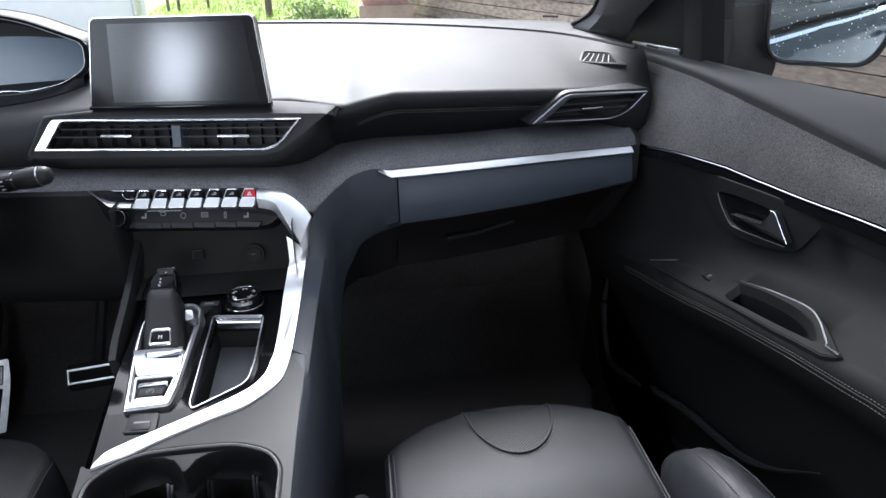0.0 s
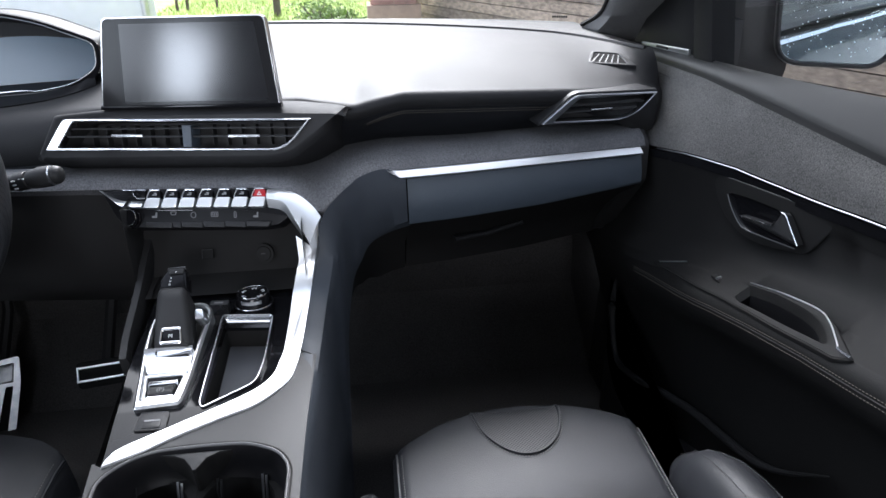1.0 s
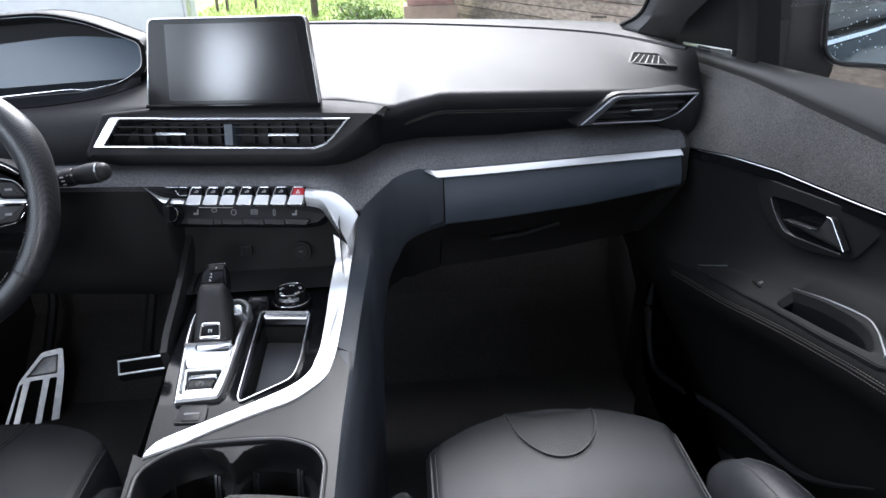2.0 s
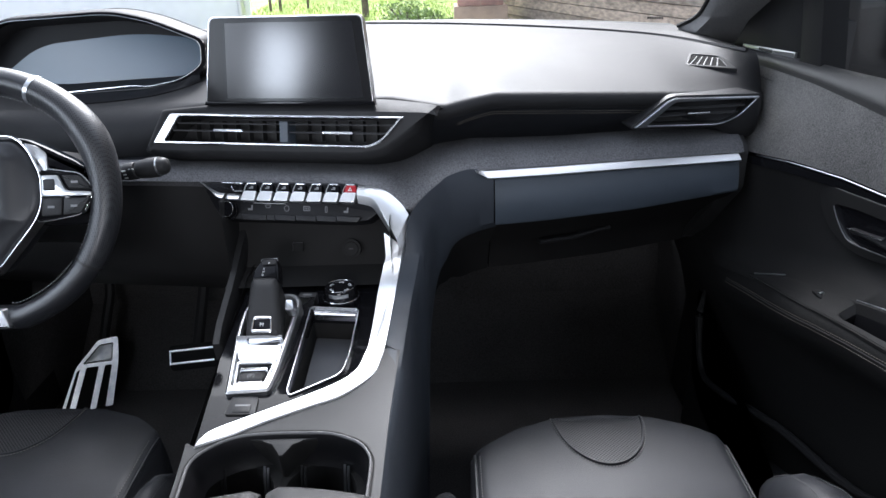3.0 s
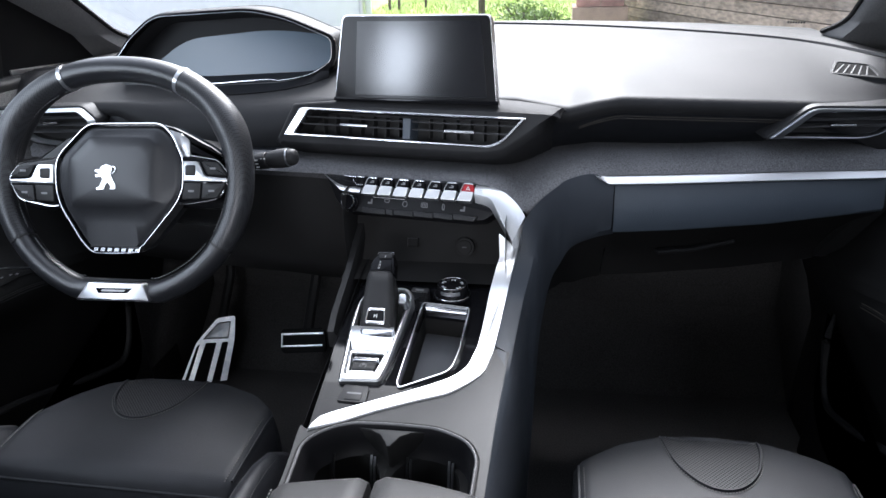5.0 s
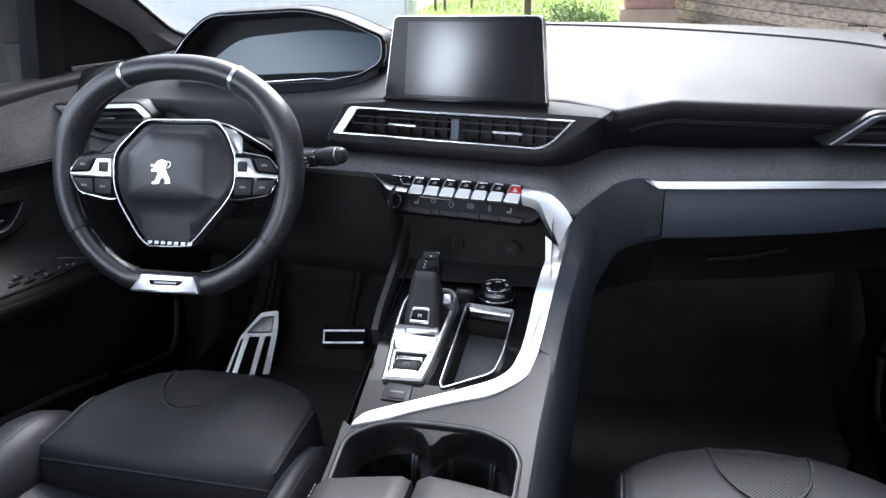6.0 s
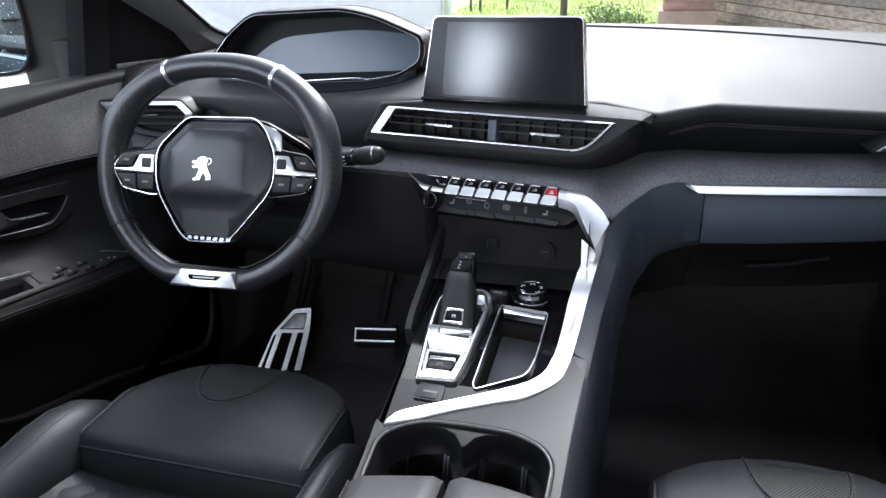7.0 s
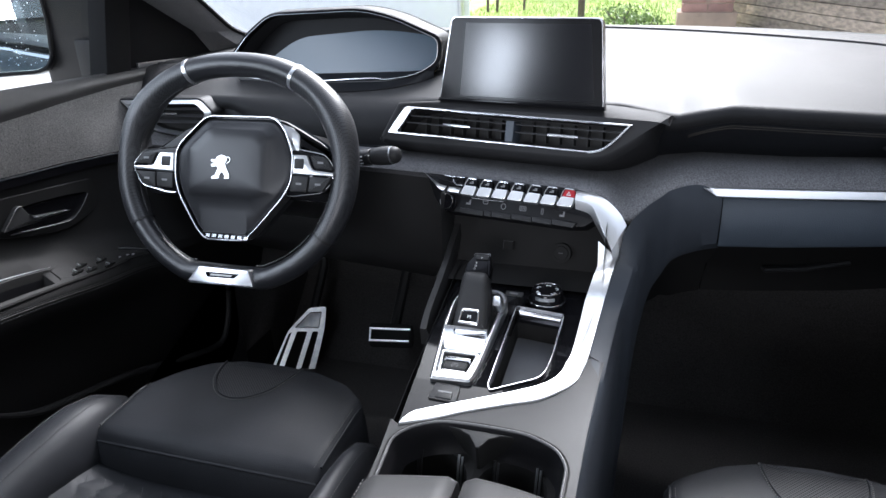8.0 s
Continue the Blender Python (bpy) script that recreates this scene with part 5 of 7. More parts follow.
for i in range(7):
    x = -0.0713 + i * 0.0222
    key = part("toggle_key", prism(fillet([(x + 0.0001, 0.8092), (x + 0.0052, 0.8203), (x + 0.0228, 0.8200), (x + 0.0200, 0.8090)], [0.002, 0.003, 0.0015, 0.003], 4), ROWF, -0.004, 0.0072, 0.0011), RAILM, keyrow, "silver toggle key", 2)
    part("key_face", prism(fillet([(x + 0.0062, 0.8206), (x + 0.0100, 0.8288), (x + 0.0216, 0.8286), (x + 0.0226, 0.8204)], 0.0008, 2), ROWF, -0.004, 0.0042, 0.0008), RED if i == 6 else PIANO, key, "red hazard key face" if i == 6 else "gloss black key face")
    part("key_lip", prism([(x + 0.0090, 0.8284), (x + 0.0212, 0.8282), (x + 0.0208, 0.8300), (x + 0.0096, 0.8302)], ROWF, -0.002, 0.0054, 0.0005), CHROME, key)
    part("key_flank", sweep([ROWF.at(a, b, 0.0046) for a, b in spline([(x + 0.0046, 0.8198), (x + 0.0060, 0.8235), (x + 0.0082, 0.8275), (x + 0.0098, 0.8295)], 3)], disc(0.0009, 6), up=ROWF.n), CHROME, key, "bright key edge")
    cx = x + 0.0146
    if i == 6:
        tri = [(cx - 0.003, 0.8222), (cx + 0.003, 0.8222), (cx + 0.0002, 0.8266)]
        part("mark", rim_ring(tri, [(cx - 0.0015, 0.8230), (cx + 0.0016, 0.8230), (cx + 0.0002, 0.8252)], ROWF, 0.004, 0.0049), PRINT, key)
    else:
        part("mark", prism([(cx - 0.0032, 0.8232), (cx + 0.0022, 0.8232), (cx + 0.0032, 0.8246), (cx - 0.0022, 0.8246)], ROWF, 0.004, 0.0048), PRINT_DIM, key)
        part("mark", prism([(cx + 0.0006, 0.8246), (cx + 0.0024, 0.8246), (cx + 0.0030, 0.8262), (cx - 0.0012, 0.8262)], ROWF, 0.004, 0.0048), PRINT_DIM, key)


def icon(kind, x, z):
    """A small printed pictogram under the keys."""
    if kind == "seat":
        part("mark", prism([(x - 0.003, z - 0.0030), (x + 0.0032, z - 0.0030), (x + 0.0036, z + 0.0030), (x + 0.0016, z + 0.0030), (x + 0.0012, z - 0.0008), (x - 0.003, z - 0.0008)], ROWF, -0.004, -0.0022), PRINT_DIM, keyrow)
        return
    if kind == "fan":
        outer = [(x + p[0], z + p[1]) for p in disc(0.0036, 14)]
    elif kind == "arch":
        outer = fillet([(x - 0.0042, z + 0.0018), (x + 0.0042, z + 0.0018), (x + 0.003, z - 0.0022), (x - 0.003, z - 0.0022)], 0.001, 3)
    elif kind == "screen":
        outer = fillet([(x - 0.0046, z - 0.0028), (x + 0.0046, z - 0.0028), (x + 0.0046, z + 0.0028), (x - 0.0046, z + 0.0028)], 0.0012, 3)
    else:
        outer = fillet([(x - 0.0016, z - 0.0036), (x + 0.0016, z - 0.0036), (x + 0.0016, z + 0.0036), (x - 0.0016, z + 0.0036)], 0.0014, 3)
    part("mark", rim_ring(outer, offset(outer, 0.0008), ROWF, -0.004, -0.0022), PRINT_DIM, keyrow)
    if kind == "screen":
        for k in (-1, 0, 1):
            part("mark", prism([(x + k * 0.0022 - 0.0005, z - 0.0014), (x + k * 0.0022 + 0.0005, z - 0.0014), (x + k * 0.0022 + 0.0005, z + 0.0014), (x + k * 0.0022 - 0.0005, z + 0.0014)], ROWF, -0.004, -0.0022), PRINT_DIM, keyrow)


for kind, x, z in (("seat", -0.0607, 0.8025), ("arch", -0.0363, 0.8045), ("fan", -0.0107, 0.8022), ("screen", 0.0164, 0.8026), ("pill", 0.0426, 0.8020), ("seat", 0.0688, 0.8017)):
    icon(kind, x, z)
part("shelf_edge", prism([(-0.0554, 0.8076), (-0.0105, 0.8073), (-0.0105, 0.8066), (-0.0554, 0.8069)], ROWF, -0.004, 0.001), CHROME, keyrow)
for x0, x1 in ((-0.0704, -0.0366), (-0.0360, -0.0254), (-0.0248, 0.0024), (0.0030, 0.0301), (0.0307, 0.0569), (0.0575, 0.0900)):
    tip = 0.0055 if x1 > 0.08 else 0.0
    part("lower_key", prism(fillet([(x0, 0.7945), (x1, 0.7936), (x1 - tip, 0.7876), (x0, 0.7884)], 0.0008, 2), ROWF, -0.004, 0.0018, 0.0008), HARD, keyrow, "black lower key")
part("lower_tip", prism(fillet([(-0.1000, 0.7945), (-0.0960, 0.7940), (-0.0880, 0.7884), (-0.0926, 0.7882)], 0.0008, 2), ROWF, -0.004, 0.0018, 0.0008), HARD, keyrow)
kn = bmesh.new()
kring = disc(0.0098, 22)
loft(kn, [[ROWF.at(-0.088 + p[0] * k, 0.7985 + p[1] * k, d) for p in kring] for k, d in ((1.12, -0.004), (1.1, 0.0), (1.0, 0.001), (0.94, 0.009), (0.82, 0.0105), (0.8, 0.009), (0.02, 0.0085))], closed=True)
part("volume_knob", kn, PIANO, keyrow, "small round volume knob")
part("knob_ring", tube([ROWF.at(-0.088 + p[0] * 0.9, 0.7985 + p[1] * 0.9, 0.0102) for p in kring], 0.0006, 5, closed=True, up=ROWF.n), CHROME, keyrow)

# gear selector
shifter = thing("gear_selector", "stubby electronic gear lever on a silver plate in the console", "gear lever", (-0.02, 0.58, 0.68))
sp_o = fillet([(-0.0430, 0.4825), (-0.0545, 0.580), (-0.0560, 0.625), (-0.048, 0.652), (0.002, 0.656), (0.0140, 0.640), (0.0138, 0.6226), (0.0082, 0.510), (0.0040, 0.4850)], [0.003, 0.02, 0.015, 0.015, 0.012, 0.010, 0.02, 0.02, 0.005], 4)
sp_i = fillet([(-0.0372, 0.4935), (-0.0480, 0.580), (-0.0500, 0.625), (-0.043, 0.645), (-0.002, 0.648), (0.0075, 0.634), (0.0070, 0.6226), (0.0022, 0.520), (-0.0030, 0.4940)], [0.003, 0.02, 0.012, 0.012, 0.010, 0.008, 0.02, 0.02, 0.004], 4)
part("plate", rim_ring(sp_o, sp_i, CP, -0.03, 0.0062, 0.0025), SATIN, shifter, "brushed silver surround")
part("well", prism(sp_i, CP, -0.006, -0.0025), PIT, shifter)
step = bmesh.new()
loft(step, [[CP.at(-0.0478 + 0.052 * k + 0.002 * (1 - k) * e, y, d) for k in np.linspace(0, 1, 7)] for y, d, e in ((0.5335, -0.003, 4), (0.5340, 0.0035, 4), (0.5375, 0.0050, 3), (0.550, 0.0062, 1), (0.5600, 0.0085, 0), (0.5660, 0.013, -1))])
part("step", step, CHROME, shifter, "bright step behind the lever", 50)
part("brake_bezel", rim_ring(fillet([(-0.0372, 0.4935), (-0.0425, 0.533), (0.0025, 0.5335), (-0.0030, 0.4940)], 0.002, 3), fillet([(-0.0345, 0.4985), (-0.0390, 0.5290), (-0.0010, 0.5295), (-0.0055, 0.4990)], 0.002, 3), CP, -0.004, 0.0040, 0.0012), SATIN, shifter)
pb = part("parking_brake", prism(fillet([(-0.0330, 0.5000), (-0.0350, 0.5135), (-0.0050, 0.5140), (-0.0068, 0.5005)], 0.002, 3), CP, -0.004, 0.0062, 0.0025), GREYP, shifter, "parking brake switch")
part("switch_edge", prism(fillet([(-0.0352, 0.5140), (-0.0345, 0.5195), (-0.0045, 0.5200), (-0.0042, 0.5145)], 0.001, 2), CP, -0.002, 0.0068, 0.0015), CHROME, pb, "bright front edge of the switch")
part("switch_edge", prism([(-0.0335, 0.4978), (-0.0332, 0.4998), (-0.0066, 0.5003), (-0.0062, 0.4983)], CP, -0.002, 0.0045, 0.0005), CHROME, pb)


def lettering(text, size, origin, u, v, mat, parent, name="lettering"):
    """Flat words; u: along the words, v: upwards."""
    cu = bpy.data.curves.new(name, "FONT")
    cu.body, cu.size, cu.align_x, cu.align_y, cu.extrude = text, size, "CENTER", "CENTER", 0.0001
    tmp = bpy.data.objects.new(name, cu)
    me = bpy.data.meshes.new_from_object(tmp)
    bpy.data.objects.remove(tmp)
    u, v = Vector(u).normalized(), Vector(v).normalized()
    n = u.cross(v).normalized()
    v = n.cross(u)
    m = Matrix((u, v, n)).transposed().to_4x4()
    m.translation = origin
    me.transform(m)
    me.materials.append(mat)
    ob = new(name, me)
    ob.parent = parent
    ob.matrix_parent_inverse = Matrix.Translation(-parent.location)
    return ob


lettering("(P)", 0.0075, CP.at(-0.0200, 0.507, 0.0066), (1, 0.05, 0), (0, 1, 0.17), PRINT_DIM, pb)
# lever body, leaning forward
LV = Face(0.600, -0.02, -0.06, 0.735, 1.15)
lever_o = fillet([(-0.0400, 0.7000), (-0.0415, 0.7300), (-0.0405, 0.7520), (-0.0072, 0.7522), (-0.0036, 0.7330), (0.0034, 0.7005)], [0.006, 0.01, 0.009, 0.007, 0.01, 0.006], 5)
bm = bmesh.new()
loft(bm, [[LV.at(p[0], p[1], -0.05) for p in offset(lever_o, 0.004)], [LV.at(p[0], p[1], -0.012) for p in lever_o], [LV.at(p[0], p[1], -0.004) for p in offset(lever_o, 0.0008)], [LV.at(p[0], p[1], 0.0) for p in offset(lever_o, 0.004)], [LV.at(-0.019 + (p[0] + 0.019) * 0.5, 0.725 + (p[1] - 0.725) * 0.6, 0.002) for p in lever_o]], closed=True, cap=True)
lev = part("lever", bm, GREYP, shifter, "grained black lever grip", 60)
part("lever_foot", prism(fillet([(-0.0365, 0.6900), (-0.0392, 0.7015), (0.0040, 0.7020), (0.0055, 0.6935)], 0.002, 3), LV, -0.04, -0.001, 0.004), CHROME, lev, "chrome foot of the lever")
bt = fillet([(-0.0325, 0.7035), (-0.0308, 0.7165), (-0.0085, 0.7170), (-0.0065, 0.7040)], 0.003, 4)
mb = part("mode_button", rim_ring(bt, offset(bt, 0.0022), LV, -0.002, 0.0038, 0.0008), CHROME, lev, "square chrome-edged button")
part("button_face", prism(offset(bt, 0.0022), LV, -0.002, 0.0028, 0.0008), PIANO, mb)
lettering("M", 0.0062, LV.at(-0.0195, 0.710, 0.0031), (1, -0.06, 0), (0, 1.15, 1), PRINT, mb)
top_o = fillet([(-0.0390, 0.7480), (-0.0388, 0.7560), (-0.0345, 0.7612), (-0.0285, 0.7668), (-0.0105, 0.7675), (-0.0080, 0.7620), (-0.0058, 0.7480)], [0.002, 0.004, 0.004, 0.002, 0.002, 0.004, 0.002], 4)
tp = part("lever_top", prism(top_o, LV, -0.022, -0.003, 0.003), PIANO, lev, "gloss black lever top")
part("top_edge", tube([LV.at(x, z, -0.0028) for x, z in ((-0.0298, 0.7650), (-0.0290, 0.7668), (-0.0098, 0.7676), (-0.0090, 0.7655))], 0.0004, 5), GUNM, tp)
part("park_button", prism(fillet([(-0.0272, 0.7612), (-0.0286, 0.7655), (-0.0102, 0.7664), (-0.0105, 0.7618)], 0.001, 2), LV, -0.004, -0.0010, 0.0006), GREYP, tp, "small park button")
lettering("P", 0.0035, LV.at(-0.0190, 0.7628, -0.0009), (1, -0.06, 0), (0, 1.15, 1), PRINT, tp)
for i, ch in enumerate("DNR"):
    lettering(ch, 0.0034, LV.at(-0.0262 + 0.0006 * i, 0.7530 + 0.0027 * i, -0.0026), (1, -0.06, 0), (0, 1.15, 1), PRINT, tp)
part("side_release", prism(fillet([(0.0020, 0.7245), (0.0008, 0.7345), (0.0110, 0.7347), (0.0135, 0.7255)], 0.003, 3), LV, -0.03, -0.010, 0.003), SATIN, lev, "silver release tab")
park = part("mode_switch", prism(fillet([(-0.0375, 0.457), (-0.0345, 0.481), (-0.0065, 0.4795), (-0.0055, 0.456)], 0.003, 3), CP, -0.004, 0.0010, 0.0006), HARD, shifter, "square drive mode switch")
ms = fillet([(-0.0375, 0.457), (-0.0345, 0.481), (-0.0065, 0.4795), (-0.0055, 0.456)], 0.003, 3)
part("switch_edge", rim_ring(offset(ms, -0.0003), offset(ms, 0.0005), CP, -0.004, 0.0012), DARK, park)
part("switch_face", prism(fillet([(-0.0305, 0.4585), (-0.0288, 0.4705), (-0.0118, 0.470), (-0.0112, 0.458)], 0.002, 3), CP, 0.0, 0.0020, 0.0008), GREYP, park)
part("mark", prism([(-0.0285, 0.4665), (-0.0285, 0.4688), (-0.0125, 0.4685), (-0.0125, 0.4662)], CP, 0.001, 0.0024), PRINT_DIM, park)

# drive programme knob
knob = thing("drive_mode_knob", "round gloss black rotary knob with chrome rings on the console", "knob", (0.059, 0.645, 0.70))
KN = Deck(0.7020, 0.660, -0.02, 0.0585, 0.0)
kr = disc(0.0205, 40)
bm = bmesh.new()
loft(bm, [[KN.at(0.0600 + p[0] * k, 0.660 + p[1] * k, d) for p in kr] for k, d in ((1.22, -0.028), (1.20, -0.003), (1.12, -0.0015), (1.06, -0.002), (1.02, 0.004), (0.98, 0.0105), (0.93, 0.0120), (0.86, 0.0120), (0.84, 0.0110), (0.02, 0.0108))], closed=True)
part("body", bm, PIANO, knob)
part("base_ring", tube([KN.at(0.0600 + p[0] * 1.14, 0.660 + p[1] * 1.14, -0.0016) for p in kr], 0.0008, 6, closed=True), CHROME, knob, "chrome base ring")
part("top_ring", tube([KN.at(0.0600 + p[0] * 0.91, 0.660 + p[1] * 0.91, 0.0122) for p in kr], 0.0006, 6, closed=True), CHROME, knob, "thin chrome ring")
# The glint on the knob's front is built as a silver band.
band = [kr[k % 40] for k in range(26, 35)]
part("front_glint", sweep([KN.at(0.0600 + p[0] * 1.01, 0.660 + p[1] * 1.01, 0.0060) for p in band], [(-0.0004, -0.0022), (-0.0004, 0.0022), (0.0004, 0.0022), (0.0004, -0.0022)]), SATIN, knob, "silver band for the glint on the knob")
for a in (90, 25, 155, 222, 318):
    x, y = 0.0600 + 0.0125 * math.cos(radians(a)), 0.660 + 0.0125 * math.sin(radians(a))
    ca, sa = math.cos(radians(a)), math.sin(radians(a))
    for w0, w1, r0, r1 in ((-0.0030, 0.0030, 0.0012, 0.0020), (-0.0030, -0.0020, -0.0014, 0.0012), (0.0018, 0.0026, -0.0012, 0.0012)):
        part("mark", prism([(x - sa * w + ca * r, y + ca * w + sa * r) for w, r in ((w0, r0), (w1, r0), (w1, r1), (w0, r1))], KN, 0.0104, 0.0112), PRINT, knob)
part("hill_switch", prism(fillet([(0.006, 0.652), (0.007, 0.662), (0.030, 0.661), (0.029, 0.650)], 0.002, 3), CP, -0.03, 0.0015, 0.0008), HARD, knob)
part("switch_edge", prism([(0.006, 0.6505), (0.006, 0.652), (0.029, 0.650), (0.029, 0.6485)], CP, -0.02, 0.002), CHROME, knob)
part("mark", prism([(0.012, 0.655), (0.012, 0.658), (0.023, 0.6575), (0.023, 0.6545)], CP, 0.001, 0.0019), PRINT_DIM, knob)

# armrest lids behind the cup holders
for x0, x1, f0, f1 in ((-0.0485, 0.0335, 0.315, 0.331), (0.0395, 0.138, 0.334, 0.322)):
    bm = bmesh.new()
    rows = []
    for y in (-0.02, 0.15, 0.26, None):
        for dy, dz in (((0, 0),) if y is not None else ((0.0, -0.0005), (0.006, -0.004), (0.009, -0.012), (0.008, -0.035))):
            row = []
            for k in np.linspace(0, 1, 11):
                x = x0 + (x1 - x0) * k
                yy = (f0 + (f1 - f0) * (k if x0 < 0 else k ** 2)) - 0.009 + dy if y is None else y
                e = min(k, 1 - k) * (x1 - x0)
                row.append(V(x, yy, 0.691 + dz - 0.006 * max(0, 1 - e / 0.008) ** 2 - (0.004 * ((x - 0.03) / 0.1) ** 2)))
            rows.append(row)
    for row in rows:
        row.insert(0, V(row[0].x - 0.0002, row[0].y, min(row[0].z, 0.65)))
        row.append(V(row[-1].x + 0.0002, row[-1].y, min(row[-1].z, 0.65)))
    loft(bm, rows)
    part("armrest_lid", bm, GREYP, console, "graphite armrest lid", 50)
part("seam", stitches([V(-0.0464, 0.02 + 0.0122 * i, 0.6885) for i in range(24)], 0.0045, 0.0006), THREAD_STITCH, console, "pale stitched edge")
part("armrest_base", block((0.0415, 0.13, 0.40), (0.183, 0.32, 0.50), 0.01), HARD, console)

# ---- pedals ----
AC = Face(1.27, -0.63, 0.34, 0.28, 0.62)
acc = thing("accelerator_pedal", "long bare-metal accelerator pedal with rubber inlays in the driver's footwell", "pedal", (-0.64, 1.2, FLOOR))
ao = fillet([(-0.5957, 0.2835), (-0.636, 0.282), (-0.679, 0.234), (-0.7205, 0.104), (-0.607, 0.081), (-0.591, 0.238)], [0.006, 0.006, 0.006, 0.004, 0.004, 0.02], 3)
holes = [fillet([(-0.604, 0.2727), (-0.6336, 0.2724), (-0.6653, 0.2397), (-0.605, 0.2362)], 0.003, 2), fillet([(-0.670, 0.231), (-0.6776, 0.2263), (-0.7093, 0.114), (-0.698, 0.112)], 0.002, 2),
         fillet([(-0.658, 0.2315), (-0.632, 0.230), (-0.6545, 0.104), (-0.687, 0.110)], 0.003, 2), fillet([(-0.620, 0.230), (-0.605, 0.229), (-0.6214, 0.098), (-0.643, 0.102)], 0.003, 2)]
part("plate", plate(ao, holes, AC, -0.003, 0.004), STEEL, acc, "polished metal pedal face")
part("rubber", prism(offset(ao, 0.004), AC, -0.012, -0.001), RUBBER, acc, "black rubber inlay")
part("plate_inlay", prism(offset(holes[0], 0.002), AC, -0.002, 0.003, 0.001), STEEL, acc)
part("arm", tube([V(-0.63, 1.27, 0.26), V(-0.63, 1.36, 0.36), V(-0.63, 1.40, 0.5)], 0.012), HARD, acc)
BK = Face(1.17, 0.0, 0.0, 0.32, 0.6)
brake = thing("brake_pedal", "wide brake pedal with black rubber pad and two metal ribs", "pedal", (-0.37, 1.2, 0.3))
bo = fillet([(-0.423, 0.3185), (-0.322, 0.3255), (-0.316, 0.283), (-0.416, 0.275)], 0.008, 4)
part("pad", prism(bo, BK, -0.012, 0.004, 0.003), RUBBER, brake, "black rubber pad")
part("edge", rim_ring(offset(bo, -0.002), offset(bo, 0.003), BK, -0.008, 0.003, 0.001), RUBBER, brake, "rubber edge")
for z in (0.3115, 0.288):
    part("rib", prism([(-0.419, z - 0.0035), (-0.322, z + 0.0035), (-0.322, z + 0.0080), (-0.419, z + 0.0010)], BK, 0.0, 0.008, 0.001), STEEL, brake, "polished rib")
part("rib", prism([(-0.4195, 0.2850), (-0.4155, 0.2850), (-0.4175, 0.3125), (-0.4215, 0.3125)], BK, 0.0, 0.0078, 0.001), STEEL, brake, "polished rib")
part("arm", tube([V(-0.37, 1.185, 0.30), V(-0.37, 1.30, 0.42), V(-0.37, 1.33, 0.6)], 0.013), HARD, brake)
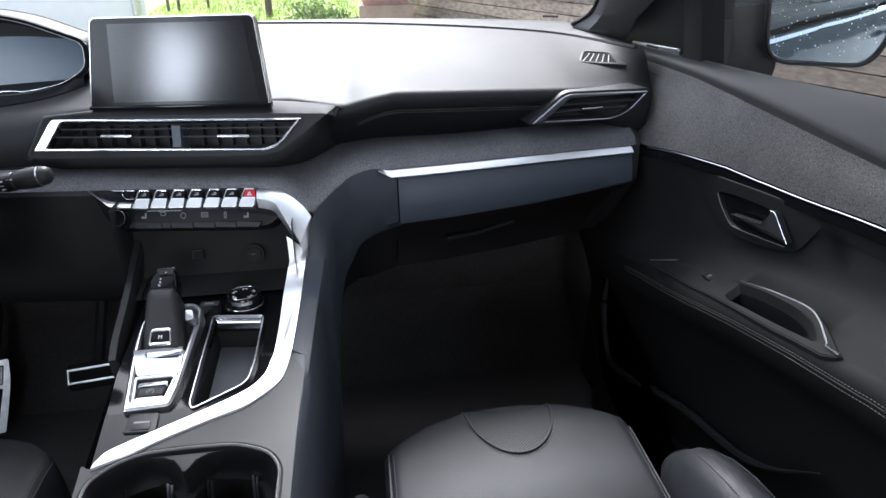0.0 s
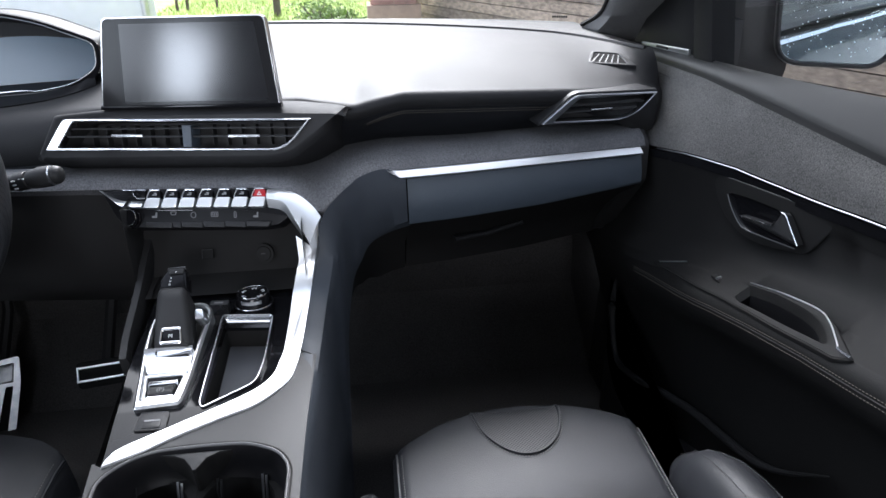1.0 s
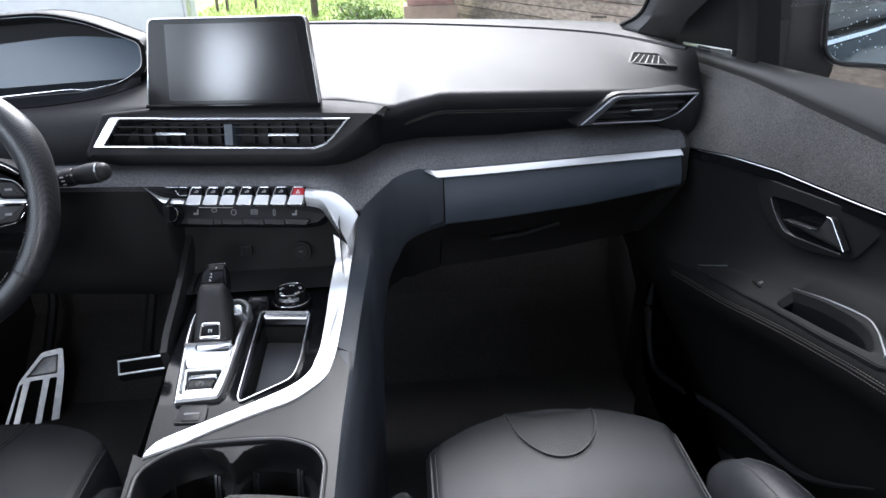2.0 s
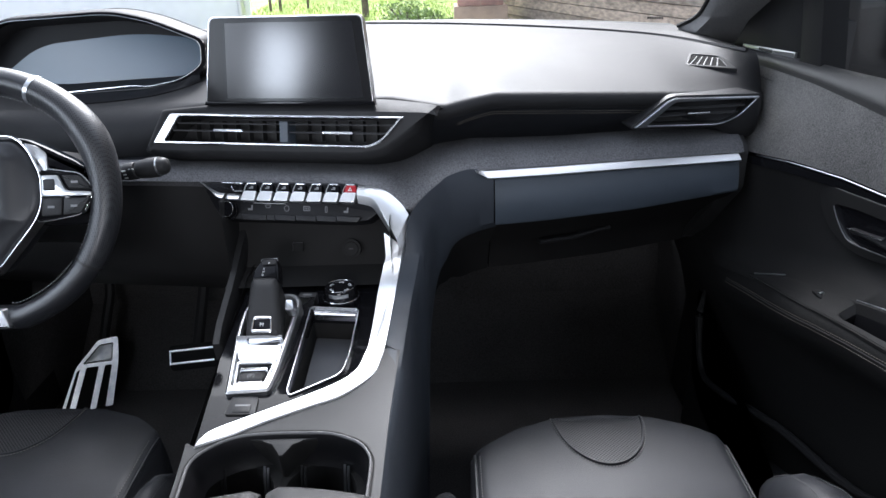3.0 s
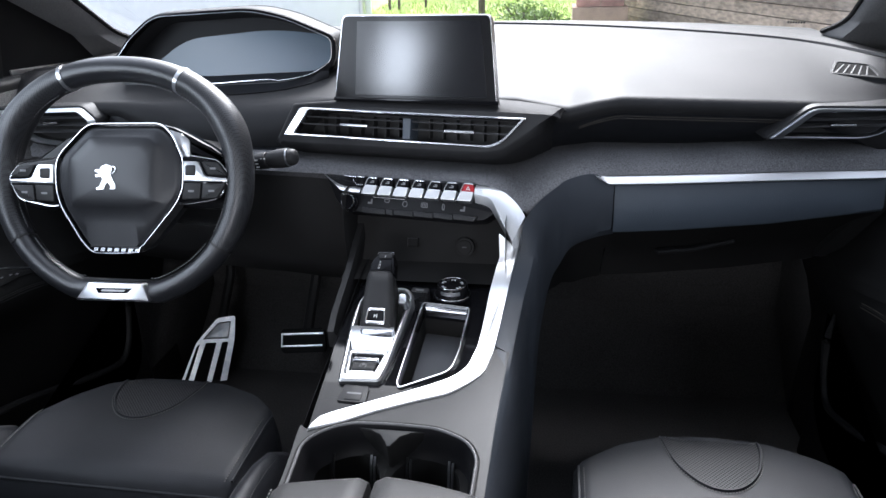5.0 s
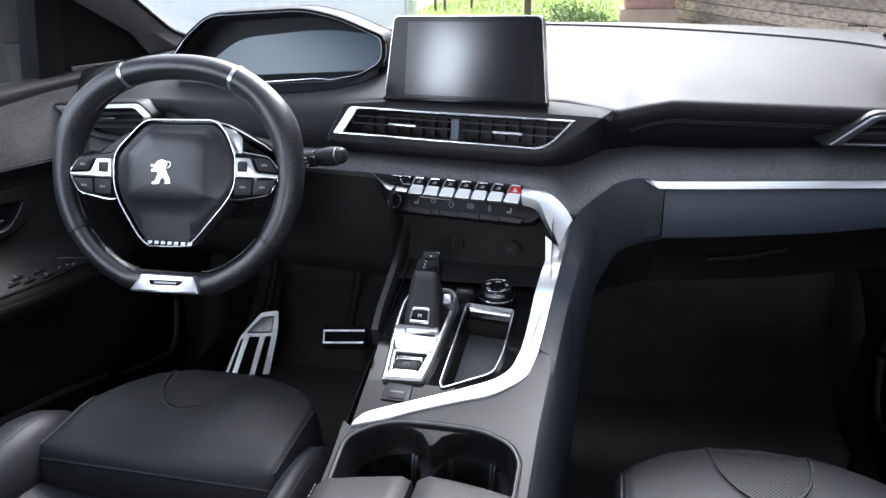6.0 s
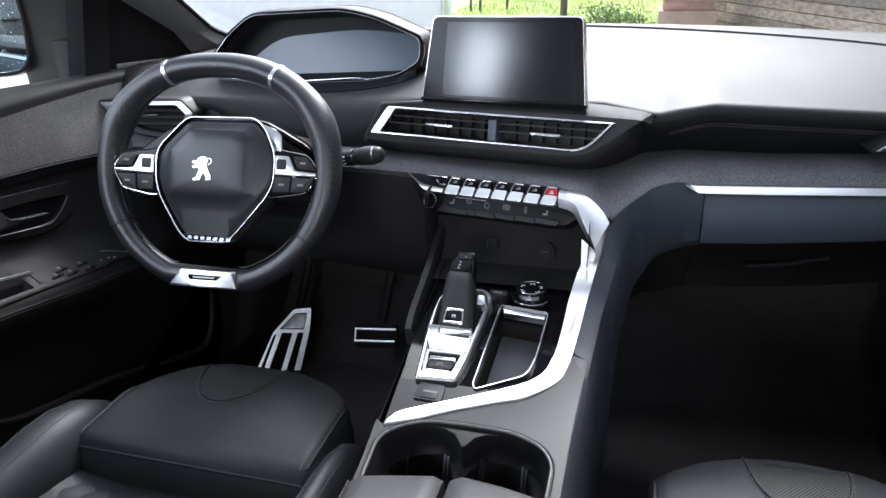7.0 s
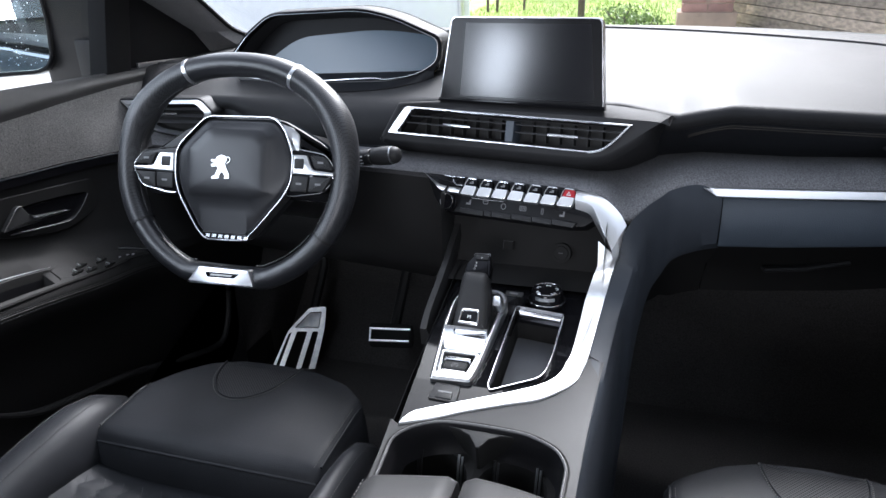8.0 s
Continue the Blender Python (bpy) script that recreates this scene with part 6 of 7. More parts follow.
# ---- seats ----
def seat(cx, fy, name_label, mirror):
    """A leather sports seat; cx: its middle, fy: the front of the cushion, mirror: which side is outboard."""
    st = thing("leather_seat", name_label, "seat", (cx, fy - 0.3, FLOOR), "front seats")
    top = 0.556
    HW = 0.156 if mirror > 0 else 0.168
    fb = fy - 0.022
    lean = 0.012 if mirror > 0 else 0.014

    def pad_edge(k):
        """Half of the thigh pad's plan: x from the middle against y behind the front."""
        return lerp(abs(k - lean), (0, 0.06, 0.11, 0.145, 0.17), (0, -0.004, -0.020, -0.043, -0.062) if mirror > 0 else (0, -0.002, -0.017, -0.046, -0.080))
    us = np.linspace(-1, 1, 33)
    bm = bmesh.new()
    rows = []
    for v in (0, 0.015, 0.05, 0.12, 0.3, 0.6, 0.9, 0.97, 1.0):
        row = []
        for u in us:
            x = HW * u
            yf, yb = fy + pad_edge(x), fb - 0.172 - 0.01 * (1 - u * u)
            y = yf + (yb - yf) * v
            edge = max(0, (abs(u) - 0.92) / 0.08) ** 2
            z = top + 0.010 * (1 - u * u) - 0.004 * v - 0.010 * edge
            z -= 0.05 * max(0, 1 - v / 0.05) ** 2 + 0.006 * max(0, 1 - v / 0.3) ** 2
            z -= 0.010 * max(0, (v - 0.9) / 0.1) ** 2
            row.append(V(cx + x, y, z))
        row.insert(0, row[0] + V(-0.001, 0, -0.07))
        row.append(row[-1] + V(0.001, 0, -0.07))
        rows.append(row)
    rows.insert(0, [p + V(0, -0.012, -0.06) for p in rows[0]])
    seam = [p + V(0, -0.003, -0.006) for p in rows[-1]]
    rows += [seam, [p + V(0, -0.003, -0.005) for p in seam], [p + V(0, -0.010, -0.026) for p in seam], [p + V(0, -0.010, -0.070) for p in seam]]
    loft(bm, rows)
    pad = part("thigh_pad", bm, LEATHER, st, "smooth black leather thigh pad", 60)

    def on_pad(u, y, lift):
        x = HW * u
        yf, yb = fy + pad_edge(x), fb - 0.182
        v = (y - yf) / (yb - yf)
        z = top + 0.010 * (1 - u * u) - 0.004 * v - 0.05 * max(0, 1 - v / 0.05) ** 2 - 0.006 * max(0, 1 - max(v, 0) / 0.3) ** 2
        return V(cx + x, y, z + lift)
    # perforated tongue with its piping
    off = 0.02 if mirror > 0 else -0.08
    pts = [(u + off, y) for u, y in [(-0.355, -0.006), (-0.34, -0.03), (-0.28, -0.065), (-0.15, -0.093), (0.0, -0.103), (0.15, -0.095), (0.28, -0.070), (0.345, -0.035), (0.36, -0.006)]]
    cur = [on_pad(u * 1.0, fy + y, 0.0012) for u, y in spline(pts, 5)]
    bm = bmesh.new()
    rows = []
    for k in np.linspace(0, 1, 8):
        row = []
        for u, y in spline(pts, 5):
            row.append(on_pad(u * 1.0, fy - 0.008 + (y + 0.008) * k if y < -0.008 else fy + y, 0.0008))
        rows.append(row)
    loft(bm, rows)
    part("perforated_tongue", bm, PERF, pad, "perforated leather tongue", 60)
    part("piping", tube(cur, 0.0017, 6), LEATHER, pad)
    part("stitching", stitches([on_pad(u * 1.03, fy + y - 0.004, 0.0012) for u, y in spline([(a * 1.0, b) for a, b in pts], 5)], 0.0036, 0.0008), THREAD_STITCH, pad, "dark stitching")
    for s in (-1, 1):
        part("stitching", stitches([on_pad(s * 0.93, fy - 0.075 - 0.0040 * i, 0.0008) for i in range(30)], 0.0042, 0.0006), THREAD_STITCH, pad)
        part("edge_welt", tube([on_pad(s * 0.965, fy - 0.062 - 0.0072 * i, -0.0035) for i in range(18)], 0.0020, 6), LEATHER, pad)
    # quilted main cushion
    bm = bmesh.new()
    loft(bm, [[V(cx + 0.165 * u, y, 0.514 - 0.02 * (0.4 - y + fy - 0.6) + 0.012 * u * u * u * u - dz) for u in us] for y, dz in ((fb - 0.184, 0.06), (fb - 0.184, 0.022), (fb - 0.187, 0.014), (fb - 0.195, 0.010), (fb - 0.26, 0.004), (fy - 0.35, 0.008), (fy - 0.48, 0.022), (fy - 0.62, 0.03))])
    quilt = []
    for y in np.linspace(fb - 0.197, fy - 0.36, 64):
        row = []
        for u in np.linspace(-0.93, 0.93, 110):
            x = 0.165 * u
            zig = abs(((fb - y - 0.215) / 0.032) % 1.0 - 0.5) * 0.020 - 0.005
            k = ((x - zig + 0.14) / 0.028) % 1.0
            puff = (4 * k * (1 - k)) ** 0.5 * min(1.0, (fb - 0.197 - y) / 0.012)
            row.append(V(cx + x, y, 0.514 - 0.02 * (0.4 - y + fy - 0.6) - 0.005 - 0.01 * max(0, 1 - (fb - 0.184 - y) / 0.05) + 0.012 * u ** 4 + 0.0015 * puff))
        quilt.append(row)
    cush = part("cushion", bm, LEATHER, st, "quilted black leather cushion", 60)
    bm = bmesh.new()
    loft(bm, quilt)
    part("quilted_panel", bm, LEATHER, cush, "puffed quilting with dark stitching", 60)
    for i in range(11):
        x0 = -0.14 + 0.028 * i
        zig = [V(cx + x0 + 0.010 * (k % 2) - 0.005, fb - 0.215 - 0.016 * k, 0.5125 - 0.0006 * k) for k in range(9)]
        part("quilting", stitches([q + V(0, 0, 0.0012) for q in zig], 0.0046, 0.0005), THREAD_DARK, st, "dark zigzag quilting")
    part("front_roll", tube([p + V(0, -0.0005, -0.001) for p in seam[1:-1]], 0.0021, 8), LEATHER, pad, "piped rear edge")
    # side bolsters
    inner_w = 0.034 if mirror > 0 else 0.026
    for s in (-1, 1):
        out = s == mirror
        rows = []
        for k in np.linspace(0, 1, 16):
            y = fy - 0.105 - 0.55 * k
            g = min(1.0, (k / 0.16)) ** 0.5 if k < 0.16 else 1.0
            w, h = (0.050 if out else inner_w) * (0.35 + 0.65 * g), (0.075 if mirror > 0 else 0.067) * (0.3 + 0.7 * g) if out else 0.062 * (0.3 + 0.7 * g)
            c = V(cx + s * (0.195 if out else 0.226 - 1.2 * inner_w) + s * k * (0.03 if out else 0.015), y, (0.520 if mirror > 0 else 0.517) + (0.055 if mirror > 0 else -0.065) * k if out else 0.512 + 0.04 * k)
            rows.append([c + V(s * w * math.cos(a), 0, h * math.sin(a)) for a in np.linspace(-0.5 * math.pi, 1.2 * math.pi, 15)])
        bm = bmesh.new()
        loft(bm, rows, closed=True, cap=True)
        b = part("bolster", bm, LEATHER, st, "raised leather side bolster", 60)
        for j in (7, 9):
            part("stitching", stitches([r[j] + V(0, 0, 0.0008) for r in rows], 0.0042, 0.0006), THREAD_DARK, b)
    part("base", block((cx, fy - 0.33, 0.35), (0.36, 0.46, 0.26), 0.02), HARD, st, "black seat base")
    rows = []
    for k in np.linspace(0, 1, 8):
        c = V(cx, fy - 0.62 - 0.30 * k, 0.50 + 0.62 * k)
        w = 0.21 - 0.05 * k
        rows.append([c + V(-w, 0.05, 0), c + V(-w * 0.6, 0.01, 0), c + V(w * 0.6, 0.01, 0), c + V(w, 0.05, 0), c + V(w, -0.07, 0), c + V(-w, -0.07, 0)])
    bm = bmesh.new()
    loft(bm, rows, closed=True, cap=True)
    part("backrest", bm, LEATHER, st, "black leather backrest", 60)
    part("headrest", block((cx, fy - 0.93, 1.21), (0.27, 0.10, 0.19), 0.035), LEATHER, st, "padded leather headrest")
    return st


seat(0.3765, 0.590, "black leather passenger seat with perforated tongue on the thigh pad", 1)
seat(-0.336, 0.633, "black leather driver's seat with quilted cushion and dark stitching", -1)


# ---- front doors ----
def door(s, dx, label, driver):
    """A door trim; s: +1 passenger side, -1 driver's side; dx shifts it outwards."""
    d = thing("door_1" if s > 0 else "door_2", label, "door", (s * (0.74 + dx), 0.4, FLOOR), "front doors", "structure")

    def W(x, y, z):
        return V(s * (x + dx), y, z)
    ys = [1.20, 1.12, 1.06, 1.02] + list(np.linspace(1.0, -0.40, 57))

    def sill(y):
        return lerp(y, (-0.4, 0.446, 0.62, 0.737, 0.855, 1.0, 1.11, 1.2), (0.90, 0.910, 0.919, 0.9235, 0.926, 0.924, 0.921, 0.918))

    def sill_top(y):
        return lerp(y, (-0.4, 0.489, 0.649, 0.781, 0.95, 1.19), (0.965, 0.958, 0.948, 0.942, 0.936, 0.924))

    def strip_z(y):
        return sum(strip_raw(y + e) for e in (-0.06, -0.03, 0, 0.03, 0.06)) / 5

    def strip_raw(y):
        return lerp(y, (-0.4, 0.415, 0.469, 0.564, 0.621, 0.681, 0.737, 0.794, 0.836, 0.886, 1.2), (0.89, 0.851, 0.844, 0.832, 0.828, 0.825, 0.822, 0.819, 0.816, 0.808, 0.80))

    def inboard(y):
        """The panel sweeps inwards to meet the dashboard."""
        return lerp(y, (-0.4, 0.60, 0.70, 0.80, 0.87, 0.95, 1.2), (0.0, 0.0, -0.007, -0.033, -0.061, -0.066, -0.05))

    def armz(y):
        z = lerp(y, (-0.4, 0.286, 0.332, 0.414, 0.52, 0.663, 0.849, 0.95), (0.81, 0.762, 0.752, 0.736, 0.711, 0.673, 0.628, 0.61))
        return z + (lerp(y, (0.3, 0.47, 0.56, 0.68, 0.74), (-0.04, -0.031, -0.023, -0.013, -0.006)) if driver else 0.0)

    def reach(y):
        return lerp(y, (-0.4, 0.62, 0.70, 0.80, 0.86, 0.95), (1, 1, 0.92, 0.5, 0.16, 0.0))
    bm = bmesh.new()
    loft(bm, [[W(0.77, y, sill_top(y) - 0.03), W(0.748, y, sill_top(y) - 0.003), W(0.742, y, sill_top(y)), W(0.735, y, sill_top(y) * 0.75 + sill(y) * 0.25), W(0.727, y, sill(y) + 0.004), W(0.7235, y, sill(y) - 0.003), W(0.7245, y, sill(y) - 0.007), W(0.735, y, sill(y) - 0.010)] for y in ys])
    part("sill_cap", bm, SILLM, d, "dark grey soft sill cap under the glass", 60)
    bm = bmesh.new()
    loft(bm, [[W(0.735, y, sill(y) - 0.006)] + [W(0.7265 - 0.014 * k - 0.005 * math.sin(math.pi * k) + inboard(y) * k ** 1.3, y, (sill(y) - 0.007) * (1 - k) + (strip_z(y) + 0.003) * k) for k in (0.0, 0.15, 0.3, 0.45, 0.6, 0.75, 0.9, 1.0)] for y in ys])
    part("cloth_panel", bm, CLOTH_DOOR, d, "grey melange cloth door panel", 60)
    # The shadow line below the sill cap is laid in as a dark strip.
    part("sill_shadow", sweep([W(0.7262, y, sill(y) - 0.0085) for y in ys if y < 1.1], [(-0.002, -0.005), (-0.002, 0.005), (0.002, 0.005), (0.002, -0.005)]), DARK, d, "dark strip for the shadow under the sill cap")
    path = [W((0.7105 if s > 0 else 0.7090) + inboard(y), y, strip_z(y) + 0.001) for y in ys if y <= 0.86]
    part("strip", sweep(path, [(-0.0012, -0.0008), (-0.0011, 0.0006), (0.0006, 0.0010), (0.0012, 0.0003), (0.0011, -0.0007)]), GUNM, d, "thin chrome strip")
    path = [W(0.712 + inboard(y), y, strip_z(y) - 0.006) for y in ys if y <= 0.89]
    part("strip_base", sweep(path, [(-0.003, -0.007), (-0.003, 0.004), (0.003, 0.004), (0.003, -0.007)]), PIANO, d, "gloss black strip base")

    ahead = 0.025 if driver else 0.0

    def sink(y):
        """The depth of the pull recess in the armrest."""
        return 0.044 * min(1.0, max(0.0, (y - ahead - 0.398) / 0.012)) * min(1.0, max(0.0, (0.572 + ahead * 0.4 - y) / 0.012))
    bm = bmesh.new()
    rows = []
    ys2 = sorted(set(ys) | {0.398, 0.404, 0.410, 0.423, 0.429, 0.435, 0.546, 0.552, 0.560, 0.566, 0.572, 0.576, 0.582}, reverse=True)
    for y in ys2:
        a, r, b, st = armz(y), reach(y), inboard(y), strip_z(y)
        rows.append([W(0.712 + b, y, st - 0.010), W(0.7145 + b, y, st - 0.03), W(0.716 + b, y, (st + a) / 2 + 0.03), W(0.714 + b, y, a + 0.055), W(0.704 + b * 0.9 - 0.004 * r, y, a + 0.036), *[W(0.700 + b - (0.004 + 0.046 * q) * r, y, a + 0.036 - 0.033 * q - sink(y) * w) for q, w in ((0.52, 0), (0.58, 1), (0.98, 1), (1.02, 0))], W(0.700 + b * 0.9 - 0.052 * r, y, a + 0.002),
                     W(0.700 + b * 0.9 - 0.060 * r, y, a - 0.008), W(0.700 + b * 0.9 - 0.062 * r, y, a - 0.020), W(0.702 + b * 0.9 - 0.055 * r, y, a - 0.045), W(0.704 + b * 0.7 - 0.02 * r, y, a - 0.075), W(0.708 + b * 0.4, y, a - 0.12), W(0.712, y, 0.40), W(0.705, y, 0.30), W(0.70, y, 0.17)])
    loft(bm, rows)
    part("lower_panel", bm, DOORM, d, "black lower door panel with padded armrest", 60)
    for k in (0.42, 1.0):
        part("stitching", stitches([r[10].lerp(r[11], k) + V(-s * 0.0008, 0, 0.0) for r, y in zip(rows, ys2) if y < 0.86], 0.0046, 0.0005, (s, 0, 0)), THREAD_DARK if driver else THREAD_SEAM, d, "dark armrest stitching" if driver else "tan armrest stitching")
    seam = [r[10].lerp(r[11], 0.70) + V(-s * 0.0002, 0, 0.0) for r, y in zip(rows, ys2) if y < 0.86]
    part("seam", tube(seam, 0.0007, 5), DARK, d, "dark armrest seam")
    # map pocket
    pocket = [(1.04, 0.50), (1.03, 0.32), (0.95, 0.27), (0.84, 0.30), (0.52, 0.42), (0.30, 0.47), (0.10, 0.48), (0.10, 0.17), (1.06, 0.17)]
    part("map_pocket", prism(fillet(pocket, [0.01, 0.05, 0.04, 0.05, 0.08, 0.05, 0.02, 0.01, 0.01], 4), Side(s, 0.705 + dx), -0.01, 0.028, 0.008), HARD, d, "dark map pocket", 50)
    lip = spline([(1.011, 0.515), (1.018, 0.46), (1.012, 0.421), (0.992, 0.375), (0.956, 0.351), (0.869, 0.374), (0.715, 0.423), (0.564, 0.460), (0.489, 0.496), (0.406, 0.562)], 4)
    # Driver's lip darkened for its shade; passenger's widened for its lit band.
    part("pocket_lip", tube([W(0.700 + 0.4 * inboard(q[0]), q[0], q[1]) for q in lip], 0.0065, 8, scale=lambda k: min(1.0 + (1.2 * max(0.0, 1 - k / 0.3) if not driver else 0.0), 0.25 + 9 * k, 0.15 + 4 * (1 - k))), DARK if driver else GREYP, d, "rounded edge of the map pocket")
    # inner handle in its bezel
    HS = Side(s, 0.7105 + dx, y0=0.55, sy=-0.07)
    hy, hz = (0.024, -0.020) if driver else (0.0, 0.0)

    def spot(pts):
        return [(y + hy, z + hz) for y, z in pts]
    bez = fillet(spot([(0.745, 0.8065), (0.610, 0.820), (0.4964, 0.831), (0.537, 0.7726), (0.6138, 0.7505), (0.6633, 0.7458), (0.705, 0.7577), (0.7264, 0.7734)]), [0.004, 0.1, 0.004, 0.012, 0.03, 0.03, 0.03, 0.02], 4)
    bowl = fillet(spot([(0.7048, 0.7908), (0.6638, 0.7986), (0.6049, 0.8044), (0.580, 0.8051), (0.5515, 0.7758), (0.557, 0.7703), (0.6488, 0.7558), (0.6689, 0.7575), (0.6908, 0.7737)]), [0.008, 0.03, 0.03, 0.006, 0.003, 0.003, 0.02, 0.015, 0.02], 4)
    hb = part("handle_bezel", plate(bez, [bowl], HS, -0.016, 0.0), DOORM, d, "black bezel of the door release")
    part("bezel_joint", tube([HS.at(y, z, -0.0012) for y, z in bez], 0.0010, 5, True), DARK, hb)
    cy, cz = 0.628 + hy, 0.780 + hz
    dish = bmesh.new()
    loft(dish, [[HS.at(cy + (p[0] - cy) * k, cz + (p[1] - cz) * k, e) for p in bowl] for k, e in ((1, 0.0), (0.97, -0.0008), (0.92, -0.0024), (0.8, -0.0033), (0.02, -0.0036))], closed=True)
    part("bowl", dish, PIANO, hb, "glossy black bowl behind the lever")
    # Lighter grey tube puts in the lit lower edge of the bowl.
    part("lit_bowl_rim", tube([HS.at(y, z, 0.0004) for y, z in spline(spot([(0.7035, 0.788), (0.6908, 0.7737), (0.6689, 0.7585), (0.6488, 0.7568), (0.600, 0.7640), (0.557, 0.7708)]), 4)], 0.0008, 5), SATIN_GREY, hb)
    lv = spot([(0.6552, 0.7775), (0.612, 0.7845), (0.5966, 0.7872), (0.5873, 0.7945), (0.580, 0.808), (0.5762, 0.8105), (0.5697, 0.8091), (0.5413, 0.782), (0.5894, 0.7800), (0.606, 0.7775), (0.6515, 0.7720)])
    h = part("release_handle", prism(fillet(lv, 0.002, 3), HS, 0.002, 0.0100, 0.003), GREYP, d, "dark release lever")
    part("handle_edge", tube([HS.at(y, z, 0.0104) for y, z in spline(spot([(0.6552, 0.7767), (0.625, 0.7815), (0.5966, 0.7863), (0.590, 0.7895), (0.5873, 0.7936)]), 4)], 0.0012, 6, scale=lambda k: 0.6 + 0.6 * k), CHROME, h, "bright lever edge")
    part("handle_edge", tube([HS.at(y, z, 0.0104) for y, z in spline(spot([(0.5785, 0.8095), (0.5697, 0.8091), (0.557, 0.797), (0.5413, 0.782)]), 4)], 0.0010, 6), CHROME, h, "bright lever edge")
    # switch pack and pull recess on the armrest

    def A(q, y, lift):
        """A point on the armrest; q: 0 outboard to 1 inboard."""
        b, r = inboard(y), reach(y)
        return W(0.700 + b - 0.004 * r - q * 0.046 * r, y, armz(y) + 0.036 - 0.033 * q + lift)
    def around(pts, keep):
        """A closed outline in (q, y), smoothed but for the corners kept."""
        m = 6
        out = [(V(*pts[i]).lerp(V(*pts[(i + 1) % len(pts)]), k / m)) for i in range(len(pts)) for k in range(m)]
        fixed = {i * m for i in keep}
        for _ in range(5):
            out = [p if i in fixed else (out[i - 1] + p * 2 + out[(i + 1) % len(out)]) / 4 for i, p in enumerate(out)]
        return [(p.x, p.y + ahead * (1 if p.y < 0.7 else 0.3)) for p in out]
    ring_o = around([(0.92, 0.787), (0.54, 0.722), (0.50, 0.65), (0.46, 0.58), (0.44, 0.51), (0.46, 0.45), (0.62, 0.412), (1.05, 0.357), (1.18, 0.375), (1.20, 0.46), (1.10, 0.59), (1.05, 0.68)], (0, 1, 7, 8))
    ring_i = around([(0.78, 0.572), (0.62, 0.572), (0.56, 0.572), (0.54, 0.562), (0.52, 0.515), (0.57, 0.46), (0.72, 0.422), (0.99, 0.397), (1.05, 0.40), (1.06, 0.46), (1.03, 0.55), (0.95, 0.572)], (2, 10))
    cq, cy = 0.80, 0.48 + ahead
    rings = [[A(a[0] + (b[0] - a[0]) * k, a[1] + (b[1] - a[1]) * k, e) for a, b in zip(ring_o, ring_i)] for k, e in ((0, -0.004), (0, 0.0018), (0.06, 0.0032), (0.3, 0.0032), (0.6, 0.0032), (0.92, 0.0030), (1.0, 0.0018))]
    deep = [[A(b[0] + (cq - b[0]) * kq, b[1] + (cy - b[1]) * ky, e) for b in ring_i] for kq, ky, e in ((0.17, 0.10, -0.007), (0.20, 0.11, -0.010), (0.22, 0.12, -0.046))]
    bm = bmesh.new()
    loft(bm, rings + deep[:1], closed=True)
    grip = part("switch_plate", bm, DOORM, d, "dark switch plate with the moulded pull recess", 32)
    # The deep walls take a blacker material to carry the recess's shade.
    bm = bmesh.new()
    loft(bm, deep, closed=True)
    part("pull_recess", bm, PANELM, grip, "inside of the pull recess, blackened for its shade", 32)
    part("plate_joint", tube([A(q, y, 0.0012) for q, y in ring_o], 0.0017, 5, True), PIT, grip)
    part("plate_edge", tube([A(q, y, 0.0042) for q, y in ring_o[1:7]], 0.0010, 5), RAILM, grip)
    line = [(0.50, 0.575), (0.46, 0.51), (0.48, 0.45), (0.62, 0.422), (0.86, 0.395), (1.01, 0.380)]
    part("grip_edge", tube([A(q, y + ahead, 0.0042) for q, y in spline(line, 5)], 0.0009, 6, scale=lambda k: min(1.0, 0.3 + 3 * k)), RAILM, grip, "fine bright edge")
    part("grip_tip", tube([A(q, y + ahead, 0.0046) for q, y in ((1.015, 0.381), (1.04, 0.370), (1.055, 0.359))], 0.0019, 6), CHROME, grip, "bright corner of the pull recess")
    spots = [(0.68, 0.632)] if not driver else [(0.87, 0.627), (0.70, 0.643), (0.92, 0.652), (0.72, 0.682), (0.95, 0.688)]
    for q, y in spots:
        at = A(q, y, 0.0035)
        sw = part("window_switch", block(at - V(0, 0, 0.0012), (0.009, 0.022, 0.004), 0.0016), DOORM, grip, "window switch")
        part("switch_tip", tube([at + V(-s * 0.003, -0.003, 0.0012), at + V(s * 0.003, -0.001, 0.0016)], 0.0022, 8), RAILM, sw, "bright switch tip")
    if driver:
        for q, y in ((0.85, 0.716), (0.87, 0.732), (0.92, 0.742)):
            part("mark", block(A(q, y, 0.0036), (0.004, 0.005, 0.001)), PRINT_DIM, grip)
    # tweeter sail at the front of the window
    SS = Side(s, 0.742 + dx)
    part("sail", prism([(1.20, 0.92), (0.92, 0.928), (0.944, 1.02), (0.97, 1.12), (1.06, 1.06), (1.12, 1.0)], SS, -0.012, 0.0, 0.002), SAILM, d, "black sail panel with speaker")
    bar = part("sail_trim", prism(fillet([(1.150, 0.9255), (0.953, 0.9345), (0.953, 0.9435), (1.150, 0.9315)], 0.001, 2), SS, 0.0, 0.004, 0.001), SATIN, d, "silver speaker trim bar")
    part("mark", prism([(1.08, 0.930), (1.03, 0.9325), (1.03, 0.9365), (1.08, 0.9345)], SS, 0.003, 0.0046), DARK, bar)
    # window frame, glass and outer skin
    post = [(0.928, 0.925), (0.866, 0.925), (0.895, 1.04), (0.925, 1.14), (0.985, 1.14), (0.957, 1.04)]
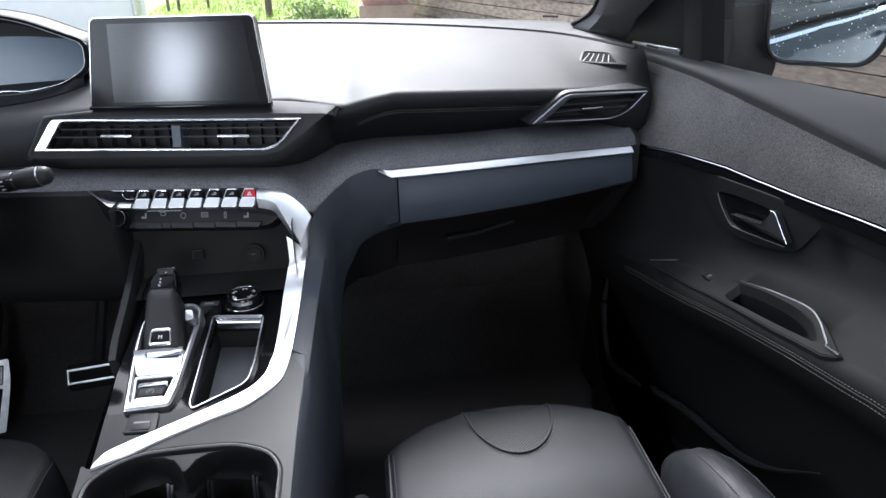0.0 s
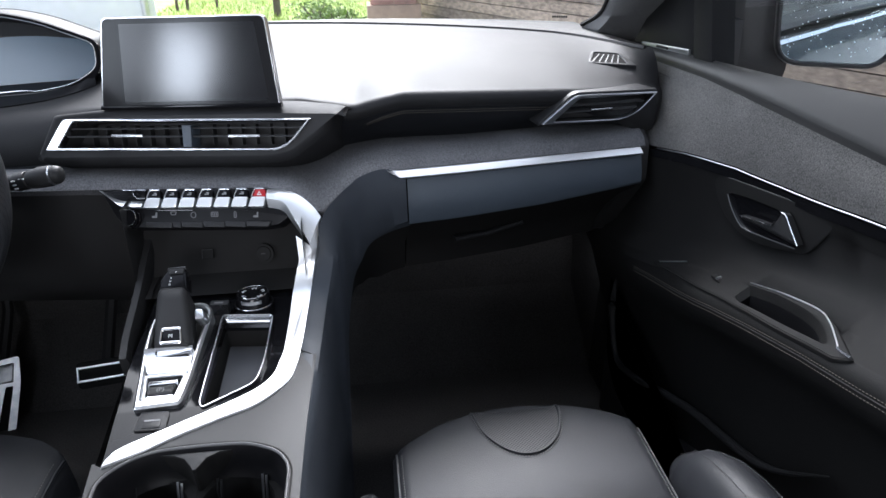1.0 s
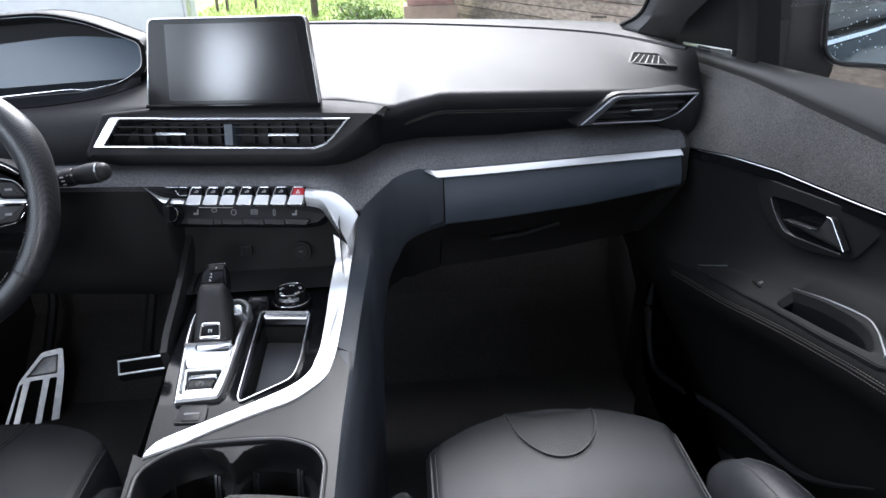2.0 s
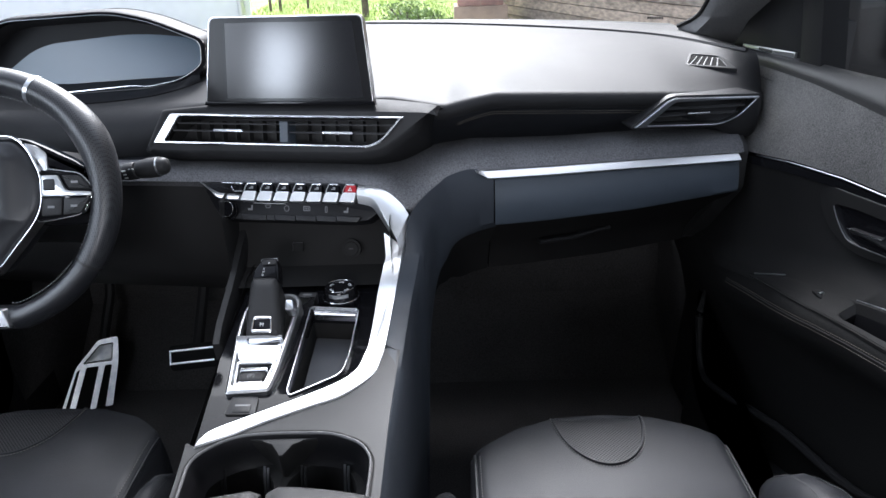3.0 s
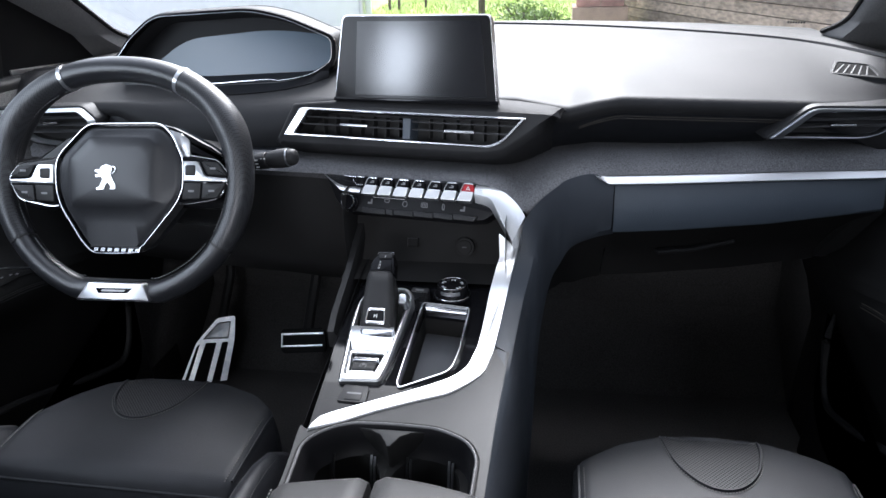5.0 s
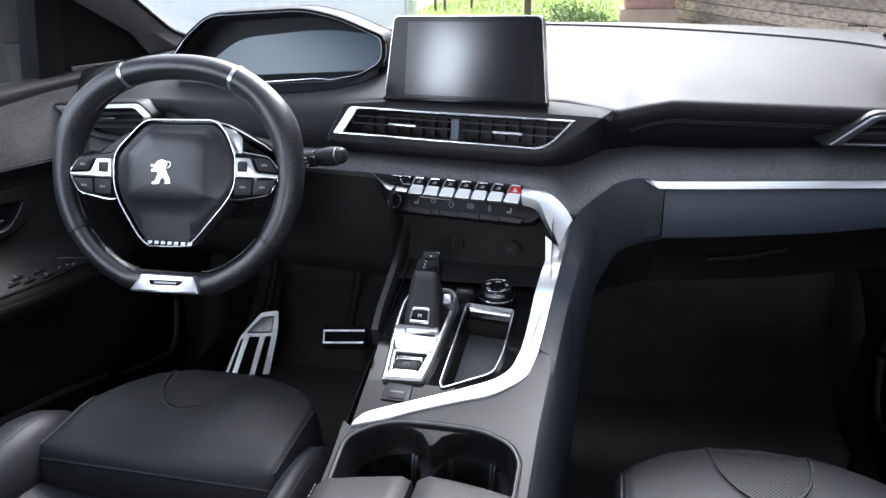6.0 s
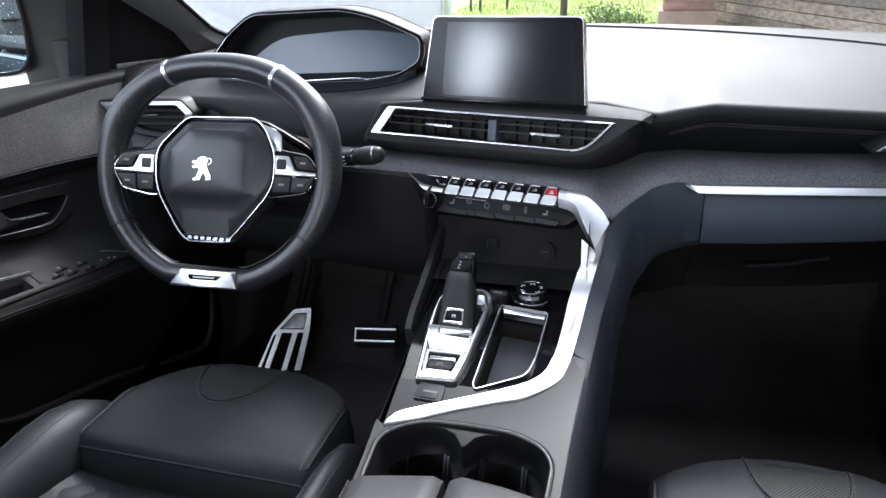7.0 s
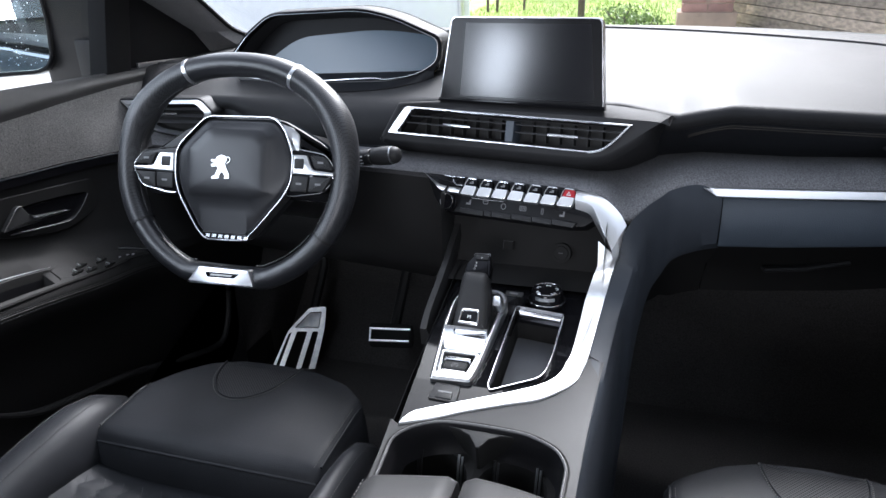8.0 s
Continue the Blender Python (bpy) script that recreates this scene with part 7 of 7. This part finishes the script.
    part("window_frame", prism(post, SS, -0.03, 0.006, 0.002), SAILM, d, "black window frame post")
    bm = bmesh.new()
    loft(bm, [[SS.at(y, z, -0.02) for y, z in row] for row in (((0.875, 0.92), (-0.42, 0.92)), ((0.90, 1.05), (-0.42, 1.05)), ((0.70, 1.36), (-0.40, 1.36)))])
    g = part("window_glass", bm, GLASS, d, "clear side glass")
    g.visible_shadow = False
    bm = bmesh.new()
    loft(bm, [[W(0.82 + 0.045 * math.sin(math.pi * k) ** 0.7, y, 0.895 - 0.70 * k) for k in np.linspace(0, 1, 10)] for y in (1.6, 1.2, 0.8, 0.3, -0.4)])
    part("outer_skin", bm, PAINT, d, "blue-black painted outer skin", 60)
    bm = bmesh.new()
    loft(bm, [[W(x, y, z) for x, z in ((0.785, 0.902), (0.788, 0.908), (0.815, 0.908), (0.822, 0.899))] for y in (1.0, 0.3, -0.4)])
    part("waist_strip", bm, CHROME, d, "chrome waist strip")
    part("outer_handle", sweep(spline([W(0.862, -0.34, 0.80), W(0.892, -0.31, 0.805), W(0.896, -0.22, 0.81), W(0.893, -0.14, 0.812), W(0.862, -0.11, 0.812)], 4), disc(0.011, 8, 1.3)), CHROME, d, "chrome outer door handle")
    return d


door(1, 0.0, "passenger door trim with cloth panel, padded armrest and chrome strip", False)
door(-1, 0.012, "driver's door trim with cloth panel, window switches and chrome strip", True)


# the body behind the front doors
for s in (-1, 1):
    bm = bmesh.new()
    loft(bm, [[V(s * (0.83 + 0.045 * math.sin(math.pi * k) ** 0.7), y, 0.895 - 0.70 * k) for k in np.linspace(0, 1, 10)] for y in (-0.405, -0.9, -1.4, -2.0, -2.3)])
    setting("wall_body", bm, PAINT, "blue-black painted rear body side", "body side", 60)
    bm = bmesh.new()
    loft(bm, [[V(s * (0.79 - 0.14 * k), y - 0.05 * k, 0.90 + 0.50 * k) for k in (0, 0.5, 1.0)] for y in (-0.60, -1.2, -1.7)])
    setting("wall_glazing", bm, PIANO, "dark tinted rear quarter glazing", "glazing")
    setting("trim_waist", tube([V(s * 0.815, y, 0.902) for y in (-0.41, -1.0, -1.8)], 0.007, 8), CHROME, "chrome waist strip along the body", "trim")


# ---- door mirrors ----
def mirror(s, c, label):
    """A door mirror; c: the middle of its glass."""
    m = thing("door_mirror", label, "mirror", (s * 0.90, c[1] + 0.05, 0.88), "door mirrors")
    n = Vector((-s * (0.52 if s > 0 else 0.66), -1.0, 0.0 if s > 0 else 0.02)).normalized()
    u = n.cross(V(0, 0, 1)).normalized() * -1
    v = u.cross(n) * -1
    if v.z < 0:
        v = -v

    def M(a, b, d=0.0):
        return Vector(c) + u * (s * a) + v * b + n * d
    if (M(1, 0) - M(0, 0)).x * s < 0:
        u = -u
    shape = fillet([(-0.088, -0.080), (-0.098, 0.02), (-0.092, 0.090), (0.062, 0.088), (0.080, 0.02), (0.083, -0.03), (0.062, -0.082)], [0.035, 0.04, 0.03, 0.03, 0.04, 0.04, 0.04], 6)
    bm = bmesh.new()
    loft(bm, [[M(p[0] * k, p[1] * k, -0.0025 + 0.0042 * (1 - k * k) * 0.9 - 0.0035 * ((p[0] ** 2 + p[1] ** 2) / 0.0169 - 1) * k * k) for p in shape] for k in (1, 0.85, 0.7, 0.55, 0.4, 0.25, 0.1, 0.01)], closed=True, cap=True)
    part("glass", bm, MIRROR, m, "silvered mirror glass with rain drops", 60)
    bm = bmesh.new()
    loft(bm, [[M(p[0], p[1], d) for p in offset(shape, i)] for i, d in ((0.0, -0.006), (0.0, 0.004), (-0.0025, 0.006), (-0.006, 0.005), (-0.008, 0.0), (-0.012, -0.03), (0.0, -0.09), (0.04, -0.13))], closed=True, cap=False)
    part("shell", bm, SHELL, m, "gloss-edged black mirror housing", 60)
    part("foot", block(V(s * (abs(c[0]) - 0.140), c[1] + 0.095, 1.005), (0.190, 0.075, 0.27), 0.022), SHELL, m, "black arm that carries the mirror")
    part("foot_cover", block(V(s * (abs(c[0]) - 0.172), c[1] + 0.052, 0.945), (0.04, 0.03, 0.075), 0.004), HARD, m, "plain black foot cover")
    drops = bmesh.new()
    for _ in range(150):
        a, b = random.uniform(-0.085, 0.07), random.uniform(-0.07, 0.08)
        r = 0.0005 + 0.0011 * random.random() ** 2
        made = bmesh.ops.create_icosphere(drops, subdivisions=1, radius=r)["verts"]
        bmesh.ops.transform(drops, matrix=Matrix.Translation(M(a, b, 0.0018 - 0.29 * (a * a + b * b))), verts=made)
    tagged(part("rain_drops", drops, DROP, m, "scattered rain drops", 60), kind="stuff")
    return m


mirror(1, (1.000, 0.955, 0.992), "black passenger door mirror with rain drops on the glass")
mirror(-1, (-1.058, 0.935, 1.005), "black driver's door mirror with rain drops on the glass")
# ---- outside ----
GROUND = -0.28
g = bmesh.new()
loft(g, [[V(x, y, GROUND + (0.02 * max(0, y - 10) if y < 40 else 0.6)) for x in (-120, -40, -10, -3, 0, 3, 10, 40, 120)] for y in (-60, -10, 6, 10, 14, 20, 28, 40, 120)])
tagged(part("ground", g, GRASS), "sunlit green lawn beyond the yard", "lawn", kind="structure")
pv = bmesh.new()
loft(pv, [[V(x, y, GROUND + 0.012) for x in (-14, -9, -2.4)] for y in (6.0, 9.99)])
loft(pv, [[V(x, y, GROUND + 0.012) for x in (-30, -9, -2.4, 0, 9, 30)] for y in (-55, -12, 0, 6.0)])
tagged(part("pavement", pv, PAVE), "pale paved yard under the car", "paving", kind="structure")

# boarded wall along the yard
wall = thing("board_wall", "weathered horizontal board wall running past the car", "wall", (2.6, 2.5, GROUND))
a0, a1 = V(4.85, -3.6, 0), V(0.76, 7.6, 0)
run = (a1 - a0)
# Upper rows are out of view, added to hold back skylight.
for i in range(48):
    z = GROUND + 0.02 + i * 0.086
    t = 0.0
    j = 0
    while t < 0.999:
        t2 = min(1.0, t + random.uniform(0.14, 0.36))
        p, q = a0.lerp(a1, t), a0.lerp(a1, t2 - 0.0006)
        nrm = V(-run.y, run.x, 0).normalized()
        w = random.uniform(0.0, 0.008)
        bm = bmesh.new()
        loft(bm, [[e + nrm * d + V(0, 0, z + h) for d, h in ((-0.02, 0.0), (0.016 + w, 0.0), (0.010 + w, 0.079), (-0.02, 0.079))] for e in (p, q)], closed=True, cap=True)
        part("board", bm, WOOD, wall)
        t = t2
part("backing", block(a0.lerp(a1, 0.5) + V(0.05, 0, 1.80), (0.04, run.length, 4.16), rot=Matrix.Rotation(math.atan2(-run.x, run.y), 4, "Z")), POSTW, wall)

# brick pier on its plinth
pier = thing("brick_pier", "brick gate pier on a wider sandstone plinth", "pier", (0.53, 6.7, GROUND))
part("plinth", block((0.53, 6.75, (GROUND + 0.575) / 2), (0.49, 0.49, 0.575 - GROUND), 0.01), SAND, pier, "tan stone plinth")
for row in range(14):
    z = 0.575 + row * 0.075
    for side in range(4):
        for k in range(2):
            off = (-0.115 + 0.23 * k) * (1 if row % 2 else 0.9)
            size = (0.20, 0.10, 0.065)
            pos = [(0.53 + off, 6.75 - 0.16), (0.53 + off, 6.75 + 0.16), (0.53 - 0.16, 6.75 + off), (0.53 + 0.16, 6.75 + off)][side]
            bm = block((pos[0], pos[1], z + 0.035), size if side < 2 else (0.10, 0.11, 0.065), 0.004)
            part("brick", bm, BRICK, pier)
part("core", block((0.53, 6.75, 1.1), (0.40, 0.40, 1.06)), SAND, pier)

# posts and rail at the lawn's edge
for x, y, r, h in ((-1.38, 14.3, 0.07, 1.5), (-3.66, 16.0, 0.035, 1.3), (-3.44, 16.0, 0.035, 1.3), (-2.9, 16.4, 0.03, 1.2)):
    p = tagged(part("fence_post", tube([V(x, y, GROUND), V(x, y, GROUND + h)], r, 10, up=(0, 1, 0)), POSTW), "dark wooden fence post on the lawn", "post", "fence posts")

# pale rendered house at the far side of the yard
house = thing("white_garage", "low white rendered garage with a flat roof across the yard", "garage", (-7, 11, GROUND))
plan = [(-2.5, 10.0), (-11.5, 10.0), (-11.5, 15.0), (-4.3, 15.0)]
part("wall", prism(plan, Deck(GROUND), 0.0, 2.5), RENDERW, house, "white rendered wall")
part("roof", prism([(-2.4, 9.85), (-11.6, 9.85), (-11.6, 15.15), (-4.25, 15.15)], Deck(GROUND), 2.503, 2.62, 0.01), SATIN, house, "flat roof edge")
part("downpipe", tube([V(-2.62, 9.95, GROUND), V(-2.62, 9.95, 2.2)], 0.05, 10, up=(0, 1, 0)), SATIN, house)
def shrub(c, r, h, n, label):
    """A shrub: stems and a cloud of small leaves."""
    t = thing("shrub", label, "shrub", (c[0], c[1], GROUND), "garden shrubs")
    stems = bmesh.new()
    for i in range(7):
        a = 2 * math.pi * i / 7
        tube([V(c[0], c[1], GROUND), V(c[0] + r * 0.3 * math.cos(a), c[1] + r * 0.3 * math.sin(a), GROUND + h * 0.5), V(c[0] + r * 0.6 * math.cos(a), c[1] + r * 0.6 * math.sin(a), GROUND + h * 0.9)], 0.02, 5, scale=lambda k: 1 - 0.7 * k, bm=stems)
    part("stem", stems, POSTW, t)
    verts, faces = [], []
    for i in range(n):
        a, k, zz = random.uniform(0, 6.283), random.random() ** 0.5, random.random()
        lump = 0.75 + 0.35 * noise.noise((a * 1.5, zz * 4, c[0]))
        rr = r * k * lump * (0.5 + 0.9 * math.sin(math.pi * min(0.95, zz * 0.8 + 0.15)))
        p = V(c[0] + rr * math.cos(a), c[1] + rr * math.sin(a), GROUND + 0.04 + h * zz * lump * 1.1)
        d = V(random.uniform(-1, 1), random.uniform(-1, 1), random.uniform(-0.4, 0.8)).normalized()
        e = d.cross(V(random.uniform(-1, 1), random.uniform(-1, 1), 0.3)).normalized()
        L = random.uniform(0.04, 0.085)
        b = len(verts)
        verts += [p, p + d * L * 0.5 + e * L * 0.3, p + d * L, p + d * L * 0.5 - e * L * 0.3]
        faces.append((b, b + 1, b + 2, b + 3))
    me = bpy.data.meshes.new("crown")
    me.from_pydata(verts, [], faces)
    me.materials.append(LEAF)
    ob = new("crown", me)
    ob.parent = t
    ob.matrix_parent_inverse = Matrix.Translation(-t.location)
    tagged(ob, "loose green foliage", kind="stuff")
    return t


shrub((-0.1, 9.6), 0.42, 0.62, 1300, "leafy green shrub beside the brick pier")
shrub((-0.6, 13.5), 0.5, 0.4, 500, "low green shrub on the lawn")
shrub((-1.9, 22), 1.6, 1.6, 3000, "green shrub at the back of the lawn")
shrub((1.2, 24), 1.8, 1.8, 3000, "green shrub at the back of the lawn")

# grass blades on the lawn
verts, faces = [], []
for i in range(26000):
    x, y = random.uniform(-4, 2.2), 8 + 14 * random.random() ** 1.4
    z = GROUND + 0.02 * max(0, y - 10)
    a, L, lean = random.uniform(0, 6.283), random.uniform(0.05, 0.13), random.uniform(-0.05, 0.05)
    b = len(verts)
    verts += [V(x - 0.006 * math.cos(a), y - 0.006 * math.sin(a), z), V(x + 0.006 * math.cos(a), y + 0.006 * math.sin(a), z), V(x + lean, y + lean, z + L)]
    faces.append((b, b + 1, b + 2))
me = bpy.data.meshes.new("grass")
me.from_pydata(verts, [], faces)
me.materials.append(BLADE)
tagged(new("grass", me), "blades of green lawn grass", "grass", kind="stuff")
